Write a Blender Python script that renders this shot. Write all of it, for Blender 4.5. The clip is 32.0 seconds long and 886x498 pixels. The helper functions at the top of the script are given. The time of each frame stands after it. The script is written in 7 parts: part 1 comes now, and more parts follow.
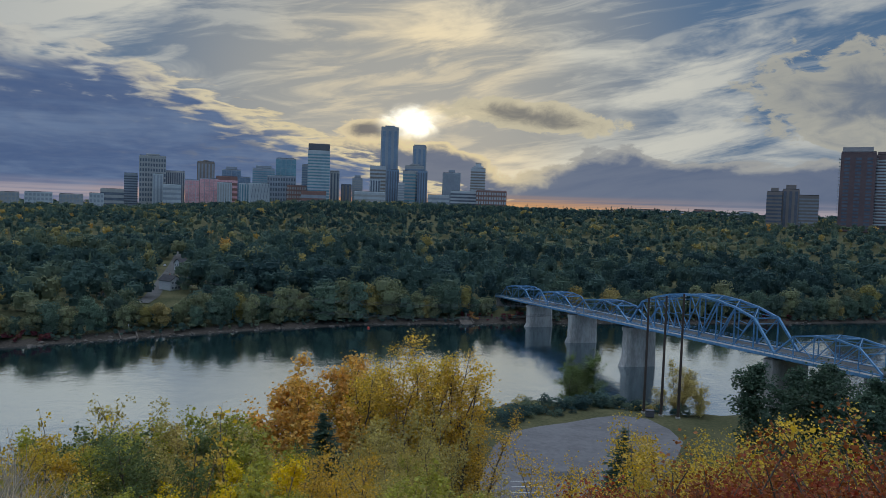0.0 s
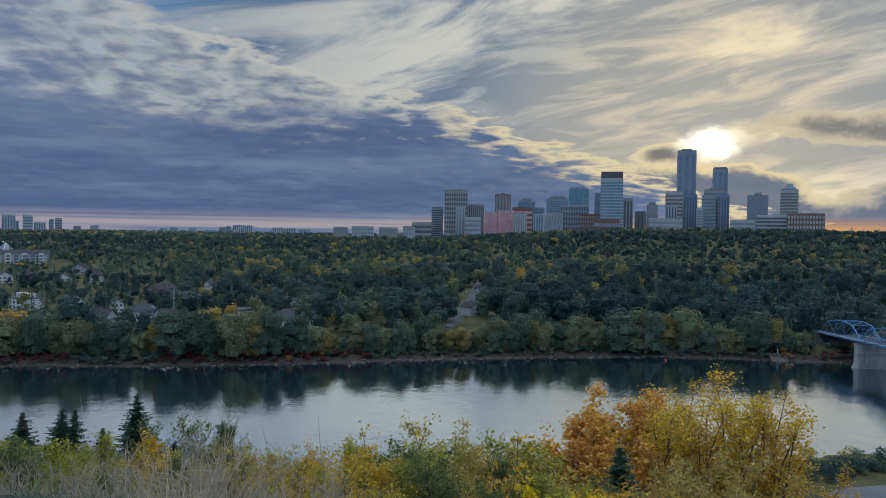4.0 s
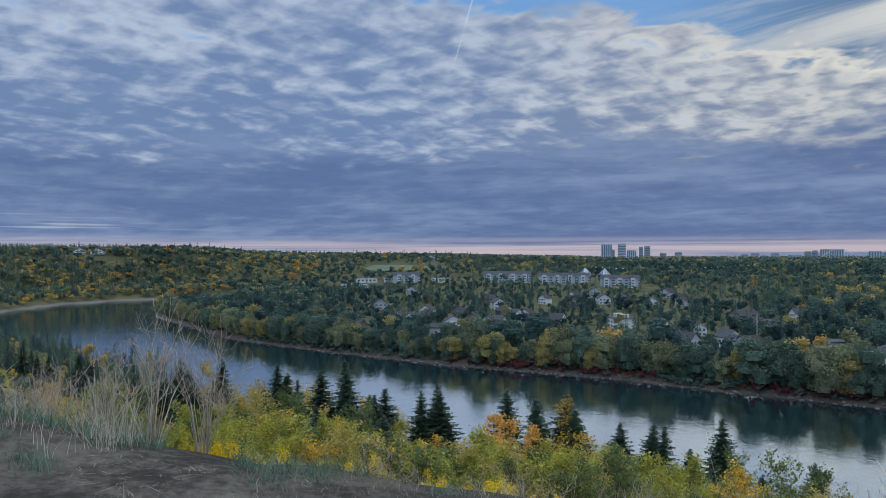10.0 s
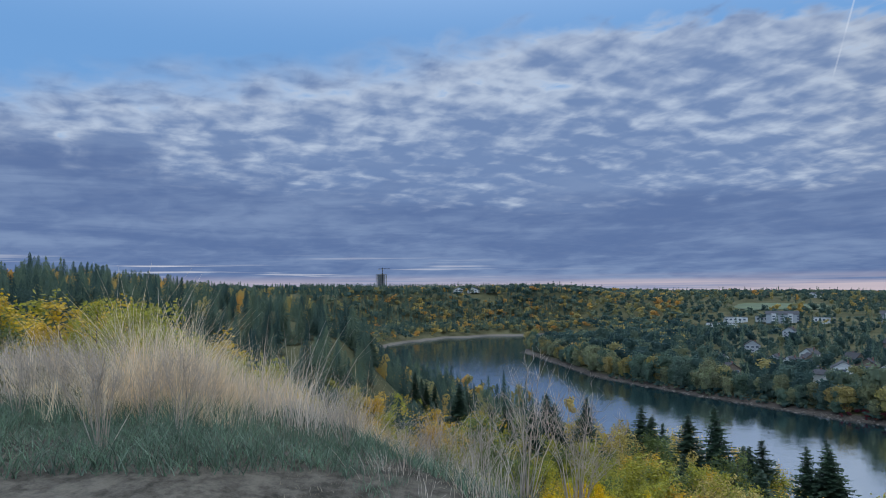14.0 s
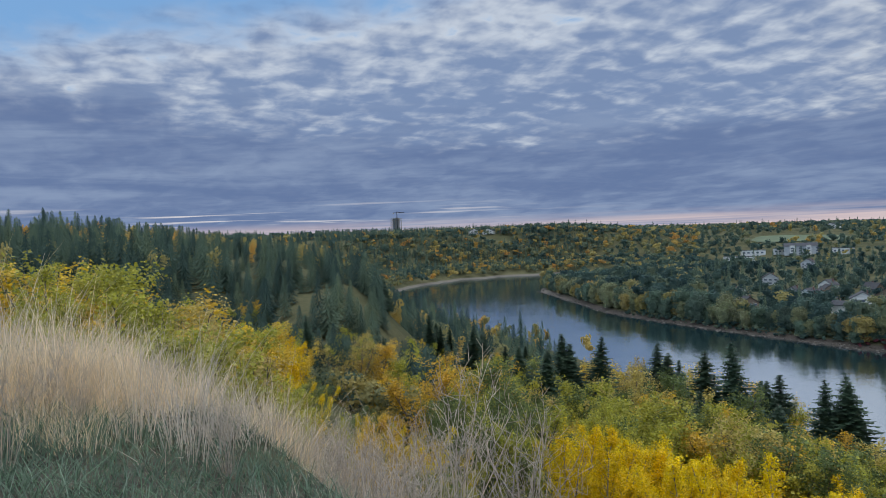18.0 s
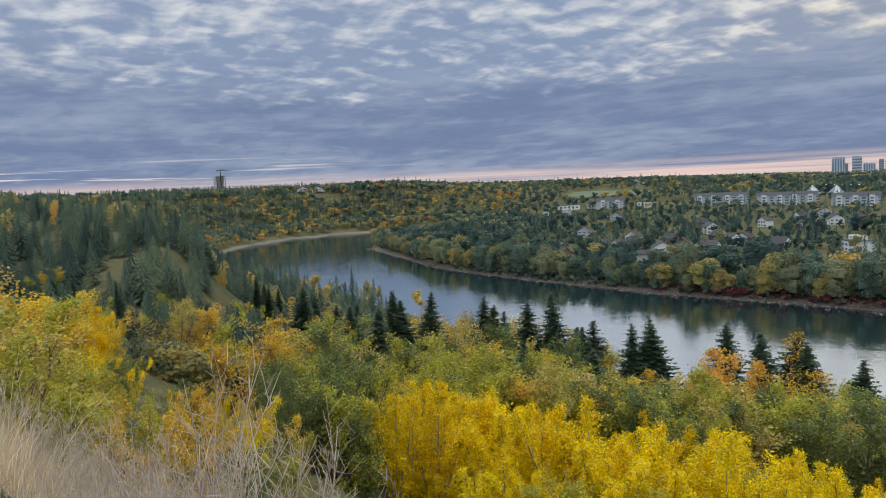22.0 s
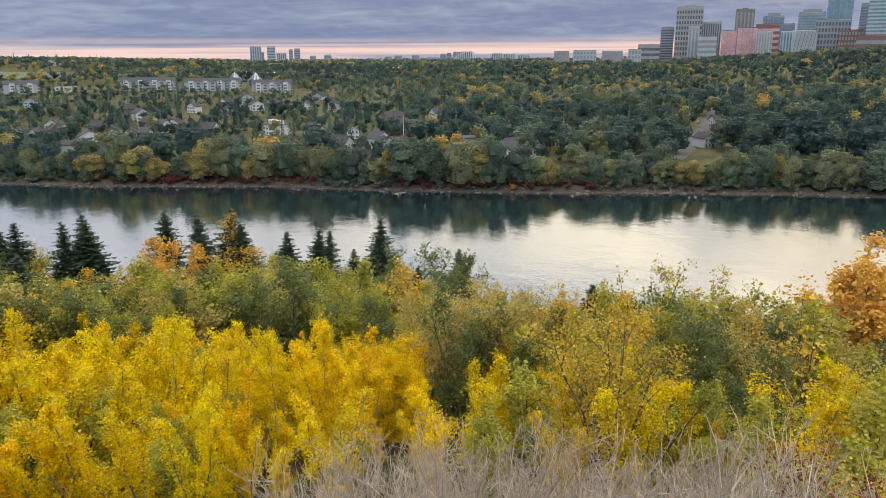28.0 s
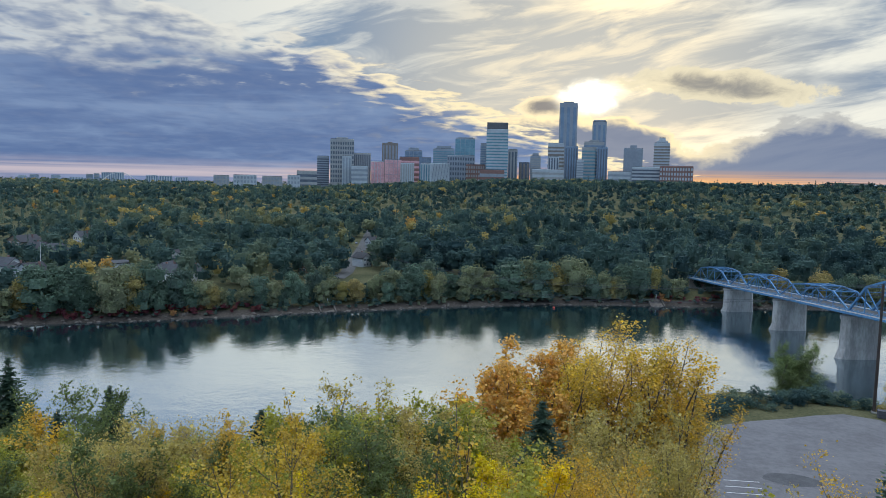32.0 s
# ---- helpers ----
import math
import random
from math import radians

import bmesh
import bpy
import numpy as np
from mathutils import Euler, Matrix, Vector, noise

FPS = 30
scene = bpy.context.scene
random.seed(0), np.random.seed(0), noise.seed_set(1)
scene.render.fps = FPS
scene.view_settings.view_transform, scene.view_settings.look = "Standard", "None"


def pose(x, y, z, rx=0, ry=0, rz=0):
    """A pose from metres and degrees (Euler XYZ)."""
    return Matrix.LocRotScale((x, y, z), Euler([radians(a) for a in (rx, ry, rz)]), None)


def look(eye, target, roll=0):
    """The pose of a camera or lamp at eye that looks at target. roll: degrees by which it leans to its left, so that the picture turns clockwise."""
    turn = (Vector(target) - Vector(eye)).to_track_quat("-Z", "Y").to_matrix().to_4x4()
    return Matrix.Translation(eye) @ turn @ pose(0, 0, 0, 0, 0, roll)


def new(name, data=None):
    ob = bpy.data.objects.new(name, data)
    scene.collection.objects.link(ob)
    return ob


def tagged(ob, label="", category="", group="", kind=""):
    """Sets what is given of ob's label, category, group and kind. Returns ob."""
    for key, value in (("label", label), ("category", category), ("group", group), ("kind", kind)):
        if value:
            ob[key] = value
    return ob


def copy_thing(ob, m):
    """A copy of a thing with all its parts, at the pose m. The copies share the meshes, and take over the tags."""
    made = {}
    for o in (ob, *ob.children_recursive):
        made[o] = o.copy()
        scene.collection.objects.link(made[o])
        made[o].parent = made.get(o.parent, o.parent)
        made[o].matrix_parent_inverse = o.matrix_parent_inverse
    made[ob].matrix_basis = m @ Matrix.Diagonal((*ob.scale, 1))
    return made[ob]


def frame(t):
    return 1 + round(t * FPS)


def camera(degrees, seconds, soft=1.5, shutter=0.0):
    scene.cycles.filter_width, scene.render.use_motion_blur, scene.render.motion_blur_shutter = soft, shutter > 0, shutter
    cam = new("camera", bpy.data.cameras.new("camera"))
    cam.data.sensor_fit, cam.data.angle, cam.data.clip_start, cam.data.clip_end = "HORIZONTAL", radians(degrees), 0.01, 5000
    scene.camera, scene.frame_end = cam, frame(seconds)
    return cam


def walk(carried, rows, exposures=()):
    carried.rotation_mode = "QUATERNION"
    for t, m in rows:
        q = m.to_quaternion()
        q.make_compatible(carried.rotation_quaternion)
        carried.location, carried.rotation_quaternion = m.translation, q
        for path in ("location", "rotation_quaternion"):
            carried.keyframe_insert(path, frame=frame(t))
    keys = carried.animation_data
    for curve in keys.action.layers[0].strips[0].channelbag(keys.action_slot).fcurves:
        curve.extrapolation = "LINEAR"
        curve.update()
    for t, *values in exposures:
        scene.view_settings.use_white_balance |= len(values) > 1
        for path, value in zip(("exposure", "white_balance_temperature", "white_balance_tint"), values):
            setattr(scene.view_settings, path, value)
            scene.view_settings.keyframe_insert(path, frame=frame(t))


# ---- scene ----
# the camera: a hand-held pan with a few steps towards the edge of the slope
cam = camera(62.54, 32.0, 0.8)
PATH = [  # seconds, eye, yaw, pitch, roll
    (0, (-0.13, 0.05, 55.98), 2.13, -3.06, 1.95),
    (0.5, (-0.13, 0.15, 55.99), 5.19, -2.92, 1.57),
    (1, (-0.14, 0.23, 55.98), 8.10, -2.68, 1.44),
    (1.5, (-0.15, 0.30, 55.95), 10.89, -2.37, 1.23),
    (2, (-0.19, 0.37, 55.93), 13.50, -2.05, 1.15),
    (2.5, (-0.25, 0.43, 55.91), 16.16, -1.79, 1.00),
    (3, (-0.31, 0.52, 55.88), 19.03, -1.57, 0.92),
    (3.5, (-0.37, 0.64, 55.89), 21.92, -1.41, 0.86),
    (5.5, (-0.78, 1.12, 55.74), 33.60, -1.77, 0.65),
    (6, (-0.81, 1.07, 55.76), 36.18, -2.06, 0.58),
    (6.5, (-0.79, 1.01, 55.76), 39.03, -2.34, 0.53),
    (7, (-0.81, 1.03, 55.76), 42.33, -2.48, 0.54),
    (7.5, (-0.89, 1.10, 55.74), 46.73, -2.31, 0.42),
    (8, (-0.99, 1.17, 55.76), 51.82, -1.81, 0.17),
    (8.5, (-1.06, 1.16, 55.78), 56.90, -1.11, 0.02),
    (9, (-1.12, 1.11, 55.82), 61.33, -0.44, -0.04),
    (9.5, (-1.29, 1.09, 55.83), 65.00, 0.04, 0.01),
    (10, (-1.44, 1.06, 55.82), 68.33, 0.39, -0.09),
    (10.5, (-1.51, 1.08, 55.83), 71.98, 0.73, -0.22),
    (11, (-1.55, 1.13, 55.84), 76.08, 1.15, -0.36),
    (11.5, (-1.59, 1.16, 55.86), 80.57, 1.69, -0.49),
    (12, (-1.61, 1.17, 55.87), 84.93, 2.34, -0.66),
    (12.5, (-1.63, 1.15, 55.89), 88.77, 2.98, -0.67),
    (13, (-1.65, 1.14, 55.90), 91.83, 3.42, -0.57),
    (13.5, (-1.72, 1.11, 55.90), 94.12, 3.62, -0.53),
    (14, (-1.85, 1.04, 55.94), 96.02, 3.48, -0.42),
    (14.5, (-1.96, 1.02, 55.95), 97.83, 3.07, -0.48),
    (16.5, (-2.72, 1.44, 56.15), 98.71, 0.25, -1.44),
    (17, (-2.97, 1.51, 56.15), 97.98, -0.32, -1.70),
    (17.5, (-3.22, 1.56, 56.14), 97.60, -0.69, -1.95),
    (18, (-3.49, 1.53, 56.13), 97.31, -1.03, -2.17),
    (18.5, (-3.75, 1.52, 56.13), 96.61, -1.35, -2.33),
    (19, (-4.01, 1.58, 56.11), 95.58, -1.76, -2.48),
    (19.5, (-4.24, 1.56, 56.09), 94.59, -2.14, -2.46),
    (20, (-4.37, 1.53, 56.09), 93.56, -2.60, -2.42),
    (20.5, (-4.50, 1.58, 56.10), 92.38, -3.03, -2.46),
    (21, (-4.49, 1.67, 56.13), 90.44, -3.58, -2.47),
    (21.5, (-4.55, 1.69, 56.12), 87.64, -4.19, -2.51),
    (22, (-4.63, 1.71, 56.09), 84.23, -4.90, -2.62),
    (22.5, (-4.69, 1.71, 56.06), 80.32, -5.72, -2.70),
    (23, (-4.68, 1.74, 56.06), 76.21, -6.63, -2.60),
    (23.5, (-4.57, 1.77, 56.09), 71.84, -7.63, -2.48),
    (24, (-4.53, 1.79, 56.03), 67.61, -8.69, -2.39),
    (24.5, (-4.63, 1.83, 56.05), 63.64, -9.84, -2.36),
    (25, (-4.74, 1.84, 56.03), 60.05, -11.09, -2.32),
    (25.5, (-4.74, 1.87, 56.07), 56.63, -12.38, -2.25),
    (26, (-4.73, 1.93, 56.07), 53.35, -13.51, -2.15),
    (26.5, (-4.71, 2.01, 56.11), 50.26, -14.40, -1.89),
    (28.5, (-4.82, 2.29, 56.09), 38.93, -14.38, 0.16),
    (29, (-4.82, 2.37, 56.06), 35.83, -13.68, 0.56),
    (29.5, (-4.86, 2.44, 56.02), 32.60, -12.72, 1.01),
    (30, (-4.88, 2.56, 56.01), 29.29, -11.54, 1.35),
    (30.5, (-4.91, 2.68, 55.99), 25.90, -10.15, 1.50),
    (31, (-4.90, 2.78, 55.95), 22.40, -8.61, 1.36),
    (31.5, (-4.87, 2.88, 55.95), 18.96, -6.93, 1.36),
    (32, (-4.83, 2.98, 55.94), 15.89, -5.15, 1.21),
]
EXPOSURE = [(0, -0.53, 5850, 8), (3.5, -0.45, 5850, 8), (6, -0.28, 5800, 8), (9, 0.0, 6000, 9), (13, 0.1, 5900, 10), (14.5, 0.12, 6000, 10), (19, 0.3, 6750, 10), (23, 0.55, 7550, 11), (26, 0.7, 7650, 13), (29, 0.7, 8000, 16), (30, 0.55, 7500, 14), (31, 0.36, 6450, 9), (32, 0.14, 5900, 8)]
walk(cam, [(t, look(eye, (eye[0] - math.sin(radians(a)) * math.cos(radians(b)), eye[1] + math.cos(radians(a)) * math.cos(radians(b)), eye[2] + math.sin(radians(b))), c)) for t, eye, a, b, c in PATH], EXPOSURE)


# ---- sky and sun ----
class N:
    """A value in a node tree, so that sums can be written as sums."""

    def __init__(self, tree, sock):
        self.tree, self.sock = tree, sock

    def op(self, kind, *others, clamp=False):
        node = self.tree.nodes.new("ShaderNodeMath")
        node.operation, node.use_clamp = kind, clamp
        for slot, value in zip(node.inputs, (self, *others)):
            if isinstance(value, N):
                self.tree.links.new(value.sock, slot)
            else:
                slot.default_value = value
        return N(self.tree, node.outputs[0])

    def __add__(self, o):
        return self.op("ADD", o)

    def __sub__(self, o):
        return self.op("SUBTRACT", o)

    def __mul__(self, o):
        return self.op("MULTIPLY", o)

    def __truediv__(self, o):
        return self.op("DIVIDE", o)

    def step(self, lo, hi):
        node = self.tree.nodes.new("ShaderNodeMapRange")
        node.interpolation_type, node.clamp = "SMOOTHSTEP", True
        self.tree.links.new(self.sock, node.inputs[0])
        for n, v in ((1, lo), (2, hi), (3, 0.0), (4, 1.0)):
            if isinstance(v, N):
                self.tree.links.new(v.sock, node.inputs[n])
            else:
                node.inputs[n].default_value = v
        return N(self.tree, node.outputs[0])


def combine(tree, x, y, z):
    node = tree.nodes.new("ShaderNodeCombineXYZ")
    for slot, v in zip(node.inputs, (x, y, z)):
        if isinstance(v, N):
            tree.links.new(v.sock, slot)
        else:
            slot.default_value = v
    return N(tree, node.outputs[0])


def fbm(tree, vec, scale, detail=4.0, rough=0.55, warp=0.0):
    node = tree.nodes.new("ShaderNodeTexNoise")
    tree.links.new(vec.sock, node.inputs["Vector"])
    for key, v in (("Scale", scale), ("Detail", detail), ("Roughness", rough), ("Distortion", warp)):
        node.inputs[key].default_value = v
    return N(tree, node.outputs[0])


def blend(tree, a, b, f):
    node = tree.nodes.new("ShaderNodeMix")
    node.data_type = "RGBA"
    for slot, v in ((node.inputs[0], f), (node.inputs[6], a), (node.inputs[7], b)):
        if isinstance(v, N):
            tree.links.new(v.sock, slot)
        elif isinstance(v, tuple):
            slot.default_value = (*v, 1)
        else:
            slot.default_value = v
    return N(tree, node.outputs[2])


SUN_AZ, SUN_EL = 5.0, 6.8  # degrees to the left of +y, and above the horizon


def make_world():
    world = bpy.data.worlds.new("evening_sky")
    scene.world = world
    world.use_nodes = True
    tree = world.node_tree
    tree.nodes.clear()
    coord = tree.nodes.new("ShaderNodeTexCoord")
    parts = tree.nodes.new("ShaderNodeSeparateXYZ")
    tree.links.new(coord.outputs["Generated"], parts.inputs[0])
    x, y, z = (N(tree, parts.outputs[n]) for n in range(3))
    up = z.op("MAXIMUM", 0.0)
    el = up.op("ARCSINE") * 57.3
    az = (x * -1.0).op("ARCTAN2", y) * 57.3
    # clear sky
    sky = tree.nodes.new("ShaderNodeTexSky")
    sky.sky_type, sky.sun_disc = "NISHITA", False
    sky.sun_elevation, sky.sun_rotation = radians(SUN_EL), radians(-SUN_AZ)
    sky.air_density, sky.dust_density, sky.ozone_density = 1.0, 1.5, 2.0
    scale = tree.nodes.new("ShaderNodeVectorMath")
    scale.operation = "SCALE"
    tree.links.new(sky.outputs[0], scale.inputs[0])
    scale.inputs["Scale"].default_value = SKY_STRENGTH
    # overhead, out of view, brightened beyond a dusk sky to light the ground
    azure = blend(tree, (0.19, 0.385, 0.70), (1.7, 1.85, 2.05), up.step(0.30, 0.80))
    clear = blend(tree, N(tree, scale.outputs[0]), azure, 0.75)
    # a flat cloud layer seen in perspective
    dz = up + 0.06
    px, py = x / dz, y / dz
    back_px = px * -1.0
    flat = combine(tree, px, py, 0.0)
    rx, ry = x / (up + 0.17) * 1.35, y / (up + 0.17) * 1.35  # the ripples have depth of their own, so they flatten less
    ripple = combine(tree, rx * 1.15 + ry * 0.2, ry * 1.25 - rx * 0.45, 0.0)
    big = fbm(tree, flat, 0.6, 4.0, 0.55, 0.3)
    mid = fbm(tree, ripple, 2.8, 4.0, 0.5, 0.5)
    fine = fbm(tree, ripple, 5.6, 3.5, 0.55, 0.3)
    rows = fbm(tree, combine(tree, rx * 2.4 + ry * 1.2, ry * 1.5 - rx * 0.5, 2.0), 3.0, 2.0, 0.45, 0.35)
    # the sun's glow, as the cosine of the angle from it
    sx, sy, sz = (-math.sin(radians(SUN_AZ)) * math.cos(radians(SUN_EL)), math.cos(radians(SUN_AZ)) * math.cos(radians(SUN_EL)), math.sin(radians(SUN_EL)))
    cosine = x * sx + y * sy + z * sz
    near_sun = cosine.step(0.55, 1.0)
    halo = cosine.step(0.968, 0.9998)
    curl = fbm(tree, combine(tree, x * 22.0, z * 40.0, 1.3), 1.0, 5.0, 0.6, 0.5)
    glow_u, glow_v = (az - SUN_AZ + 0.2) / 3.6, (el - SUN_EL + 0.2) / 2.0
    glare = (glow_u * glow_u + glow_v * glow_v).op("SQRT") * -1.0 + 1.0 + (curl - 0.5) * 0.9
    disc = glare.step(0.0, 1.15).op("POWER", 2.0)
    # thin high cloud, drawn out in streaks, over the open side
    streak = combine(tree, x * 2.2 + z * 1.5, z * 13.0 - x * 2.6, 3.7)
    veil = fbm(tree, streak, 1.0, 6.0, 0.6, 0.7)
    sheetc = fbm(tree, combine(tree, x * 2.0, z * 4.0, 8.2), 1.3, 3.0, 0.5)
    wisp = blend(tree, (0.40, 0.435, 0.47), (0.98, 0.89, 0.70), near_sun.op("POWER", 2.4))
    wisp = blend(tree, wisp, (1.4, 1.08, 0.62), halo)
    open_side = blend(tree, clear, blend(tree, (0.12, 0.19, 0.29), (0.52, 0.47, 0.37), cosine.step(0.90, 1.0).op("POWER", 1.5)), near_sun.step(0.1, 0.7) * 0.85)
    open_side = blend(tree, open_side, wisp, (veil * 0.72 + sheetc * 0.28).step(0.455, 0.585) * near_sun.step(0.0, 0.5) * 0.88)

    fray = fbm(tree, combine(tree, x * 6.5 + z * 4.0, z * 34.0 - x * 6.0, 6.1), 1.0, 5.0, 0.6, 0.6)
    open_side = blend(tree, open_side, wisp, fray.step(0.46, 0.66) * near_sun.step(0.0, 0.5) * 0.42)
    lump = fbm(tree, combine(tree, az * 0.11, el * 0.25, 9.1), 1.0, 5.0, 0.55, 0.4)

    def cloud(a0, e0, wide, high, soft, ragged=1.0, lean=0.0):
        """How far inside one cloud at a bearing and a height; its edge is torn by noise."""
        u, v = (az - a0) / wide, (el - e0 - (az - a0) * lean) / high
        return ((u * u + v * v).op("SQRT") * -1.0 + 1.0 + (curl - 0.5) * ragged + (veil - 0.5) * ragged * 0.6), soft

    def lay(under, shape, col, rim, amount=0.9):
        body, soft = shape
        out = blend(tree, under, rim, body.step(-0.22, -0.02) * amount)
        return blend(tree, out, col, body.step(0.0, soft) * amount)

    open_side = lay(open_side, cloud(-28.5, 8.6, 7.5, 3.2, 1.0, 1.9), (0.19, 0.23, 0.30), (0.58, 0.53, 0.42), 0.85)
    open_side = lay(open_side, cloud(-4.3, 7.4, 6.0, 1.05, 0.9, 1.7, 0.11), (0.19, 0.185, 0.19), (0.85, 0.71, 0.45), 0.8)
    # a slate bank low down, under and beside the sun
    roof = az * 0.03 + 4.9 + (lump - 0.5) * 4.5 + (curl - 0.5) * 2.0 - ((az + 3.0).op("ABSOLUTE") * -1.0).step(-6.5, 0.0) * 2.4
    open_side = lay(open_side, ((roof - el) * 0.5, 0.5), blend(tree, (0.125, 0.165, 0.265), (0.20, 0.23, 0.31), veil.step(0.35, 0.65)), blend(tree, (0.5, 0.47, 0.42), (1.15, 0.88, 0.46), halo), 0.92)
    # the cloud deck over the other side; its edge runs towards the sun
    edge = (x * -0.35 + 0.02 - up) * 9.0 + 2.0 + (mid - 0.5) * 0.75 + (fine - 0.5) * 0.5 + (big - 0.5) * 0.5 - (y * -1.0).step(-0.1, 0.3) * 0.42
    deck = edge.step((y * -1.0).step(-0.3, 0.3) * -0.25 + 1.92, (y * -1.0).step(-0.3, 0.3) * 0.3 + 2.1)
    broken = mid * 0.26 + fine * 0.38 + rows * 0.36
    thick = back_px.step(2.1, 4.8) * 0.16 + (big - 0.5) * 0.35
    cover = (broken + thick + (y * -1.0).step(-0.4, 0.2) * 0.05).step(0.31, 0.49)
    warm = cosine.step(0.35, 0.97)
    bright = blend(tree, (0.50, 0.555, 0.63), (0.76, 0.71, 0.59), warm)
    mottled = blend(tree, bright, blend(tree, (0.165, 0.235, 0.385), (0.23, 0.265, 0.34), warm), (broken + thick * 0.7).step(0.35, 0.66))
    # lower down and further round, the deck is seen from below and goes slate blue
    gloom = (el * -1.0 + (big - 0.5) * 7.0 + (mid - 0.5) * 5.0 + (y * -1.0).step(0.15, 0.75) * 4.5 + (y).step(0.55, 0.98) * 2.0).step(-9.8, -6.0)
    bandn = fbm(tree, combine(tree, x * 1.6, y * 1.6, z * 17.0), 1.6, 5.0, 0.6, 0.4)
    under = blend(tree, (0.105, 0.158, 0.295), (0.20, 0.265, 0.40), (bandn * 0.65 + mid * 0.35).step(0.40, 0.66))
    lit = blend(tree, mottled, under, gloom * 0.93)
    rimline = edge.step(1.9, 2.06) * (edge.step(2.05, 2.35) * -1.0 + 1.0)
    lit = blend(tree, lit, blend(tree, (0.78, 0.72, 0.60), (1.25, 0.98, 0.52), cosine.step(0.9, 0.995)), rimline * cosine.step(0.5, 0.9) * 0.85)
    lit = blend(tree, lit, (0.92, 0.72, 0.40), halo * 0.6 * el.step(4.6, 6.5))
    whole = blend(tree, open_side, lit, deck * cover)
    whole = lay(whole, cloud(8.4, 6.0, 2.3, 0.8, 0.8, 1.5), (0.17, 0.165, 0.18), (1.1, 0.85, 0.48), 0.85)
    # a pale rosy strip at the horizon under the deck, with thin bright streaks over it
    strip = (el * -1.0).step(-1.6, -0.4)
    band = combine(tree, px * 0.05, py * 0.05, el * 1.2)
    ragged = fbm(tree, band, 2.2, 4.0, 0.55).step(0.3, 0.6)
    rosy = blend(tree, (0.58, 0.47, 0.47), (0.95, 0.45, 0.14), cosine.step(0.90, 0.985))
    whole = blend(tree, whole, rosy, strip * ragged * 0.9)
    thin = fbm(tree, combine(tree, az * 0.09, el * 3.4, 5.0), 1.0, 3.0, 0.5)
    whole = blend(tree, whole, (0.62, 0.60, 0.62), thin.step(0.56, 0.68) * el.step(0.9, 1.5) * (el * -1.0).step(-3.2, -2.2) * az.step(78.0, 112.0) * 0.8)
    # a short vapour trail, high up
    along = (el - 14.4) / 6.4
    trail = ((az - 67.5 + along * 2.0).op("ABSOLUTE") * -1.0).step(-0.10, -0.02) * along.step(0.0, 0.15) * (along * -1.0).step(-1.6, -1.0) * veil.step(0.3, 0.5)
    whole = blend(tree, whole, (0.75, 0.76, 0.78), trail * 0.3)
    whole = blend(tree, whole, (5.0, 4.4, 3.3), disc)
    back = tree.nodes.new("ShaderNodeBackground")
    tree.links.new(whole.sock, back.inputs[0])
    back.inputs[1].default_value = 1.0
    out = tree.nodes.new("ShaderNodeOutputWorld")
    tree.links.new(back.outputs[0], out.inputs[0])


SKY_STRENGTH = 0.1
make_world()
sun = new("sun", bpy.data.lights.new("sun", "SUN"))
sun.data.energy, sun.data.angle, sun.data.color = 0.5, radians(150), (1.0, 0.95, 0.87)
sun.matrix_world = look((-math.sin(radians(SUN_AZ)) * 100, math.cos(radians(SUN_AZ)) * 100, 13), (0, 0, 0))


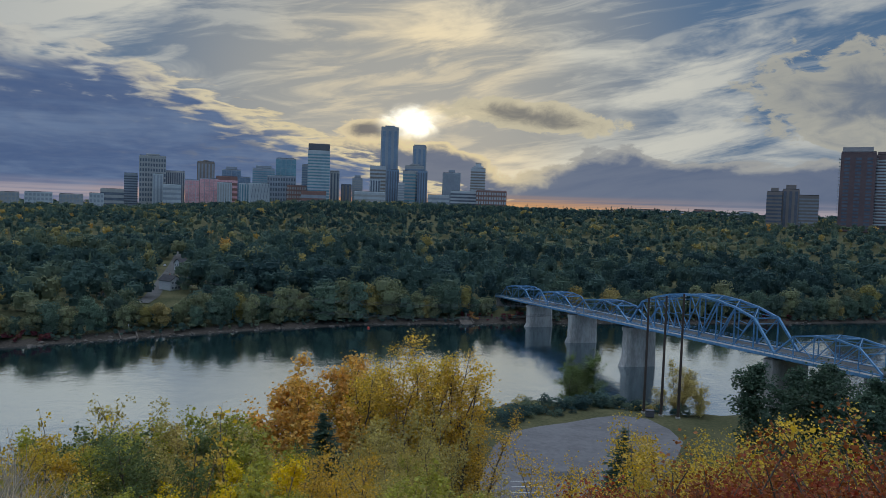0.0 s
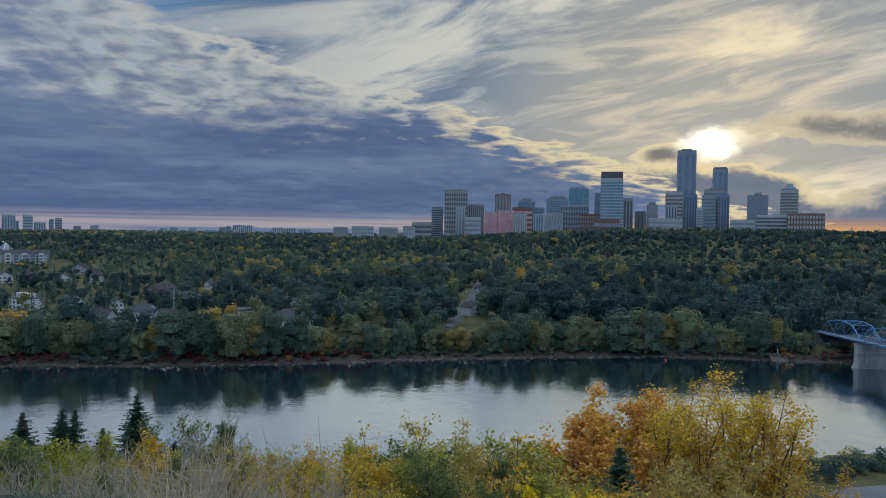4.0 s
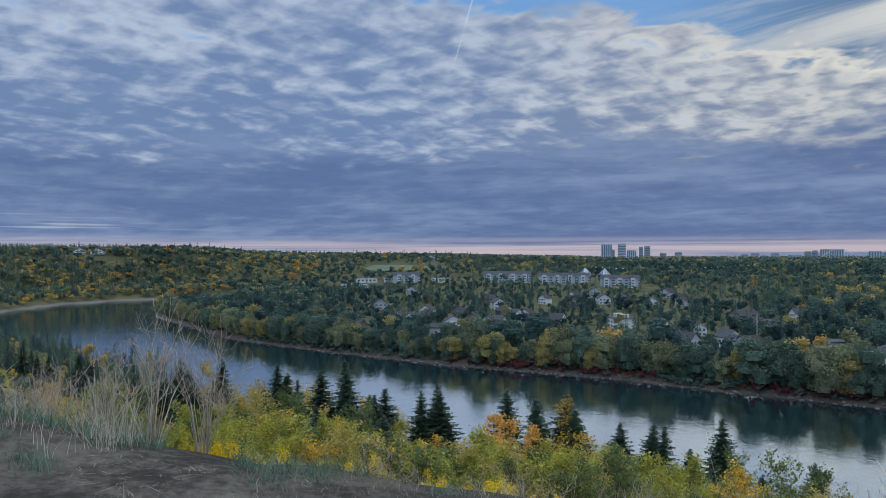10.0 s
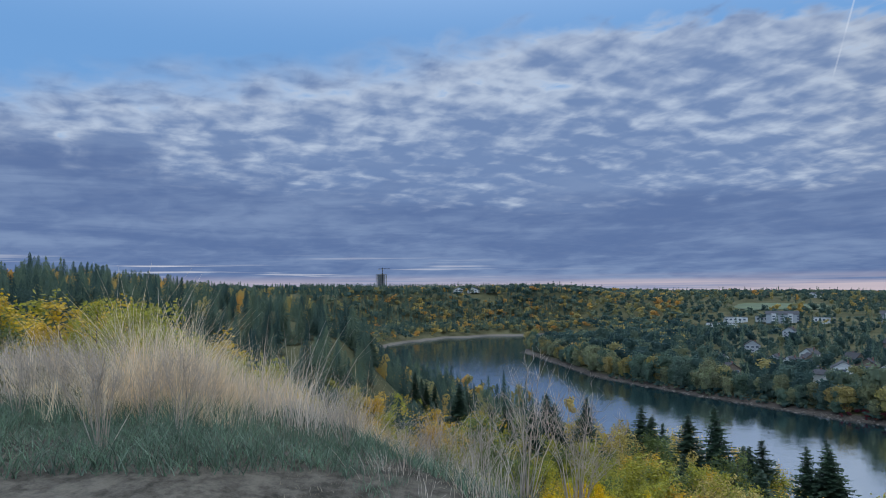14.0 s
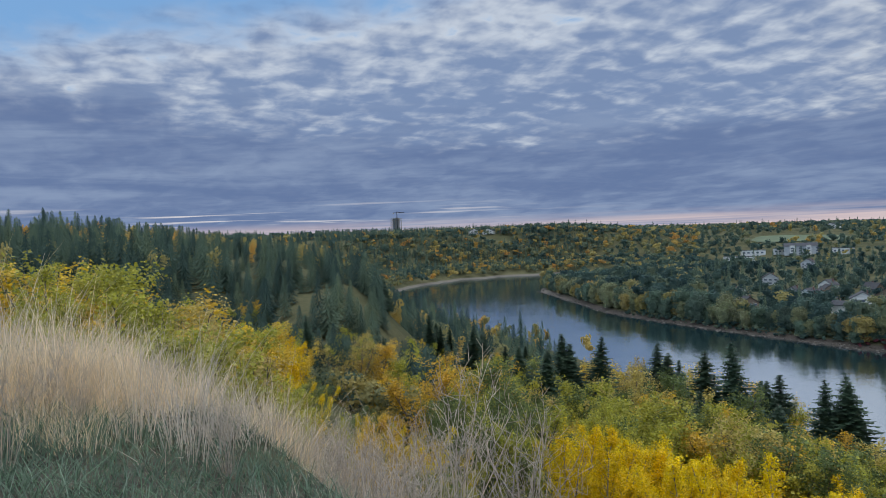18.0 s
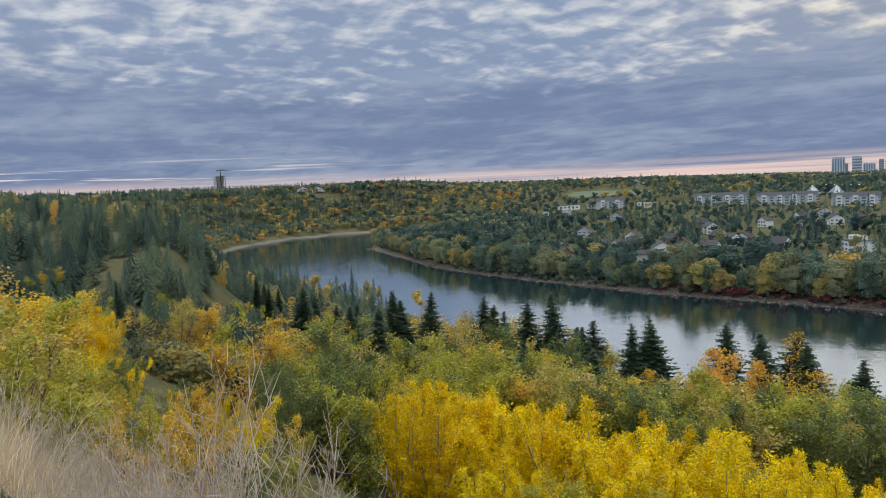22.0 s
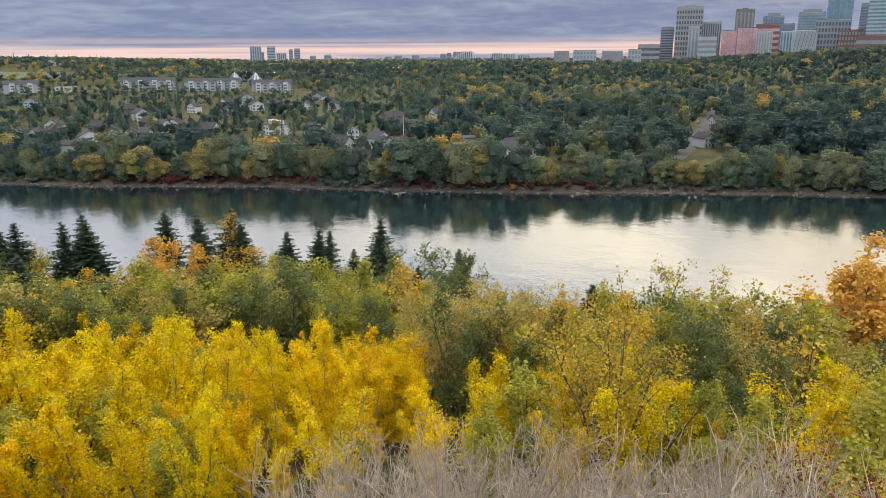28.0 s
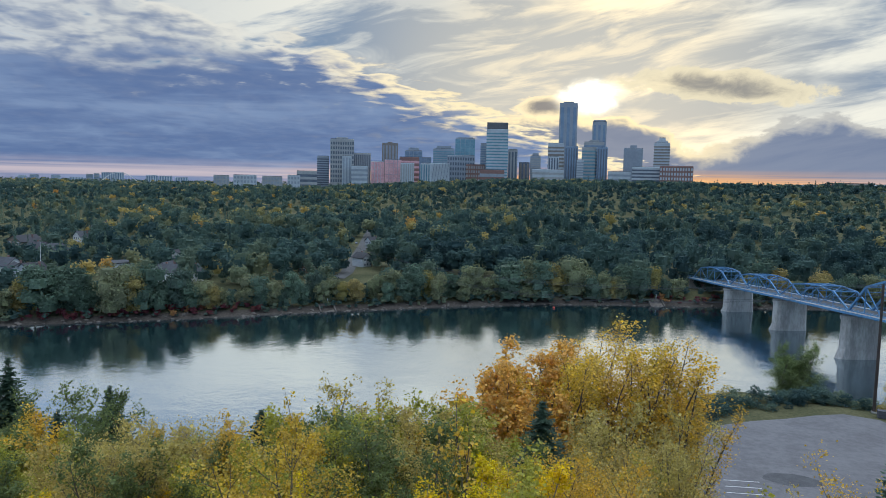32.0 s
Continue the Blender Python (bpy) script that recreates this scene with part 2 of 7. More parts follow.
# ---- materials ----
def material(name, base, dark=None, scale=1.0, rough=0.7, metal=0.0, bump=0.0, detail=5.0, spread=(0.35, 0.65), translucent=0.0, own=0.0, blade=0.0, stretch=(1, 1, 1), spec=0.5, fade=0.5):
    """A surface with two-scale variation between base and dark, relief, and a small change from thing to thing (own)."""
    mat = bpy.data.materials.new(name)
    mat.use_nodes = True
    tree = mat.node_tree
    bsdf = tree.nodes["Principled BSDF"]
    coord = tree.nodes.new("ShaderNodeTexCoord")
    mapping = tree.nodes.new("ShaderNodeMapping")
    mapping.inputs["Scale"].default_value = stretch
    tree.links.new(coord.outputs["Object"], mapping.inputs[0])
    vec = N(tree, mapping.outputs[0])
    dark = dark or tuple(v * 0.7 for v in base)
    fine, wide = fbm(tree, vec, scale * 6, detail, 0.6), fbm(tree, vec, scale, 3.0, 0.5)
    mix = (fine * 0.5 + wide * 0.5).step(*spread)
    col = blend(tree, dark, base, mix)
    if blade:
        geo = tree.nodes.new("ShaderNodeNewGeometry")
        hsv = tree.nodes.new("ShaderNodeHueSaturation")
        rnd = N(tree, geo.outputs["Random Per Island"])
        tree.links.new((rnd * blade + (1 - blade * 0.6)).sock, hsv.inputs["Value"])
        tree.links.new((rnd.op("MULTIPLY", 5.31).op("FRACT") * fade + (1.05 - fade * 0.6)).sock, hsv.inputs["Saturation"])
        tree.links.new(col.sock, hsv.inputs["Color"])
        col = N(tree, hsv.outputs[0])
    if own:
        info = tree.nodes.new("ShaderNodeObjectInfo")
        hsv = tree.nodes.new("ShaderNodeHueSaturation")
        rnd = N(tree, info.outputs["Random"])
        tree.links.new((rnd * (0.06 * own) + (0.5 - 0.03 * own)).sock, hsv.inputs["Hue"])
        tree.links.new((rnd.op("MULTIPLY", 7.13).op("FRACT") * (0.7 * own) + (1 - 0.35 * own)).sock, hsv.inputs["Value"])
        tree.links.new(col.sock, hsv.inputs["Color"])
        col = N(tree, hsv.outputs[0])
    tree.links.new(col.sock, bsdf.inputs["Base Color"])
    bsdf.inputs["Roughness"].default_value, bsdf.inputs["Metallic"].default_value = rough, metal
    bsdf.inputs["Specular IOR Level"].default_value = spec
    if bump:
        node = tree.nodes.new("ShaderNodeBump")
        node.inputs["Strength"].default_value = bump
        node.inputs["Distance"].default_value = 0.1 / scale
        tree.links.new(fine.sock, node.inputs["Height"])
        tree.links.new(node.outputs[0], bsdf.inputs["Normal"])
    if translucent:
        through_leaf = tree.nodes.new("ShaderNodeBsdfTranslucent")
        tree.links.new(col.sock, through_leaf.inputs[0])
        mixed = tree.nodes.new("ShaderNodeMixShader")
        mixed.inputs[0].default_value = translucent
        tree.links.new(bsdf.outputs[0], mixed.inputs[1])
        tree.links.new(through_leaf.outputs[0], mixed.inputs[2])
        tree.links.new(mixed.outputs[0], tree.nodes["Material Output"].inputs[0])
    return mat


def leaf(name, base, dark, own=0.5):
    return material(name, base, dark, 0.9, 0.6, translucent=0.42, own=own, blade=0.5, spec=0.25, fade=0.15)


def woods_material(name, stops):
    """Foliage of many trees in one mesh: each tree has its tint, a place on the colour ramp."""
    mat = bpy.data.materials.new(name)
    mat.use_nodes = True
    tree = mat.node_tree
    bsdf = tree.nodes["Principled BSDF"]
    attr = tree.nodes.new("ShaderNodeAttribute")
    attr.attribute_name = "tint"
    coord = tree.nodes.new("ShaderNodeTexCoord")
    vec = N(tree, coord.outputs["Object"])
    grain = fbm(tree, vec, 0.5, 5.0, 0.65)
    ramp = tree.nodes.new("ShaderNodeValToRGB")
    tree.links.new((N(tree, attr.outputs["Fac"]) + (grain - 0.5) * 0.07).sock, ramp.inputs[0])
    while len(ramp.color_ramp.elements) < len(stops):
        ramp.color_ramp.elements.new(0.5)
    for el, (at, col) in zip(ramp.color_ramp.elements, stops):
        el.position, el.color = at, (*col, 1)
    col = blend(tree, N(tree, ramp.outputs[0]), (0.04, 0.05, 0.03), (grain * -1.0 + 1.0).step(0.45, 0.85) * 0.15)
    tree.links.new(col.sock, bsdf.inputs["Base Color"])
    bsdf.inputs["Roughness"].default_value = 0.75
    bsdf.inputs["Specular IOR Level"].default_value = 0.2
    thin = tree.nodes.new("ShaderNodeBsdfTranslucent")
    tree.links.new(col.sock, thin.inputs[0])
    mixed = tree.nodes.new("ShaderNodeMixShader")
    mixed.inputs[0].default_value = 0.45
    tree.links.new(bsdf.outputs[0], mixed.inputs[1])
    tree.links.new(thin.outputs[0], mixed.inputs[2])
    tree.links.new(mixed.outputs[0], tree.nodes["Material Output"].inputs[0])
    return mat


M = {}
M["shore_stone"] = material("brown_shore_stone", (0.17, 0.145, 0.12), (0.09, 0.075, 0.065), 0.6, 0.9, bump=0.3)
# greens lean to blue and are lifted, with aerial haze put into the ramps
M["woods"] = woods_material("autumn_foliage", [(0.0, (0.045, 0.085, 0.085)), (0.28, (0.092, 0.15, 0.125)), (0.5, (0.19, 0.23, 0.145)), (0.72, (0.47, 0.38, 0.13)), (0.9, (0.66, 0.39, 0.10)), (1.0, (0.15, 0.042, 0.055))])
M["conifers"] = woods_material("conifer_foliage", [(0.0, (0.05, 0.09, 0.08)), (0.5, (0.10, 0.155, 0.12)), (1.0, (0.20, 0.25, 0.145))])


def ground_material():
    """Turf with bare trodden earth on the brow and gravel along the water."""
    mat = bpy.data.materials.new("valley_ground")
    mat.use_nodes = True
    tree = mat.node_tree
    bsdf = tree.nodes["Principled BSDF"]
    coord = tree.nodes.new("ShaderNodeTexCoord")
    vec = N(tree, coord.outputs["Object"])
    cut = tree.nodes.new("ShaderNodeSeparateXYZ")
    tree.links.new(vec.sock, cut.inputs[0])
    x, y, z = (N(tree, cut.outputs[n]) for n in range(3))
    wide, fine, grit = fbm(tree, vec, 0.05, 4.0), fbm(tree, vec, 1.1, 6.0, 0.65), fbm(tree, vec, 9.0, 6.0, 0.7)
    turf = blend(tree, (0.055, 0.062, 0.03), (0.13, 0.12, 0.062), (wide * 0.5 + fine * 0.5).step(0.35, 0.65))
    earth = blend(tree, (0.05, 0.046, 0.037), (0.20, 0.18, 0.145), (fine * 0.5 + grit * 0.5).step(0.38, 0.66))
    brow_x, brow_y = (x + 1.4) * 0.135, (y + 1.0) * 0.17
    bare = ((brow_x * brow_x + brow_y * brow_y).op("SQRT") + (fine - 0.5) * 0.5 + (grit - 0.5) * 0.35).op("MULTIPLY", -1.0).step(-1.08, -0.78)
    col = blend(tree, turf, earth, bare)
    shore = blend(tree, (0.05, 0.042, 0.036), (0.11, 0.095, 0.08), (fine * 0.5 + grit * 0.5).step(0.35, 0.65))
    sand = blend(tree, (0.12, 0.108, 0.092), (0.20, 0.18, 0.152), (fine * 0.5 + grit * 0.5).step(0.35, 0.65))
    shore = blend(tree, shore, sand, (x * -1.0).step(380.0, 480.0) * (y * -1.0 + x * -0.12).step(20.0, 90.0))
    col = blend(tree, col, shore, (z + (fine - 0.5) * 1.5).op("MULTIPLY", -1.0).step(-2.2, -1.5))
    tree.links.new(col.sock, bsdf.inputs["Base Color"])
    bsdf.inputs["Roughness"].default_value, bsdf.inputs["Specular IOR Level"].default_value = 0.95, 0.1
    node = tree.nodes.new("ShaderNodeBump")
    node.inputs["Strength"].default_value, node.inputs["Distance"].default_value = 0.9, 0.09
    tree.links.new((fine + grit).sock, node.inputs["Height"])
    tree.links.new(node.outputs[0], bsdf.inputs["Normal"])
    return mat


M["ground"] = ground_material()
M["bark"] = material("grey_bark", (0.20, 0.17, 0.13), (0.07, 0.06, 0.05), 2.0, 0.9, bump=0.6)
M["pale_bark"] = material("pale_aspen_bark", (0.42, 0.40, 0.33), (0.12, 0.11, 0.09), 2.0, 0.85, bump=0.4, stretch=(1, 1, 0.4))
M["steel"] = material("blue_painted_steel", (0.11, 0.27, 0.47), (0.06, 0.155, 0.28), 0.6, 0.45, 0.1, bump=0.1)
M["concrete"] = material("weathered_concrete", (0.40, 0.385, 0.355), (0.23, 0.22, 0.205), 0.25, 0.9, bump=0.3, stretch=(1, 1, 0.3))
M["spruce"] = leaf("spruce_needles", (0.10, 0.155, 0.10), (0.05, 0.085, 0.058), 0.5)
M["aspen_yellow"] = leaf("yellow_aspen_leaves", (0.95, 0.71, 0.03), (0.64, 0.5, 0.03), 0.25)
M["amber"] = leaf("amber_aspen_leaves", (0.97, 0.68, 0.02), (0.70, 0.48, 0.025), 0.3)
M["aspen_lime"] = leaf("yellow_green_leaves", (0.50, 0.47, 0.085), (0.30, 0.31, 0.065), 0.25)
M["aspen_green"] = leaf("green_leaves", (0.22, 0.27, 0.095), (0.115, 0.15, 0.06), 0.3)
M["olive"] = leaf("olive_leaves", (0.62, 0.50, 0.16), (0.38, 0.31, 0.11), 0.25)
M["orange"] = leaf("orange_leaves", (0.90, 0.55, 0.15), (0.62, 0.38, 0.10), 0.12)
M["gold"] = leaf("golden_leaves", (0.82, 0.56, 0.09), (0.46, 0.33, 0.07), 0.3)
M["red"] = leaf("rust_red_leaves", (0.42, 0.13, 0.05), (0.2, 0.055, 0.03), 0.5)


def water_material():
    mat = bpy.data.materials.new("river_water")
    mat.use_nodes = True
    tree = mat.node_tree
    bsdf = tree.nodes["Principled BSDF"]
    bsdf.inputs["Base Color"].default_value = (0.010, 0.026, 0.032, 1)
    bsdf.inputs["Specular Tint"].default_value = (0.88, 0.95, 1.0, 1)
    bsdf.inputs["IOR"].default_value = 10.0
    bsdf.inputs["Roughness"].default_value = 0.03
    coord = tree.nodes.new("ShaderNodeTexCoord")
    vec = N(tree, coord.outputs["Object"])
    waves = fbm(tree, vec, 0.5, 5.0, 0.65, 0.3) * 0.55 + fbm(tree, vec, 0.045, 3.0, 0.5) * 2.0 + fbm(tree, vec, 0.16, 3.0, 0.5, 0.4) * 0.8
    node = tree.nodes.new("ShaderNodeBump")
    node.inputs["Strength"].default_value, node.inputs["Distance"].default_value = 0.54, 0.12
    tree.links.new(waves.sock, node.inputs["Height"])
    tree.links.new(node.outputs[0], bsdf.inputs["Normal"])
    return mat


M["water"] = water_material()


# ---- the land ----
FAR_SHORE = np.array([(900, 560), (500, 500), (236, 425), (188, 409), (29, 369), (0, 361), (-48, 345), (-90, 320), (-136, 287), (-180, 251), (-230, 216), (-275, 192), (-340, 138), (-416, 92), (-500, 48), (-550, 37), (-700, 3), (-745, 6), (-800, 36), (-850, 110)], float)
NEAR_SHORE = np.array([(900, 420), (420, 372), (200, 300), (108, 222), (75, 204), (50, 200), (30, 207), (11, 211), (-10, 188), (-60, 152), (-117, 130), (-194, 114), (-256, 72), (-300, 45), (-380, -10), (-450, -58), (-518, -105), (-608, -135), (-727, -147), (-820, -134), (-915, -92), (-968, -22), (-985, 40), (-930, 112)], float)


def to_line(p, line):
    best = np.full(len(p), 1e9)
    for a, b in zip(line[:-1], line[1:]):
        d = b - a
        u = np.clip(((p - a) @ d) / (d @ d), 0, 1)
        best = np.minimum(best, np.hypot(*(p - a - u[:, None] * d).T))
    return best


def inside(p, poly):
    hit = np.zeros(len(p), bool)
    for (ax, ay), (bx, by) in zip(poly, np.roll(poly, -1, 0)):
        if ay == by:
            continue
        cross = (ay > p[:, 1]) != (by > p[:, 1])
        hit ^= cross & (p[:, 0] < (bx - ax) * (p[:, 1] - ay) / (by - ay) + ax)
    return hit


NEAR_WATER = NEAR_SHORE * np.interp(np.arange(len(NEAR_SHORE)), [7, 8, 9, 10, 11, 12, 13, 14], [1, 0.9, 0.8, 0.78, 0.74, 0.8, 0.9, 1])[:, None]
RIVER = np.vstack([FAR_SHORE, NEAR_WATER[::-1]])


def wobble(p, scale, seed=0.0):
    x, y = p[:, 0] / scale + seed, p[:, 1] / scale - seed
    return (np.sin(x * 1.3 + np.sin(y * 0.9) * 1.2) + np.sin(y * 1.7 - x * 0.6 + 1.3) + np.sin((x + y) * 2.3 + 0.7) * 0.5) / 2.5


def height(p):
    """The ground's height at places p."""
    p = np.asarray(p, float).reshape(-1, 2)
    wet = inside(p, RIVER)
    d_near, d_far = to_line(p, NEAR_SHORE), to_line(p, FAR_SHORE)
    d_shore = d_near.copy()
    brow_line = 161 + 0.36 * np.minimum(p[:, 0], 0) - 0.25 * np.maximum(p[:, 0], 0) - 0.93 * p[:, 1]
    d_near = np.where((p[:, 0] > -12) & (p[:, 0] < 160), np.minimum(d_near, np.maximum(brow_line, 74)), d_near)
    r, az = np.hypot(*p.T), np.degrees(np.arctan2(-p[:, 0], p[:, 1]))
    # our side: a gravel shelf by the water, then the slope up to the edge where the camera stands
    ours = np.interp(d_near, [0, 2, 5, 15, 50, 74, 90, 105, 132, 145, 150, 153, 156, 157.8, 165, 300, 2000], [0, 0.5, 2.3, 6.2, 8, 9, 19.5, 27, 36, 43.2, 47.6, 50.4, 53.2, 54.25, 54.7, 58, 60])
    ours += wobble(p, 14.0) * np.interp(d_near, [60, 90, 140, 156], [0, 0.9, 0.7, 0.05]) + wobble(p, 90.0) * np.interp(d_near, [150, 260], [0, 2.0])
    # a ravine between this hill and the wooded slope beyond
    ours -= 17 * np.exp(-(((p[:, 0] + 62) / 38) ** 2 + ((p[:, 1] + 48) / 34) ** 2)) * np.interp(d_near, [120, 150], [0.3, 1])
    ours -= np.interp(d_near, [150, 170], [0, 1]) * np.interp(np.hypot(p[:, 0] + 3, p[:, 1]), [14, 34, 120, 260], [0, 7, 8, 0]) * np.interp(az, [60, 95, 140, 165], [0, 1, 1, 0])
    reach = np.hypot(p[:, 0] + 3, p[:, 1])
    ours -= np.interp(reach, [4.5, 8, 15, 30, 60, 110, 180, 300], [0, 0.8, 2.4, 4.3, 6.0, 8.5, 5, 0]) * np.interp(az, [48, 72, 94, 108], [0, 1, 1, 0]) * np.interp(d_near, [20, 60], [0, 1])
    # the trodden brow where the camera stands, with a sharp edge
    out = np.hypot(p[:, 0] + 0.7, p[:, 1] - 0.7)
    turn = np.degrees(np.arctan2(-p[:, 0] - 0.7, p[:, 1] - 0.7))
    over = out - np.interp(turn, [-180, -90, -30, 0, 30, 45, 60, 75, 90, 98, 105, 115, 125, 180], [30, 9, 3.0, 2.5, 3.1, 3.9, 5.1, 5.9, 6.3, 7.6, 9.2, 12, 20, 30]) + wobble(p, 1.6) * 0.25
    lip = 54.42 + 0.4 * np.interp(turn, [80, 106, 170, 180], [0, 1, 1, 0]) * np.interp(out, [2.0, 6.0], [0, 1]) - np.interp(over, [-0.4, 0.3, 1.0, 2.2, 5, 10, 20, 40], [0, 0.12, 0.55, 1.6, 3.7, 6.7, 12, 22]) + wobble(p, 0.9) * 0.035 + wobble(p, 0.35, 2.0) * 0.018
    ours = lip + (ours - lip) * np.interp(out, [14, 30], [0, 1])
    d_shore = to_line(p, NEAR_WATER)
    ours = np.minimum(ours, np.interp(d_shore, [0, 2, 5, 15, 30, 45], [0, 0.6, 2.3, 7, 20, 70]))
    lot = np.clip(1.4 - np.hypot((p[:, 0] - 24) / 30, (p[:, 1] - 148) / 34), 0, 0.4) / 0.4
    ours += (8.0 - ours) * lot
    # the other side: a low terrace with houses, then the valley wall and the plateau
    top = np.interp(az, [-60, 12, 27, 55, 68, 84, 110], [57, 57, 31, 31, 46, 50, 56])
    wall = np.interp(r, [0, 550, 800, 1050, 1300, 1700, 4800], [0, 0, 0.22, 0.62, 0.95, 1.0, 1.05])
    theirs = np.interp(d_far, [0, 2, 6, 14, 60, 300], [0, 0.7, 2.2, 3.8, 6.0, 8])
    theirs = theirs + (top - theirs) * wall * np.interp(d_far, [30, 250], [0, 1])
    theirs += wobble(p, 110.0, 2.0) * np.interp(r, [500, 900], [0, 2.5]) * np.interp(d_far, [20, 120], [0, 1])
    # beyond the bend the two sides grow together
    land = np.where(p[:, 0] < -850, ours + (theirs - ours) * np.where(p[:, 1] > 60, np.clip((p[:, 1] - 60) / 160, 0, 1), 0), np.where(d_far < d_shore, theirs, ours))
    return np.where(wet, -np.minimum(3.0, 0.35 * np.minimum(d_shore, d_far)), land)


def ground_at(x, y):
    return float(height([(x, y)])[0])


def sheet(name, verts, faces, mat, smooth=True):
    """A mesh object from arrays of corners and of faces that all have the same number of corners."""
    me = bpy.data.meshes.new(name)
    verts, faces = np.asarray(verts, np.float32), np.asarray(faces, np.int32)
    n, k = faces.shape
    me.vertices.add(len(verts))
    me.vertices.foreach_set("co", verts.ravel())
    me.loops.add(n * k)
    me.loops.foreach_set("vertex_index", faces.ravel())
    me.polygons.add(n)
    me.polygons.foreach_set("loop_start", np.arange(n, dtype=np.int32) * k)
    me.polygons.foreach_set("use_smooth", np.full(n, smooth))
    me.update(calc_edges=True)
    if mat:
        me.materials.append(mat)
    return me


def make_ground():
    rings = np.concatenate([[0.0], np.geomspace(0.6, 4700, 230)])
    turns = np.radians(np.arange(0, 360, 0.9))
    x = -3 + rings[:, None] * np.cos(turns)
    y = rings[:, None] * np.sin(turns)
    p = np.stack([x.ravel(), y.ravel()], 1)
    verts = np.column_stack([p, height(p)])
    a, b = len(rings), len(turns)
    i, j = np.meshgrid(np.arange(a - 1), np.arange(b), indexing="ij")
    k = (j + 1) % b
    faces = np.stack([i * b + j, (i + 1) * b + j, (i + 1) * b + k, i * b + k], -1).reshape(-1, 4)
    return tagged(new("ground", sheet("ground", verts, faces, M["ground"])), "grassy river valley with steep banks and terraces", "ground", kind="structure")


make_ground()


def make_water():
    me = sheet("water", [(-1300, -400, 0), (1300, -400, 0), (1300, 900, 0), (-1300, 900, 0)], [(0, 1, 2, 3)], M["water"])
    return tagged(new("water", me), "calm wide river reflecting the evening sky", "river", kind="structure")


make_water()


# ---- foliage ----
rng = np.random.default_rng(7)


def leaf_quads(centres, normals, size, rng, aspect=1.0):
    """A four-cornered leaf or tuft at each centre, facing about along its normal."""
    n = len(centres)
    nrm = normals + rng.normal(0, 0.55, (n, 3))
    nrm /= np.linalg.norm(nrm, axis=1, keepdims=True) + 1e-9
    a = np.cross(nrm, rng.normal(0, 1, (n, 3)))
    a /= np.linalg.norm(a, axis=1, keepdims=True) + 1e-9
    b = np.cross(nrm, a)
    s = (np.asarray(size) * rng.uniform(0.6, 1.3, n))[:, None] / 2
    v = np.stack([centres - a * s, centres - b * s * aspect + nrm * s * 0.2, centres + a * s, centres + b * s * aspect + nrm * s * 0.2], 1)
    return v.reshape(-1, 3), np.arange(n * 4).reshape(-1, 4)


def lump_quads(centre, radius, rng, cuts=2):
    """A rough closed clump of foliage, of six sides cut into squares."""
    g = np.linspace(-1, 1, cuts + 1)
    verts, faces = [], []
    for axis in range(3):
        for side in (-1, 1):
            base = len(verts)
            for u in g:
                for w in g:
                    c = np.zeros(3)
                    c[axis], c[(axis + 1) % 3], c[(axis + 2) % 3] = side, u, w * side
                    c /= np.linalg.norm(c)
                    verts.append(c * (1 + 0.16 * math.sin(c[0] * 5 + radius[0] * 7) * math.sin(c[1] * 4 + 1) + 0.12 * math.sin(c[2] * 6 + centre[0])))
            for i in range(cuts):
                for j in range(cuts):
                    k = base + i * (cuts + 1) + j
                    faces.append((k, k + cuts + 1, k + cuts + 2, k + 1))
    return np.array(verts) * radius + centre, np.array(faces)


def joined(pieces):
    verts, faces, at = [], [], 0
    for v, f in pieces:
        verts.append(v)
        faces.append(f + at)
        at += len(v)
    return np.vstack(verts), np.vstack(faces)


def broad_crown(rng, lumps, leaves, size, core=2, slim=1.0, low=0.28):
    """A broad tree one unit high: clumps round the stem, with loose tufts on their outsides."""
    pieces = []
    for n in range(lumps):
        a, h = rng.uniform(0, 6.283), rng.uniform(low, 0.82) if n else 0.62
        out = (0.17 * (1 - abs(h - 0.55)) * rng.uniform(0.7, 1.2) if n else 0) * slim
        c = np.array([math.cos(a) * out, math.sin(a) * out, h])
        r = np.array([0.19 * slim, 0.19 * slim, 0.2]) * rng.uniform(0.75, 1.15)
        if core:
            pieces.append(lump_quads(c, r * 0.74, rng, core))
        d = rng.normal(0, 1, (leaves, 3))
        d[:, 2] = np.abs(d[:, 2]) * 0.9 - 0.25
        d /= np.linalg.norm(d, axis=1, keepdims=True)
        pieces.append(leaf_quads(c + d * r * rng.uniform(0.85, 1.12, (leaves, 1)), d, size, rng))
    return joined(pieces)


def cone_crown(rng, tiers, around, slim=1.0):
    """A conifer one unit high: tiers of ragged, drooping boughs."""
    verts, faces = [], []
    for t in range(tiers):
        h = 0.1 + 0.9 * t / tiers
        reach = 0.17 * slim * (1 - h) ** 0.85 + 0.012
        for k in range(around):
            a = 6.283 * (k + rng.uniform(-0.3, 0.3) + 0.5 * (t % 2)) / around
            rr, w = reach * rng.uniform(0.7, 1.2), 3.6 / around
            base = len(verts)
            top, low = h + 0.9 / tiers * 0.9, h - 0.02 * rng.uniform(0.5, 1.5)
            verts += [(0, 0, top), (math.cos(a - w / 2) * rr * 0.75, math.sin(a - w / 2) * rr * 0.75, low + 0.02), (math.cos(a) * rr, math.sin(a) * rr, low - 0.01), (math.cos(a + w / 2) * rr * 0.75, math.sin(a + w / 2) * rr * 0.75, low + 0.02)]
            faces.append((base, base + 1, base + 2, base + 3))
    return np.array(verts), np.array(faces)


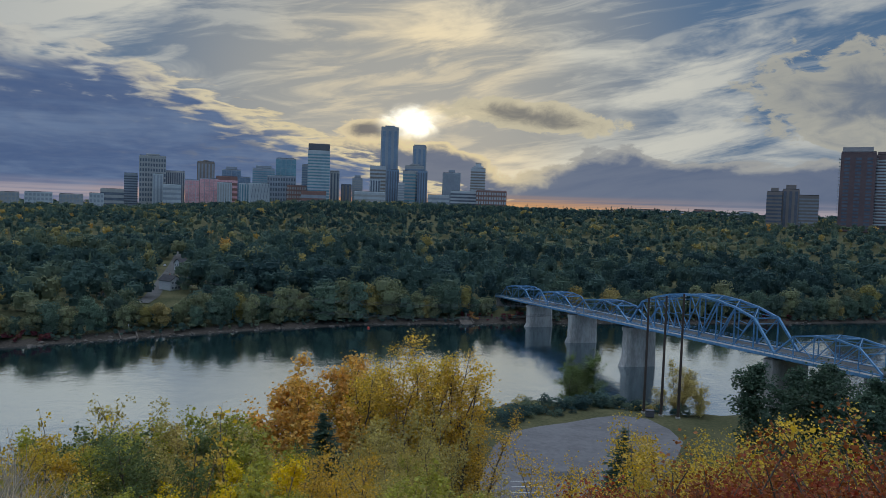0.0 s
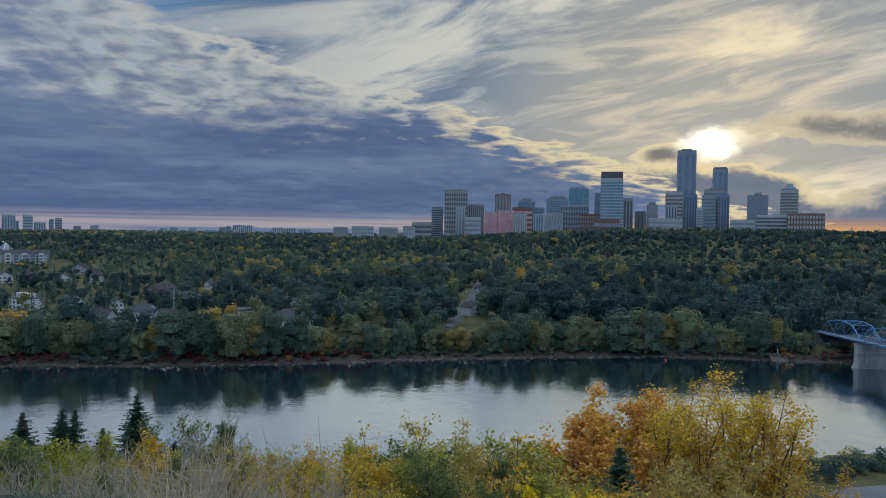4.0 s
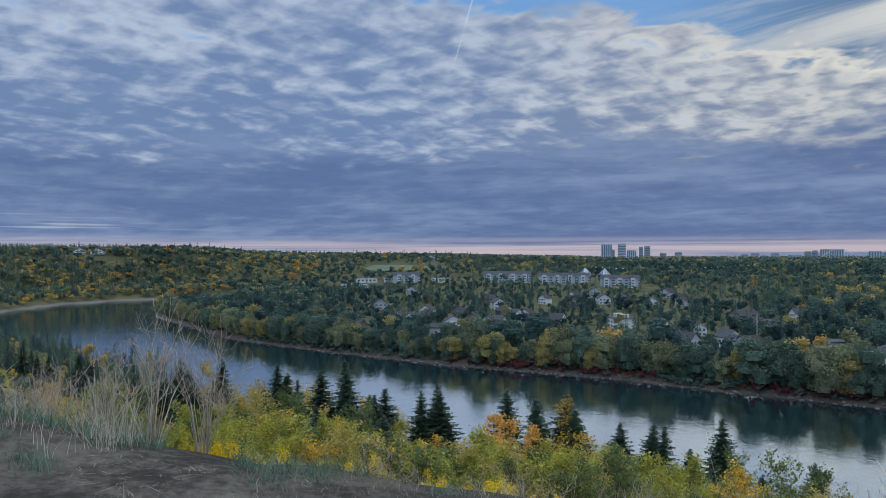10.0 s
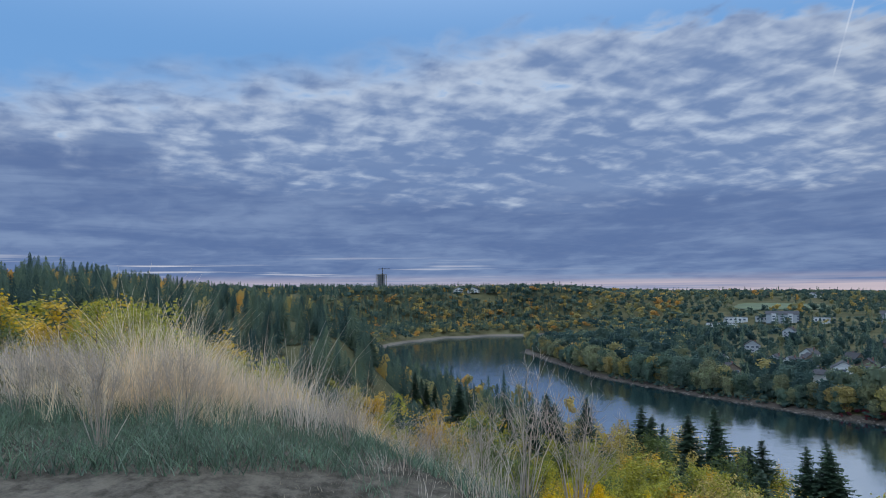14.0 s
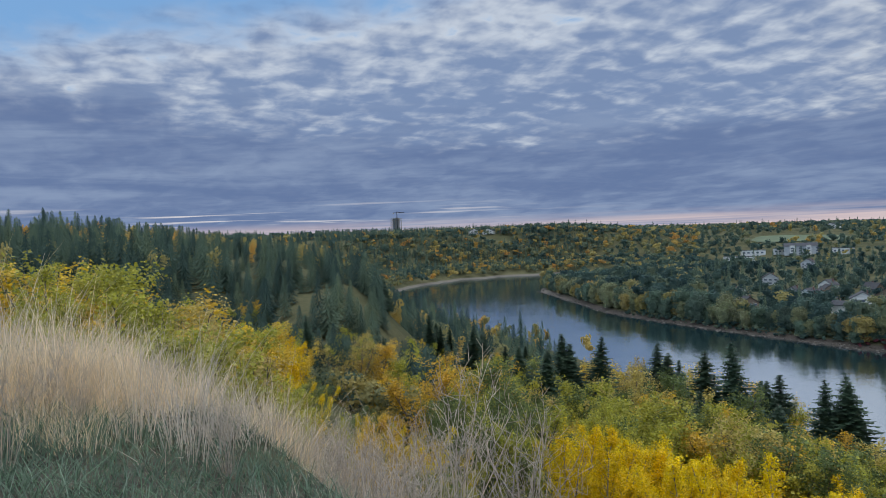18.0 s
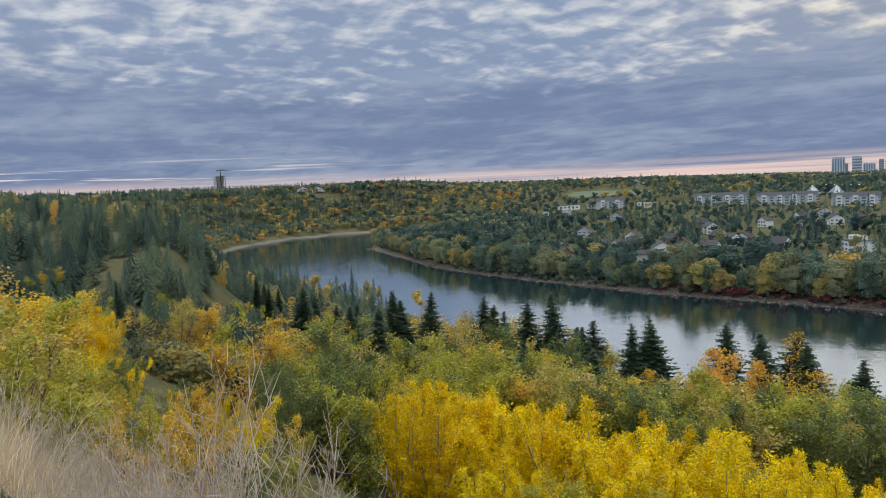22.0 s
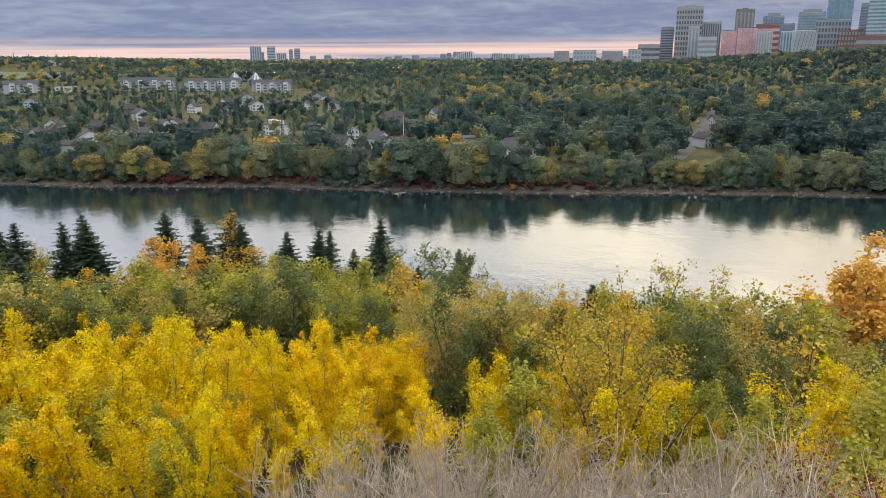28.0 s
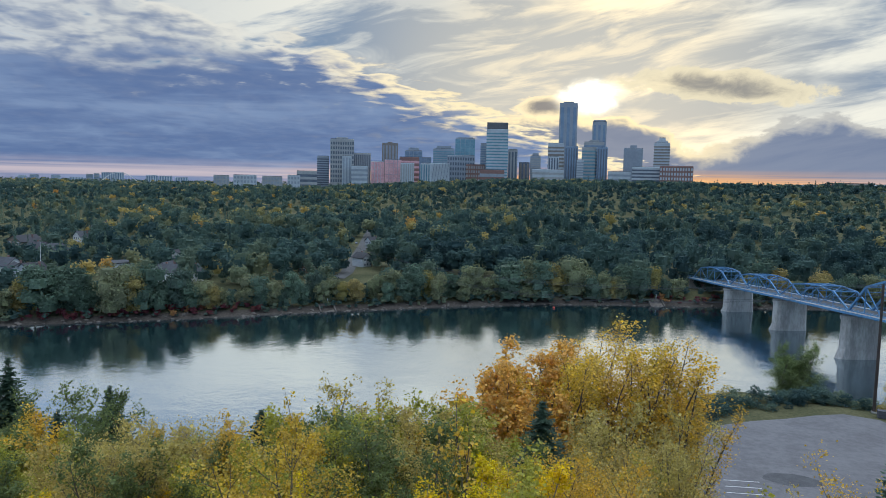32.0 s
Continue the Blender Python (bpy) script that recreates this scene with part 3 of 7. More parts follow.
def plant_many(name, templates, places, heights, widths, tints, mat, label, category):
    """Many trees in one mesh of kind stuff; each keeps its own tint."""
    verts, faces, tint, at = [], [], [], 0
    pick = rng.integers(0, len(templates), len(places))
    spin = rng.uniform(0, 6.283, len(places))
    for n, (tv, tf) in enumerate(templates):
        who = np.flatnonzero(pick == n)
        if not len(who):
            continue
        c, s = np.cos(spin[who])[:, None], np.sin(spin[who])[:, None]
        w = (heights[who] * widths[who])[:, None]
        x = (tv[None, :, 0] * c - tv[None, :, 1] * s) * w + places[who, 0][:, None]
        y = (tv[None, :, 0] * s + tv[None, :, 1] * c) * w + places[who, 1][:, None]
        z = tv[None, :, 2] * heights[who][:, None] + places[who, 2][:, None]
        verts.append(np.stack([x, y, z], -1).reshape(-1, 3))
        faces.append((tf[None] + (np.arange(len(who)) * len(tv))[:, None, None]).reshape(-1, 4) + at)
        tint.append(np.repeat(tints[who], len(tv)))
        at += len(who) * len(tv)
    me = sheet(name, np.vstack(verts), np.vstack(faces), mat, smooth=False)
    data = me.attributes.new("tint", "FLOAT", "POINT")
    data.data.foreach_set("value", np.concatenate(tint).astype(np.float32))
    return tagged(new(name, me), label, category, kind="stuff")


def spots(n, az, r, power=1.0):
    """Random places between two bearings (degrees left of +y) and two distances."""
    a = np.radians(rng.uniform(*az, n))
    d = r[0] + (r[1] - r[0]) * rng.uniform(0, 1, n) ** power
    return np.stack([-np.sin(a) * d, np.cos(a) * d], 1)


CLEAR = []  # places without trees: centre, half sizes, turn in degrees


def open_ground(p):
    free = np.zeros(len(p), bool)
    for cx, cy, hx, hy, turn in CLEAR:
        c, s = math.cos(radians(turn)), math.sin(radians(turn))
        u, v = (p[:, 0] - cx) * c + (p[:, 1] - cy) * s, -(p[:, 0] - cx) * s + (p[:, 1] - cy) * c
        free |= (np.abs(u) < hx) & (np.abs(v) < hy)
    return free


def on_land(p, far=True, shore=4.0, most=1e9):
    d_far, d_near = to_line(p, FAR_SHORE), to_line(p, NEAR_SHORE)
    d = np.minimum(d_far, d_near) if far is None else d_far if far else d_near
    side = ((d_far < d_near) == far) | (far is None)
    return p[~inside(p, RIVER) & side & (d > shore) & (d < most) & ~open_ground(p)]

# houses of the far terrace: kind, place and width
HOUSES = [
    ("white", -488, 171, 9.9),
    ("white", -416, 162, 7.3),
    ("dark", -443, 209, 11.1),
    ("dark", -431, 254, 17.2),
    ("modern", -407, 289, 21.4),
    ("brown", -400, 387, 23.7),
    ("white", -307, 286, 14.0),
    ("white", -341, 350, 16.9),
    ("grey", -306, 258, 14.1),
    ("flat", -265, 313, 15.8),
    ("white", -230, 305, 16.2),
    ("grey", -281, 275, 15.2),
    ("grey", -356, 354, 17.4),
    ("dark", -260, 357, 20.0),
    ("white", -224, 298, 12.8),
    ("white", -216, 303, 12.1),
    ("flat", -262, 310, 13.7),
    ("grey", -312, 258, 14.4),
    ("grey", -289, 274, 12.2),
    ("brown", -450, 123, 12.2),
    ("white", -509, 133, 9.1),
    ("grey", -599, 181, 14.7),
    ("brown", -500, 214, 13.9),
    ("white", -323, 235, 7.4),
    ("grey", -201, 504, 10.3),
    ("grey", 31, 551, 14.2),
    ("white", 37, 516, 9.9),
    ("grey", -167, 400, 9.4),
    ("brown", -184, 364, 9.6),
    ("grey", -436, 499, 16.6),
    ("white", -390, 427, 12.8),
]


HOUSES = [(kind, x, y, w * 0.8) for kind, x, y, w in HOUSES]
for n in range(26):  # small houses further back on the terrace
    a, r = radians(49 + 25 * ((n * 0.618 + 0.11 * math.sin(n * 3.1)) % 1)), 465 + 330 * ((n * 0.377 + 0.2 * math.sin(n * 1.7)) % 1)
    HOUSES.append((("white", "grey", "brown", "white", "dark")[(n * 7) % 5], -math.sin(a) * r, math.cos(a) * r, 7.5 + 5 * ((n * 0.29) % 1)))


def toward_eye(x, y):
    return math.degrees(math.atan2(-x, y))


for _, x, y, w in HOUSES:
    r = math.hypot(x, y)
    front = 6
    CLEAR.append((x * (1 - front / r), y * (1 - front / r), w * 0.5 + 1, front + 4, toward_eye(x, y)))
CLEAR += [(-1040, 355, 62, 75, toward_eye(-1040, 355)), (-760, 450, 140, 22, 40.0), (-890, 235, 40, 30, toward_eye(-890, 235)), (-1120, -80, 45, 16, toward_eye(-1120, -80)), (-830, 550, 30, 30, 0.0)]
CLEAR += [(-196, 460, 9, 95, 16.5), (-150, 352, 10, 34, 18.0)]  # the road down to the river

broad_mid = [broad_crown(rng, 6, 27, 0.08, 1, low=0.16) for _ in range(7)]
broad_low = [broad_crown(rng, 3, 14, 0.145, 1, low=0.22) for _ in range(6)]
broad_min = [broad_crown(rng, 2, 7, 0.27, 1) for _ in range(4)]
cones = [cone_crown(rng, 9, 7) for _ in range(4)]
cones_fine = [cone_crown(rng, 15, 11) for _ in range(4)]
cones_low = [cone_crown(rng, 5, 5) for _ in range(3)]


def with_height(p):
    return np.column_stack([p, height(p) - 0.4])


def mixed_tints(p, base=0.36, spread=0.2, seed=0.0):
    lone = np.where(rng.uniform(0, 1, len(p)) < 0.1 + 0.08 * wobble(p, 45.0, seed + 7), rng.uniform(0.2, 0.42, len(p)), 0)  # single trees already gold
    az = np.degrees(np.arctan2(-p[:, 0], p[:, 1]))
    return np.clip(base - 0.06 - np.interp(az, [12, 40], [0.06, 0]) + 0.17 * wobble(p, 45.0, seed) + 0.14 * wobble(p, 190.0, seed + 3) + rng.normal(0, spread * 0.75, len(p)) + lone, 0, 0.93)


def under_sight(p, tall):
    """Heights lowered where a tree would stand up into the sky above the bend."""
    r, az = np.hypot(*p.T), np.degrees(np.arctan2(-p[:, 0], p[:, 1]))
    most = 56 + r * np.tan(np.radians(np.interp(az, [88, 96, 105, 115, 125, 150], [-1.5, -0.9, -0.3, 1.2, 2.9, 4.5]))) - height(p)
    return np.where(r < 700, np.minimum(tall, most), tall)


def far_woods():
    p = on_land(spots(4300, (-40, 96), (340, 700), 0.85), True, 8)
    r, az = np.hypot(*p.T), np.degrees(np.arctan2(-p[:, 0], p[:, 1]))
    yards = np.interp(az, [40, 46, 76, 82], [0, 1, 1, 0]) * np.interp(to_line(p, FAR_SHORE), [35, 60], [0, 1])  # lower garden trees round the houses
    keep = rng.uniform(0, 1, len(p)) > 0.35 * yards
    p, yards = p[keep], yards[keep]
    tall = (6 + 14 * rng.uniform(0, 1, len(p)) ** 1.3) * (1 + 0.2 * wobble(p, 33.0, 1.0)) * (1 - 0.3 * yards)
    plant_many("far_bank_trees", broad_mid, with_height(p), tall, rng.uniform(0.85, 1.25, len(p)), mixed_tints(p, 0.31, 0.15), M["woods"], "dense mixed autumn trees on the far river terrace", "trees")
    p = on_land(spots(11500, (-45, 92), (680, 1500), 0.75), None, 8)
    r, az = np.hypot(*p.T), np.degrees(np.arctan2(-p[:, 0], p[:, 1]))
    yards = np.interp(az, [40, 46, 70, 76], [0, 1, 1, 0]) * np.interp(r, [850, 950], [1, 0])
    plant_many("valley_trees", broad_low, with_height(p), rng.uniform(7, 16, len(p)) * (1 - 0.3 * yards), rng.uniform(0.85, 1.35, len(p)), mixed_tints(p, 0.35, 0.16), M["woods"], "autumn woods covering the valley side", "trees")
    p = on_land(spots(11000, (-45, 115), (1450, 4600), 1.1), None, 8)
    plant_many("distant_trees", broad_min, with_height(p), rng.uniform(8, 15, len(p)), rng.uniform(1.0, 2.2, len(p)), mixed_tints(p, 0.40), M["woods"], "distant tree-covered plateau", "trees")
    p = on_land(np.vstack([spots(650, (42, 98), (400, 1000), 0.9), spots(700, (-30, 45), (450, 1300), 1.0)]), True, 30)
    plant_many("valley_conifers", cones, with_height(p), rng.uniform(10, 19, len(p)), rng.uniform(0.9, 1.4, len(p)), rng.uniform(0, 0.8, len(p)), M["conifers"], "dark spruces scattered among the houses", "trees")
    p = on_land(spots(700, (-20, 108), (1150, 2400)), None, 60)
    plant_many("plateau_conifers", cones_low, with_height(p), rng.uniform(12, 21, len(p)), rng.uniform(0.9, 1.4, len(p)), rng.uniform(0, 0.7, len(p)), M["conifers"], "dark spruces standing along the plateau edge", "trees")
    # the wooded slope on our side, beyond the open hillside
    p = on_land(np.vstack([spots(8500, (88, 155), (75, 1150), 0.7), spots(700, (96, 132), (75, 300))]), False, 9, 420)
    p = p[(np.hypot(*p.T) > 150) | (np.degrees(np.arctan2(-p[:, 0], p[:, 1])) > 101)]
    high = to_line(p, NEAR_SHORE)
    p = p[high > 22]
    tall = under_sight(p, rng.uniform(9, 16, len(p)))
    tall = np.minimum(tall, np.interp(np.hypot(*p.T), [80, 150, 300], [6.5, 10, 16]))
    tall *= rng.uniform(0.55, 1.12, len(p))
    p, tall = p[tall > 3], tall[tall > 3]
    close = np.hypot(*p.T) < 280
    for name, forms, q, t in (("slope_conifers", cones, p[~close], tall[~close]), ("hillside_conifers", cones_fine, p[close], tall[close])):
        plant_many(name, forms, with_height(q), t, rng.uniform(1.1, 1.9, len(q)), rng.uniform(0, 0.85, len(q)), M["conifers"], "dense dark spruce forest on the river bend slope", "trees")
    p = on_land(spots(2000, (86, 150), (270, 1250), 0.8), False, 6, 420)
    tall = under_sight(p, rng.uniform(7, 12, len(p)))
    p, tall = p[tall > 4], tall[tall > 4]
    plant_many("slope_trees", broad_low, with_height(p), tall, rng.uniform(0.5, 0.85, len(p)), np.clip(rng.normal(0.66, 0.16, len(p)), 0.2, 0.9), M["woods"], "golden aspens among the spruces on the bend slope", "trees")
    p = on_land(spots(2500, (84, 150), (700, 2500)), None, 60)
    plant_many("plateau_trees", broad_min, with_height(p), rng.uniform(9, 15, len(p)), rng.uniform(1.0, 2.0, len(p)), mixed_tints(p, 0.35), M["woods"], "trees on the plateau beyond the river bend", "trees")
    p = on_land(spots(2600, (78, 104), (560, 1300)), None, 5)
    plant_many("bend_trees", broad_low, with_height(p), rng.uniform(8, 13, len(p)), rng.uniform(1.0, 1.6, len(p)), mixed_tints(p, 0.5, 0.2, 4.0), M["woods"], "golden and green trees round the river bend", "trees")
    p = on_land(spots(3600, (86, 107), (780, 1500)), None, 24)
    plant_many("bend_conifers", cones_low, with_height(p), rng.uniform(8, 17, len(p)), rng.uniform(0.8, 1.3, len(p)), rng.uniform(0, 0.8, len(p)), M["conifers"], "dark spruces covering the slope beyond the river bend", "trees")
    p = on_land(spots(5000, (86, 116), (420, 1150)), None, 6, 26)
    plant_many("bend_aspens", broad_low, with_height(p), rng.uniform(4, 9, len(p)), rng.uniform(0.7, 1.1, len(p)), np.clip(rng.normal(0.68, 0.14, len(p)), 0.2, 0.95), M["woods"], "row of golden and rusty trees along the bend", "trees")
    p = on_land(spots(900, (-60, -8), (230, 900)), False, 10)
    plant_many("near_bank_trees", broad_mid, with_height(p), rng.uniform(7, 12, len(p)), rng.uniform(0.9, 1.3, len(p)), mixed_tints(p, 0.3), M["woods"], "trees along the near bank beyond the bridge", "trees")


far_woods()


# ---- trees that stand singly on our slope: place and height of the top ----
SPRUCES_A = [(-121.9, -16.6, 43.3), (-122.2, -14.5, 41.4), (-104.8, -8.1, 43.6), (-97.2, -0.8, 41.7), (-97.2, 1.6, 41.3), (-105.2, 4.8, 42.1), (-106.1, 6.4, 40.7), (-106.9, 9, 41.5), (-108, 17.4, 40.1), (-108.7, 19, 38.6), (-102.8, 23.1, 39.8), (-99.9, 26.4, 41.4), (-112.6, 33.1, 33.9), (-113, 35.2, 34.5), (-95.6, 30.4, 34.4), (-83.3, 18.6, 38.6)]
SPRUCES_B = [(-106.2, 39.4, 35.1), (-107.5, 41.6, 35.7), (-105.1, 42.2, 34.8), (-84.1, 32.9, 33.5), (-125.3, 62.9, 30.4), (-115.8, 65.7, 30.6), (-115.9, 69.3, 30.7), (-110.9, 69.9, 28.9), (-87.4, 48.8, 30.6), (-103.6, 73.4, 27.9), (-101.5, 76.1, 28.4), (-98.3, 76.9, 28.2), (-93.7, 79.2, 25.4), (-104.1, 94.6, 26.7), (-74.3, 73.5, 27.4), (-80.7, 90.6, 25.4)]
SPRUCES_C = [(-43.5, 71, 31.7), (-13.4, 70.5, 36.1), (13.3, 60.5, 38.6), (-132.4, -25.8, 39.2), (-129, -16.2, 41.3)]
PINES = [(67, 134.2, 33.7), (59.7, 126.6, 31.1), (55.1, 139.5, 28.6), (62.6, 113.9, 34.8), (59.3, 135.6, 28.6), (56.3, 105.9, 34.2)]
LIME = [(-80.1, 4.9, 39.9), (-82.8, 9.4, 37.9), (-87.8, 21.5, 35.2), (-76, 14.6, 38.6), (-65, 17.7, 38.5), (-89.9, 63.3, 29.1), (-83.6, 63.3, 28.1), (-68.7, 53, 31.8), (-67, 6.3, 40.8), (-64.6, 9.6, 40.4), (-67.8, 14.4, 38.4), (-64.1, 20.5, 37.9), (-66.9, 24.7, 35.5), (-60, 25.7, 36.7), (-51.1, 39.8, 35.9), (-29.2, 38.8, 39.5), (-24.6, 38, 40.3), (-17.4, 49.4, 39), (-37.8, 48.6, 36.3), (-61.8, 44.9, 35.2), (-50.3, 40, 34.5)]
GREEN = [(-51.2, -1.6, 45.2), (-53, -3.9, 44.6), (-47.2, 0.4, 44.6), (-56.1, 49.2, 34.7), (-56.2, 52, 33.4), (-61.6, 52.2, 32.6), (-84.5, 80.3, 25.8), (-67.4, 73, 29.8), (-80.2, 54.5, 29.4), (-79.6, -8.8, 41.1), (-85, -5, 39.5), (-21.5, 39.5, 40), (-19.4, 43.6, 39.5), (-14.5, 37.8, 41), (-48.2, 42.4, 36.2), (-69.3, 77.3, 29), (32, 202.5, 17.2)]
OLIVE = [(-122.4, 15.1, 35.9), (-119.3, 22.4, 34.7), (-122.2, 42.3, 30), (-35.2, 37.3, 40.5), (-34.2, 39.4, 39.8), (-38.4, 38.6, 37.9), (-36.4, 39.7, 39.5), (-36.5, 45.9, 38.7), (-35.8, 42.7, 38.3), (-30.5, 43.8, 39), (-25.8, 57.2, 38.3), (-7.2, 61, 35.7), (-3.5, 63, 36.7), (-5.8, 77, 34.2), (-2.2, 57, 38.5), (-10.9, 70.8, 32.8), (-13.7, 50.2, 38.7), (-5.7, 45, 39.3), (55.5, 192.1, 17.9), (58.1, 180.9, 13.6)]
SPARSE = [(-30.6, 57.3, 37.8), (-38.9, 57.5, 35.3), (-27.4, 59.8, 37.5), (-22, 56.4, 36.6), (-27, 47.9, 41.4), (-16.5, 42.9, 41.9), (-26.1, 42.6, 41.4)]
ORANGE = [(-110.8, 53.8, 31.6), (-110, 51, 30.4), (-112.2, 57.7, 28.9)]
GOLD = [(-20.8, 89.6, 35.1), (-19.5, 92.9, 36.4), (-17.5, 92.2, 37.1), (-14, 96.6, 34.6), (-11, 96.8, 36.2), (-8.6, 100, 35.4), (-6, 99, 37.9), (-2.4, 97, 37.6), (-70.9, 39.5, 32), (-106.2, 64.1, 28.8), (2.1, 100, 30.5), (-9, 91.5, 36.6), (-49.8, -21.3, 53.2), (-50.6, -24, 54), (-46.7, -18.4, 53), (-44.3, -22.9, 54.9), (-48.8, -18.7, 51.2), (-40.5, -17.4, 52.6)]
SHRUBS_YELLOW = [(13.1, 35.7, 47.2), (11.3, 34.2, 46.6), (15.1, 37, 46.5), (13.5, 26.8, 48.6), (13.5, 24.5, 49.4), (11.3, 38.4, 44.8), (14.2, 30.9, 47.3), (7.5, 29, 46.6), (5.5, 33.5, 44.7), (-9.3, 38.9, 42.7), (-6.2, 37.5, 43.1), (-19.3, 30.4, 44.7)]
SHRUBS_RED = [(2.5, 13.8, 50.9), (3.1, 12.6, 51.4), (4.1, 13.4, 51.3), (4.5, 12.2, 51.8), (5.1, 12, 52.1), (5.1, 10.8, 52.6), (5.6, 10.6, 52.9), (5.4, 9.6, 53.5), (6.9, 12.2, 53.2), (4.3, 8.5, 53.2), (3.8, 9.2, 52.7), (-21.5, -13, 55.3), (-23.3, -14, 55.1)]


def tube(points, radii, sides=6):
    """A tapering, bent stem through the points."""
    points, verts, faces = np.asarray(points, float), [], []
    for n, (p, r) in enumerate(zip(points, radii)):
        d = points[min(n + 1, len(points) - 1)] - points[max(n - 1, 0)]
        d /= np.linalg.norm(d) + 1e-9
        a = np.cross(d, (0.3, 0.9, 0.2))
        a /= np.linalg.norm(a)
        b = np.cross(d, a)
        for k in range(sides):
            t = 6.2832 * k / sides
            verts.append(p + (a * math.cos(t) + b * math.sin(t)) * r)
    for n in range(len(points) - 1):
        for k in range(sides):
            m = (k + 1) % sides
            faces.append((n * sides + k, n * sides + m, (n + 1) * sides + m, (n + 1) * sides + k))
    return np.array(verts), np.array(faces)


def leafy_tree(rng, tall, spread, limbs, per_limb, leaf_size, low=0.15, stems=1, upright=0.7, bush=0.45, core=1):
    """Stem and limbs, and leaves in loose sprays along the limbs."""
    wood, leaves, facing, inner = [], [], [], []
    for s in range(stems):
        lean = rng.normal(0, 0.05 if stems == 1 else 0.16, 2) * tall
        top = tall * (1 if s == 0 else rng.uniform(0.7, 0.95))
        hs = np.linspace(0, 1, 6)
        line = np.stack([lean[0] * hs**1.3 + rng.normal(0, 0.012 * tall, 6) * hs, lean[1] * hs**1.3 + rng.normal(0, 0.012 * tall, 6) * hs, hs * top], 1)
        wood.append(tube(line, 0.016 * tall * (1.04 - hs) ** 0.8 / stems**0.5 + 0.006, 6))
        for k in range(limbs // stems):
            u = low + (0.97 - low) * (k + rng.uniform(0, 1)) / (limbs // stems)
            base = np.array([np.interp(u, hs, line[:, n]) for n in range(3)])
            width = spread * (math.sin(math.pi * min(1, max(0.04, (u - low * 0.6) / (1.06 - low * 0.6))) ** 0.85)) ** bush
            long = width * rng.uniform(0.65, 1.15)
            a = rng.uniform(0, 6.283)
            up = upright * (0.5 + u) * rng.uniform(0.6, 1.3)
            way = np.array([math.cos(a), math.sin(a), up])
            way /= np.linalg.norm(way)
            tip = base + way * long
            bend = base + way * long * 0.5 + rng.normal(0, 0.06 * long, 3)
            wood.append(tube([base, bend, tip], [0.007 * tall * (1.1 - u) + 0.006, 0.012, 0.004], 4))
            n = int(per_limb * rng.uniform(0.6, 1.3))
            sprays = base + (tip - base) * rng.uniform(0.25, 1.05, (6, 1)) + rng.normal(0, 1, (6, 3)) * (0.09 + 0.13 * long)
            c = sprays[rng.integers(0, 6, n)] + rng.normal(0, 1, (n, 3)) * (0.011 * tall + 0.045 * long) * (1, 1, 1.2)
            leaves.append(c)
            if core:
                k2 = max(3, n // 8)
                inner.append(base + (tip - base) * rng.uniform(0.05, 0.75, (k2, 1)) + rng.normal(0, 0.09, (k2, 3)) * spread)
            facing.append(rng.normal(0, 0.5, (n, 3)) + way * 0.6 + np.array([0, 0, 0.35]))
    lv = leaf_quads(np.vstack(leaves), np.vstack(facing), leaf_size, rng)
    if inner:
        lv = joined([lv, leaf_quads(np.vstack(inner), rng.normal(0, 1, (sum(map(len, inner)), 3)), leaf_size * 1.7, rng)])
    wv, wf = joined(wood)
    fit = tall / np.percentile(lv[0][:, 2], 98.5)
    wv[:, 2] *= fit
    lv[0][:, 2] *= fit
    return (wv, wf), lv


def spruce_tree(rng, tall, reach, whorls=30, around=9):
    """A straight stem with whorls of boughs, each a spray of needle-covered twigs."""
    wood = tube([(0, 0, 0), (0.02 * tall * rng.normal(), 0.01 * tall, tall * 0.5), (0, 0, tall)], [0.016 * tall, 0.009 * tall, 0.01], 7)
    verts, faces = [], []
    for w in range(whorls):
        u = 0.05 + 0.95 * (w / whorls) ** 0.92
        long0 = reach * (1 - u) ** 0.8 * (1 if u > 0.2 else 0.75 + u) + 0.08
        for k in range(around):
            a = 6.283 * (k + rng.uniform(-0.35, 0.35)) / around + w * 1.1
            long = long0 * rng.uniform(0.55, 1.2)
            z0 = min(u + rng.uniform(-0.6, 0.6) / whorls, 0.995) * tall
            drop = long * rng.uniform(0.15, 0.5)
            ca, sa = math.cos(a), math.sin(a)
            for j in range(4):
                f0, f1 = j / 4, (j + 1) / 4 + 0.06
                half = (0.14 + 0.2 * long) * (1.15 - f0) * rng.uniform(0.7, 1.3)
                m = (f0 + f1) / 2
                zi = lambda f: z0 - drop * f**0.8 + 0.18 * long * f**2.2
                base = len(verts)
                tilt = rng.uniform(-0.5, 0.5) * half
                verts += [(ca * long * f0, sa * long * f0, zi(f0)), (ca * long * m - sa * half, sa * long * m + ca * half, zi(m) - half * 0.45 + tilt), (ca * long * f1, sa * long * f1, zi(f1)), (ca * long * m + sa * half, sa * long * m - ca * half, zi(m) - half * 0.45 - tilt)]
                faces.append((base, base + 1, base + 2, base + 3))
    return wood, (np.array(verts), np.array(faces))


def tree_thing(name, wood, crown, bark, leaves, label, category, group):
    ob = tagged(new(name), label, category, group)
    ob.location = (0, 0, -500)
    for part_name, (v, f), mat in (("trunk", wood, bark), ("crown", crown, leaves)):
        child = new(part_name, sheet(part_name, v, f, mat, smooth=part_name == "trunk"))
        child.parent = ob
    return ob


KINDS = {}


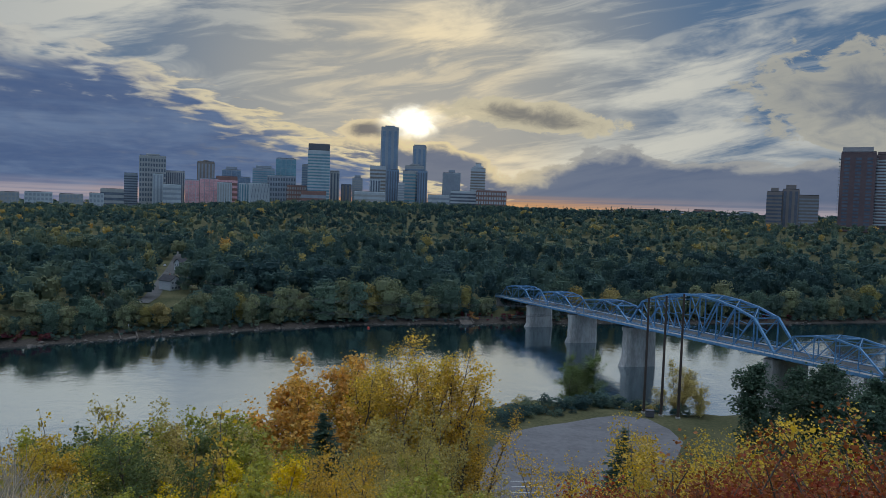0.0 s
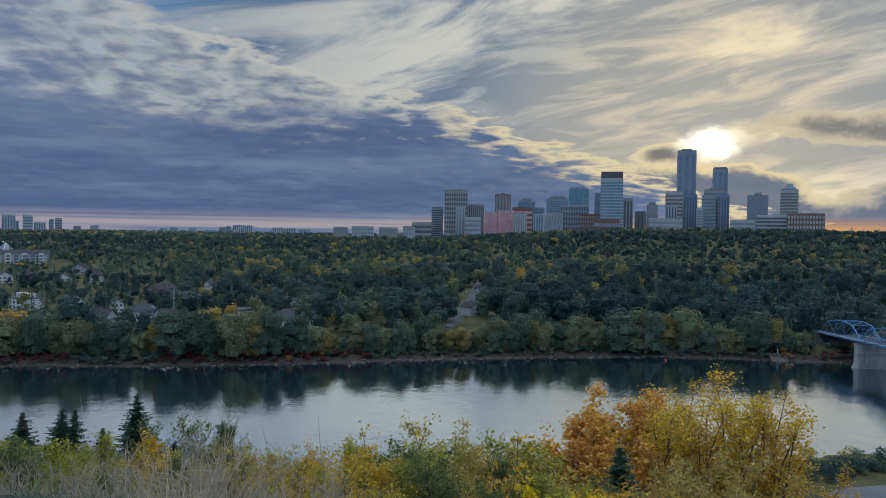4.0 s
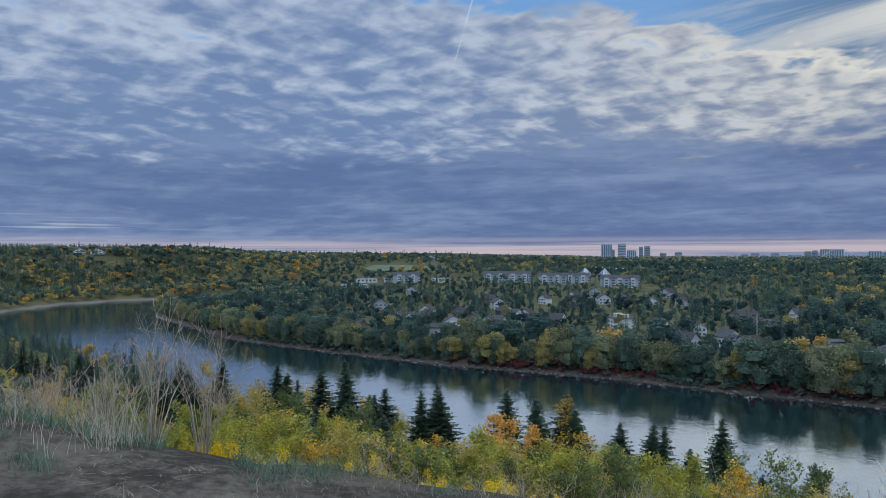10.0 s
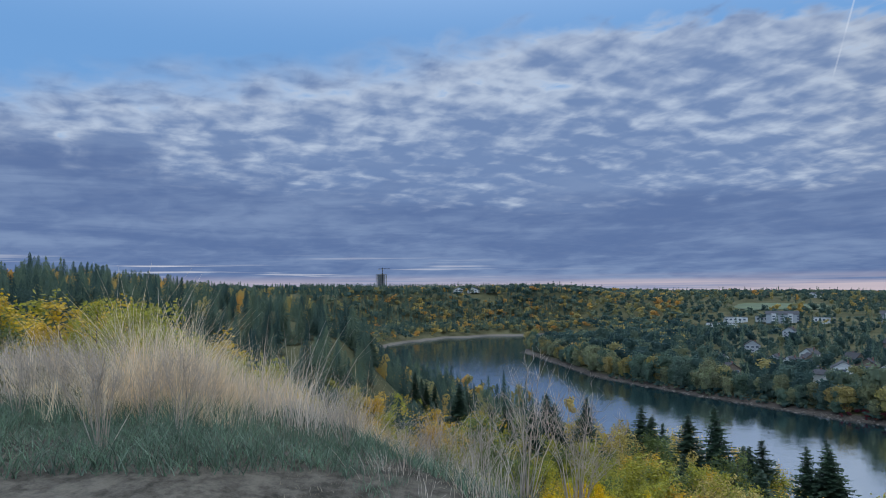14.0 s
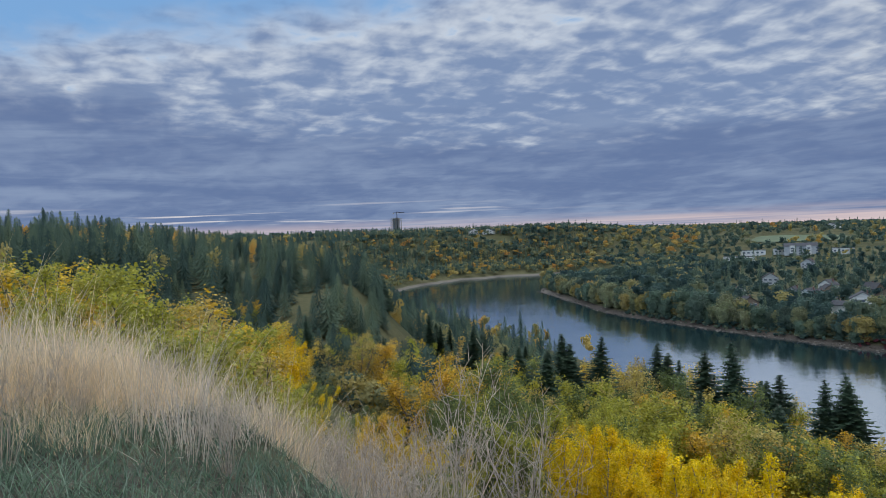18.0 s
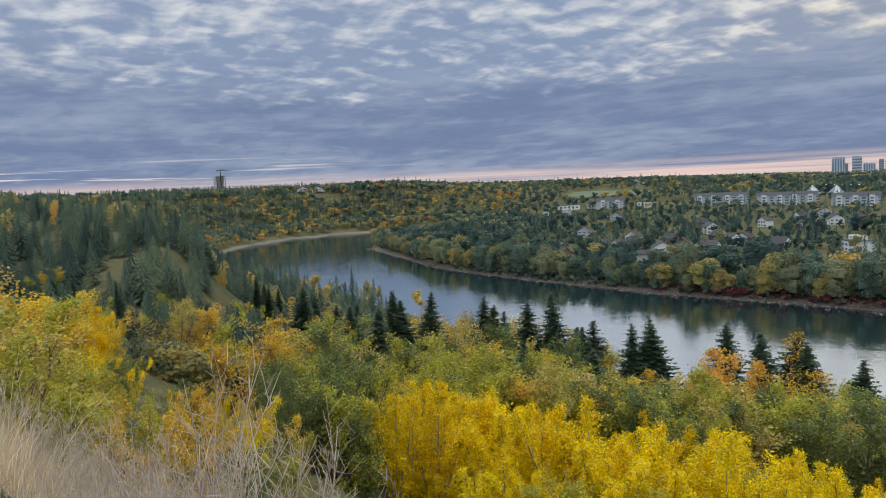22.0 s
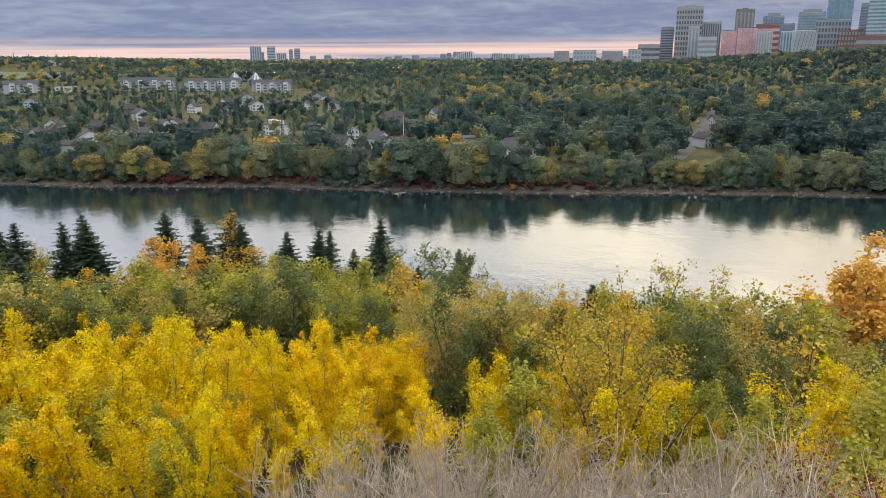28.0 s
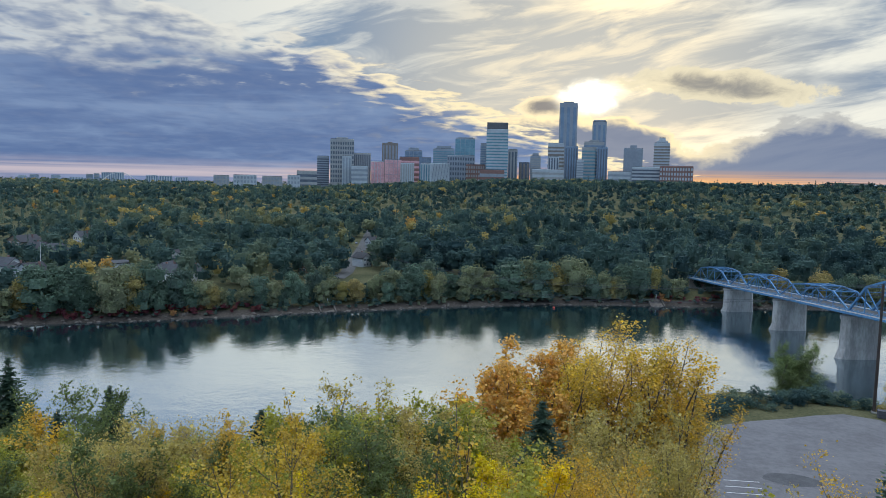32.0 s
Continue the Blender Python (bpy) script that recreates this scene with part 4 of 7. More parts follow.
def kind_of_tree(key, count, make, name, bark, leaves, label, category="tree", group=""):
    """Several forms of one kind of tree, and the height that each was drawn at."""
    forms = []
    for _ in range(count):
        tall, (wood, crown) = make()
        forms.append((tall, wood, crown))
    KINDS[key] = [forms, name, bark, leaves, label, category, group or category + "s on the slope", {}]


def plant(key, x, y, tall, wide=1.0):
    forms, name, bark, leaves, label, category, group, made = KINDS[key]
    n = int(rng.integers(len(forms)))
    s = tall / forms[n][0]
    z = ground_at(x, y) - 0.15
    m = Matrix.LocRotScale((x, y, z), Euler((rng.normal(0, 0.03), rng.normal(0, 0.03), rng.uniform(0, 6.28))), (s * wide, s * wide, s))
    if n not in made:
        made[n] = tree_thing(name, forms[n][1], forms[n][2], bark, leaves, label, category, group)
        made[n].matrix_basis = m
        made[n]["form"] = n
        return made[n]
    src = made[n]
    ob = copy_thing(src, Matrix.Identity(4))
    ob.matrix_basis = m
    return ob


kind_of_tree("spruce", 4, lambda: (16.0, spruce_tree(rng, 16.0, 3.3, 42, 13)), "spruce_tree", M["bark"], M["spruce"], "dark green pointed spruce on the river slope", "tree", "spruces on the slope")
kind_of_tree("pine", 2, lambda: (15.0, leafy_tree(rng, 15.0, 3.0, 44, 120, 0.3, 0.15, bush=0.6)), "pine_tree", M["bark"], M["spruce"], "dark bushy pine beside the bridge approach", "tree", "pines by the bridge")
kind_of_tree("yellow", 5, lambda: (9.0, leafy_tree(rng, 9.0, 1.3, 54, 170, 0.098, 0.06, stems=3, upright=1.9, bush=0.6, core=1)), "aspen_tree", M["pale_bark"], M["aspen_yellow"], "bright yellow autumn aspen on the steep slope", "tree", "yellow aspens on the slope")
kind_of_tree("amber", 3, lambda: (9.0, leafy_tree(rng, 9.0, 1.5, 54, 165, 0.102, 0.06, stems=3, upright=1.7, bush=0.6, core=1)), "aspen_tree", M["pale_bark"], M["amber"], "deep amber-yellow autumn aspen on the steep slope", "tree", "amber aspens on the slope")
kind_of_tree("lime", 4, lambda: (9.0, leafy_tree(rng, 9.0, 2.4, 48, 180, 0.142, 0.06, stems=3, upright=1.1)), "yellow_green_tree", M["bark"], M["aspen_lime"], "yellow-green rounded tree turning in autumn", "tree", "yellow-green trees on the slope")
kind_of_tree("green", 3, lambda: (10.0, leafy_tree(rng, 10.0, 2.7, 48, 180, 0.142, 0.05, stems=3, upright=1.1)), "green_tree", M["bark"], M["aspen_green"], "dense green tree still in full leaf", "tree", "green trees on the slope")
kind_of_tree("olive", 4, lambda: (9.0, leafy_tree(rng, 9.0, 2.3, 46, 140, 0.128, 0.06, stems=4, upright=1.2, core=1)), "olive_tree", M["bark"], M["olive"], "olive-brown thinning autumn tree", "tree", "olive trees on the slope")
kind_of_tree("sparse", 2, lambda: (8.0, leafy_tree(rng, 8.0, 1.7, 26, 16, 0.17, 0.2, stems=3, upright=1.8, core=1)), "sapling", M["bark"], M["gold"], "nearly bare sapling with a few rusty leaves", "tree", "bare saplings on the slope")
kind_of_tree("orange", 2, lambda: (15.0, leafy_tree(rng, 15.0, 2.7, 54, 160, 0.21, 0.08, stems=3, upright=1.4)), "poplar_tree", M["bark"], M["orange"], "orange autumn poplar among dark spruces", "tree", "orange poplars")
kind_of_tree("gold", 4, lambda: (18.0, leafy_tree(rng, 18.0, 2.8, 64, 125, 0.175, 0.1, stems=4, upright=1.7, core=0)), "poplar_tree", M["bark"], M["gold"], "tall golden poplar with gaps in its crown", "tree", "golden poplars by the parking lot")
kind_of_tree("golden", 3, lambda: (9.0, leafy_tree(rng, 9.0, 2.5, 54, 170, 0.138, 0.06, stems=3, upright=1.3)), "golden_tree", M["bark"], M["gold"], "rounded golden autumn tree on the river slope", "tree", "golden trees on the slope")
kind_of_tree("shrub_yellow", 3, lambda: (8.0, leafy_tree(rng, 8.0, 2.4, 60, 160, 0.078, 0.05, stems=5, upright=1.3, core=1)), "shrub", M["bark"], M["gold"], "golden yellow shrub on the hillside", "shrub", "yellow shrubs")
kind_of_tree("shrub_red", 3, lambda: (3.2, leafy_tree(rng, 3.2, 1.3, 56, 75, 0.055, 0.05, stems=7, upright=1.4, core=1)), "shrub", M["bark"], M["red"], "rust-red shrub at the top of the slope", "shrub", "red shrubs")


def plant_all(key, rows, least, most, wide=1.0):
    for x, y, top in rows:
        tall = min(most, max(least, top - ground_at(x, y) + 0.15))
        plant(key, x, y, tall, wide * rng.uniform(0.85, 1.15))


plant_all("spruce", SPRUCES_A + SPRUCES_B + SPRUCES_C, 6, 33, 1.65)
plant_all("pine", PINES + [(68, 120, 30), (64, 108, 31), (76, 128, 31), (50, 118, 24.5), (48, 108, 26), (72, 142, 28), (80, 118, 33), (54, 98, 30)], 7, 21, 1.25)
plant_all("lime", LIME, 4, 20)
plant_all("green", GREEN, 4, 20)
plant_all("green", [(28.5, 201, 14.5), (35.5, 203, 15.5), (31, 199, 13)], 4, 20, 1.5)
plant_all("olive", [(55, 190, 16), (59, 184, 15), (50, 188, 12)], 4, 18, 1.5)
plant_all("olive", OLIVE, 4, 18)
plant_all("sparse", SPARSE, 4, 15, 0.8)
plant_all("orange", ORANGE, 6, 22)
plant_all("orange", GOLD[:2] + [(-18.2, 90.5, 33.5)], 5, 27, 1.15)
plant_all("gold", GOLD[2:12] + [(-15.6, 94.5, 34.2), (-4.2, 98.5, 36), (-0.4, 97.5, 34.5), (-12.4, 95.5, 35)], 5, 27, 1.2)
plant_all("lime", [(x * 1.1, y * 1.1, top - 1.5) for x, y, top in GOLD[12:]], 3, 7)
plant_all("shrub_yellow", SHRUBS_YELLOW, 2.5, 11, 1.0)
plant_all("shrub_red", [(x, y, top - 0.35) for x, y, top in SHRUBS_RED], 0.9, 4.5)


SLOPE_EYE = (-4.7, 1.8, 56.05)
TAKEN = []


def bank(n, bearings, reach, line, sag, mix, least, most, gap, wide=1.0, eye=SLOPE_EYE):
    """Trees between two bearings and two distances from the brow, their tops at or below a line of sight (degrees down, by bearing)."""
    keys, shares = list(mix), np.array(list(mix.values()), float)
    made = 0
    for _ in range(n * 12):
        if made >= n:
            break
        a, r = rng.uniform(*bearings), math.sqrt(rng.uniform(reach[0] ** 2, reach[1] ** 2))
        x, y = eye[0] - r * math.sin(radians(a)), eye[1] + r * math.cos(radians(a))
        g = ground_at(x, y)
        top = eye[2] - r * math.tan(radians(np.interp(a, *line) + rng.uniform(0.1, sag)))
        tall = top - g
        if tall < least or to_line(np.array([(x, y)]), NEAR_SHORE)[0] < 12 or math.hypot((x - 24) / 32, (y - 148) / 34) < 1.2:
            continue
        if min((math.hypot(x - u, y - v) for u, v in TAKEN), default=99) < gap:
            continue
        key = str(rng.choice(keys, p=shares / shares.sum()))
        plant(key, x, y, min(tall, most * rng.uniform(0.8, 1.05)), wide * rng.uniform(0.85, 1.2))
        TAKEN.append((x, y))
        made += 1


# the bright bank of aspens, its lower front, and the dense green clump beside it
BANK = ([43, 48, 58, 66, 72, 79, 85, 89], [21.6, 21.0, 19.9, 18.3, 18.0, 16.1, 14.9, 14.8])
bank(26, (43, 56), (40, 54), BANK, 1.8, {"amber": 0.5, "yellow": 0.5}, 5, 14, 1.9, 1.1)
bank(58, (55, 89), (42, 58), BANK, 1.8, {"yellow": 0.88, "amber": 0.06, "lime": 0.06}, 5, 15, 1.9, 1.1)
bank(30, (46, 82), (30, 42), (BANK[0], [v + 4.0 for v in BANK[1]]), 4.0, {"yellow": 0.5, "lime": 0.4, "amber": 0.1}, 3, 9, 2.0, 1.1)
bank(26, (89, 102), (42, 56), ([89, 91, 96, 99, 102], [14.6, 12.9, 12.0, 12.4, 13.0]), 2.2, {"green": 0.9, "lime": 0.1}, 5, 13, 2.6, 1.0)
# golden trees further round, and yellow-green bushes behind the grassy shoulder
bank(56, (102, 119), (46, 78), ([102, 106, 109, 113, 117, 119], [13.0, 9.8, 8.4, 5.6, 3.2, 3.0]), 3.2, {"golden": 0.55, "amber": 0.18, "lime": 0.27}, 4.5, 12, 2.2, 1.1)
bank(16, (103, 118), (34, 54), ([103, 118], [16.0, 12.5]), 3.0, {"golden": 0.4, "yellow": 0.3, "lime": 0.3}, 2.5, 7, 2.4, 1.0)
bank(80, (97, 118), (17, 56), ([97, 103, 108, 112, 118], [16.2, 13.6, 10.6, 9.2, 8.4]), 2.6, {"golden": 0.36, "yellow": 0.24, "lime": 0.32, "green": 0.08}, 1.8, 9, 1.7, 1.05, (-4.0, 1.6, 56.08))
bank(70, (97, 114), (70, 150), ([97, 103, 108, 114], [8.6, 7.2, 5.4, 3.9]), 4.0, {"spruce": 0.56, "lime": 0.22, "golden": 0.22}, 4, 14, 3.0, 1.1)
bank(64, (109, 142), (14, 34), ([108, 111, 114, 118, 121, 123, 127, 142], [9.2, 7.4, 5.2, 2.8, 1.2, 0.6, 0.3, 0.2]), 2.0, {"lime": 0.5, "olive": 0.34, "golden": 0.06, "green": 0.1}, 2.0, 6.5, 1.6, 1.2, (-3.5, 1.5, 56.1))
# the middle of the slope, down towards the spruces
MIDDLE = ([42, 48, 54, 58, 65, 71, 80, 88, 91, 98, 100, 106], [15.2, 14.8, 13.8, 14.5, 13.2, 11.6, 11.4, 11.0, 10.8, 9.0, 8.6, 6.8])
bank(100, (56, 101), (96, 140), (MIDDLE[0], [v - 1.0 for v in MIDDLE[1]]), 1.6, {"lime": 0.36, "golden": 0.3, "olive": 0.2, "green": 0.14}, 5, 16, 2.9, 1.1)
bank(280, (42, 106), (60, 118), MIDDLE, 4.4, {"lime": 0.42, "green": 0.24, "olive": 0.16, "golden": 0.12, "spruce": 0.06}, 5, 13, 2.5, 1.15)
bank(22, (60, 104), (98, 132), (MIDDLE[0], [v - 2.4 for v in MIDDLE[1]]), 1.8, {"spruce": 1.0}, 8, 20, 3.0, 1.6)
# thinning olive trees, and yellow ones below them
bank(64, (12, 43), (44, 64), ([12, 15, 21, 25, 31, 36, 41, 43], [16.4, 17.6, 16.4, 17.0, 18.0, 17.4, 18.0, 18.6]), 3.0, {"olive": 0.36, "lime": 0.3, "golden": 0.1, "green": 0.16, "sparse": 0.08}, 5, 14, 2.3, 1.0)
bank(46, (3, 45), (30, 46), ([3, 8, 12, 20, 30, 38, 45], [22.0, 19.6, 21.0, 22.6, 22.6, 22.2, 22.6]), 4.5, {"yellow": 0.3, "amber": 0.4, "lime": 0.3}, 3.5, 11, 2.3, 1.1)
bank(26, (-3, 14), (14, 44), ([-3, 14], [23.5, 24.0]), 4.0, {"shrub_red": 0.08, "olive": 0.42, "sparse": 0.2, "lime": 0.3}, 1.6, 7, 2.2, 1.0)
# the brush that ends in red shrubs
RED = ([-36, -30, -25, -20, -12, -3], [11.6, 12.9, 15.6, 17.4, 20.2, 23.0])
bank(44, (-40, -16), (8, 26), RED, 2.6, {"shrub_red": 0.74, "olive": 0.12, "amber": 0.14}, 1.0, 4.2, 1.2, 1.0, (-0.1, 0.1, 55.98))
bank(34, (-22, -3), (11, 34), RED, 3.0, {"shrub_red": 0.3, "olive": 0.34, "shrub_yellow": 0.2, "sparse": 0.16}, 1.4, 6.0, 1.6, 1.0, (-0.1, 0.1, 55.98))
bank(40, (-3, 24), (18, 60), ([-3, 2, 12, 24], [22.5, 18.8, 18.4, 18.2]), 4.0, {"olive": 0.42, "sparse": 0.2, "lime": 0.2, "green": 0.18}, 2.5, 9, 2.3, 1.0, (-0.1, 0.1, 55.98))


def brush():
    """Low brush that covers the slope between the trees."""
    forms = [broad_crown(rng, 6, 52, 0.08, 0, 1.2, 0.14) for _ in range(6)]

    def cover(name, n, az, r, least, most, cap, label, shore, base, category):
        p = spots(n, az, r, 0.9)
        p = p[~inside(p, RIVER)]
        p = p[to_line(p, FAR_SHORE) > to_line(p, NEAR_SHORE)]
        reach, a, d, g = np.hypot(p[:, 0] + 4, p[:, 1]), np.degrees(np.arctan2(-p[:, 0], p[:, 1])), to_line(p, NEAR_SHORE), height(p)
        tall = np.minimum(rng.uniform(least, most, len(p)), 55.4 - np.interp(a, *cap) * reach - g)
        ok = (tall > least * 0.5) & (d > shore) & (np.hypot((p[:, 0] - 24) / 30, (p[:, 1] - 148) / 34) > 1.0)
        p, tall, a = p[ok], tall[ok], a[ok]
        tint = np.clip(np.where(a < 20, base - 0.1, base) + 0.16 * wobble(p, 14.0) + rng.normal(0, 0.12, len(p)), 0, 0.85)
        plant_many(name, forms, with_height(p) + (0, 0, 0.2), tall, rng.uniform(0.9, 1.4, len(p)), tint, M["woods"], label, category)

    cover("hillside_brush", 650, (-34, 98), (58, 120), 1.5, 4.0, ([-30, -20, -16, -3, 2, 25, 60, 95, 108, 125, 142], [0.33, 0.4, 0.45, 0.45, 0.35, 0.34, 0.32, 0.28, 0.2, 0.11, 0.08]), "low green and yellow brush covering the slope", 3, 0.42, "brush")
    cover("lower_slope_trees", 1700, (20, 101), (88, 270), 4.0, 9.0, ([20, 35, 60, 80, 95, 105, 115, 122], [0.30, 0.295, 0.27, 0.235, 0.175, 0.11, 0.05, 0.03]), "mixed trees down the slope to the river", 5, 0.55, "trees")
    cover("hillside_undergrowth", 850, (95, 121), (66, 190), 2.0, 5.5, ([95, 103, 108, 114, 121], [0.2, 0.17, 0.14, 0.10, 0.085]), "olive and golden undergrowth below the spruces", 6, 0.54, "brush")
    q = on_land(spots(620, (95, 121), (70, 230), 0.8), False, 8, 300)
    reach, a = np.hypot(q[:, 0] + 4, q[:, 1]), np.degrees(np.arctan2(-q[:, 0], q[:, 1]))
    t = np.minimum(rng.uniform(5, 12, len(q)), 56 - reach * np.interp(a, [95, 103, 108, 114, 121], [0.15, 0.125, 0.098, 0.068, 0.04]) - height(q))
    q, t = q[t > 3], t[t > 3]
    plant_many("hillside_spruces", cones_fine, with_height(q), t, rng.uniform(1.3, 2.1, len(q)), rng.uniform(0, 0.6, len(q)), M["conifers"], "broad dark spruces on the slope above the river", "trees")
    q = on_land(spots(260, (92, 130), (140, 420)), False, 8, 300)
    t = under_sight(q, rng.uniform(4, 9, len(q)))
    q, t = q[t > 3], t[t > 3]
    plant_many("hillside_aspens", forms, with_height(q), t, rng.uniform(0.5, 0.8, len(q)), np.clip(rng.normal(0.72, 0.11, len(q)), 0.4, 0.9), M["woods"], "golden aspens among the spruces of the near slope", "trees")
    # the dark hedge between the parking lot and the river
    line = np.array([(-2, 152), (6, 166), (15, 173), (24, 179), (33, 184), (42, 187), (56, 186)], float)
    q = np.vstack([line[k] + (line[k + 1] - line[k]) * u + rng.normal(0, 2.2, 2) for k in range(len(line) - 1) for u in rng.uniform(0, 1, 22)])
    plant_many("lot_hedge", forms, with_height(q), rng.uniform(1.2, 3.8, len(q)), rng.uniform(1.1, 1.9, len(q)), np.clip(rng.normal(0.24, 0.2, len(q)), 0, 0.7), M["woods"], "dark hedge of bushes between the lot and the river", "hedge")


brush()


# ---- the row of tall trees along the far shore ----
def far_row():
    groups = []
    for n in range(6):
        verts, faces = broad_crown(rng, 16, 150, 0.04, 1, low=0.12)
        wood = joined([tube([(0, 0, 0), (0.01, 0, 0.3), (0, 0.01, 0.62)], [0.018, 0.013, 0.005], 6)] + [tube([(0, 0, 0.2 + 0.05 * k), (math.cos(k * 2.4) * 0.1, math.sin(k * 2.4) * 0.1, 0.42 + 0.05 * k)], [0.008, 0.003], 4) for k in range(5)])
        groups.append((wood, (verts, faces)))
    tones = ["far_green", "far_olive", "far_gold", "far_deep"]
    labels = {"far_green": "full green poplar on the far shore", "far_olive": "olive-green cottonwood on the far shore", "far_gold": "golden autumn tree on the far shore", "far_deep": "deep green tree on the far shore"}
    for tone in tones:
        KINDS[tone] = [[(1.0, w, c) for w, c in groups], "shore_tree", M["bark"], M[tone], labels[tone], "tree", "trees along the far shore", {}]
    seg = np.hypot(*np.diff(FAR_SHORE, axis=0).T)
    run = np.concatenate([[0], np.cumsum(seg)])
    at = run[2]
    while at < run[-3]:
        p = np.array([np.interp(at, run, FAR_SHORE[:, 0]), np.interp(at, run, FAR_SHORE[:, 1])])
        k = min(len(seg) - 1, int(np.searchsorted(run, at) - 1))
        d = (FAR_SHORE[k + 1] - FAR_SHORE[k]) / seg[k]
        out = np.array([-d[1], d[0]]) * -1
        q = p + out * rng.uniform(4.5, 11)
        if inside(q[None], RIVER)[0]:
            q = p - out * rng.uniform(4.5, 11)
        gap = abs(q[0] - 27) < 13 and 355 < q[1] < 420
        if not gap and not inside(q[None], RIVER)[0]:
            bias = wobble(q[None], 38.0, 5.0)[0]
            tone = tones[int(rng.choice(4, p=[0.33, 0.4, 0.13, 0.14]))] if bias < 0.3 else tones[int(rng.choice([0, 1, 2]))]
            tall = (15.5 + 5.0 * wobble(q[None], 24.0, 9.0)[0]) * rng.uniform(0.6, 1.2)
            plant(tone, q[0], q[1], tall, rng.uniform(0.9, 1.3))
        at += rng.uniform(3.0, 6.5)


# shore leaves muted and lifted, distance haze put into their colours
M["far_green"] = leaf("shore_green_leaves", (0.165, 0.235, 0.16), (0.085, 0.13, 0.095), 0.4)
M["far_olive"] = leaf("shore_olive_leaves", (0.29, 0.31, 0.165), (0.16, 0.175, 0.105), 0.4)
M["far_gold"] = leaf("shore_golden_leaves", (0.43, 0.36, 0.13), (0.27, 0.23, 0.09), 0.4)
M["far_deep"] = leaf("shore_deep_leaves", (0.13, 0.19, 0.145), (0.075, 0.11, 0.085), 0.4)
far_row()
at = rng.uniform(150, 1500, 1500)
run = np.concatenate([[0], np.cumsum(np.hypot(*np.diff(FAR_SHORE, axis=0).T))])
p = np.column_stack([np.interp(at, run, FAR_SHORE[:, 0]), np.interp(at, run, FAR_SHORE[:, 1])])
q = np.column_stack([np.interp(at + 2, run, FAR_SHORE[:, 0]), np.interp(at + 2, run, FAR_SHORE[:, 1])])
p = p + np.column_stack([(q - p)[:, 1], (p - q)[:, 0]]) / np.hypot(*(q - p).T)[:, None] * rng.uniform(1.6, 7.5, (len(p), 1))
p = p[~inside(p, RIVER)]
u = rng.uniform(150, 1500, 1300)  # undergrowth between and behind the shore trees
s = np.column_stack([np.interp(u, run, FAR_SHORE[:, 0]), np.interp(u, run, FAR_SHORE[:, 1])])
q = np.column_stack([np.interp(u + 2, run, FAR_SHORE[:, 0]), np.interp(u + 2, run, FAR_SHORE[:, 1])])
s = s + np.column_stack([(q - s)[:, 1], (s - q)[:, 0]]) / np.hypot(*(q - s).T)[:, None] * rng.uniform(8, 22, (len(s), 1))
s = s[~inside(s, RIVER) & ~open_ground(s) & ~((np.abs(s[:, 0] - 27) < 13) & (s[:, 1] > 355) & (s[:, 1] < 420))]
plant_many("shore_undergrowth", broad_low, with_height(s), rng.uniform(3.0, 6.0, len(s)), rng.uniform(1.1, 1.9, len(s)), np.clip(rng.normal(0.2, 0.1, len(s)), 0, 0.5), M["woods"], "dark green undergrowth between the shore trees", "bushes")
plant_many("shore_bushes", broad_low, with_height(p), rng.uniform(1.6, 4.2, len(p)), rng.uniform(1.0, 1.8, len(p)), np.clip(np.where(wobble(p, 34.0, 6.0) > 0.0, rng.choice([0.3, 1.0, 1.05, 1.05], len(p)), rng.choice([0.15, 0.3, 0.45], len(p))) + rng.normal(0, 0.03, len(p)), 0, 1), M["woods"], "low maroon and green willow scrub along the water", "bushes")


# ---- grass and dry stalks on the brow of the slope ----
def blades(places, tall, lean, width, rng, steps=3, away=None):
    n = len(places)
    a = rng.uniform(0, 6.283, n) if away is None else away + rng.normal(0, 0.5, n)
    way = np.stack([np.cos(a), np.sin(a)], 1) * (lean * tall)[:, None] + np.array([0.05, -0.02]) * tall[:, None]
    b = rng.uniform(0, 6.283, n)
    side = np.stack([np.cos(b), np.sin(b), 0 * b], 1)
    verts = []
    for k in range(steps + 1):
        u = k / steps
        c = places + np.column_stack([way * u**1.8, tall * u * (1 - 0.18 * u * lean)])
        w = (width * (1 - 0.85 * u))[:, None] / 2
        verts += [c - side * w, c + side * w]
    v = np.stack(verts, 1).reshape(-1, 3)
    f = []
    base = np.arange(n)[:, None] * (2 * (steps + 1))
    for k in range(steps):
        f.append(base + np.array([[2 * k, 2 * k + 1, 2 * k + 3, 2 * k + 2]]))
    return v, np.stack(f, 1).reshape(-1, 4)


M["dry_grass"] = material("dry_straw", (0.93, 0.77, 0.54), (0.76, 0.62, 0.43), 1.4, 0.8, translucent=0.5, spec=0.2, blade=0.6)
M["grey_stalk"] = material("grey_dead_stalks", (0.72, 0.62, 0.51), (0.52, 0.44, 0.36), 1.4, 0.85, translucent=0.3, spec=0.2, blade=0.6)
M["green_grass"] = material("short_green_grass", (0.20, 0.28, 0.19), (0.11, 0.165, 0.115), 1.6, 0.8, translucent=0.25, spec=0.2, blade=0.8)

EYES = np.array([eye[:2] for _, eye, *_ in PATH])


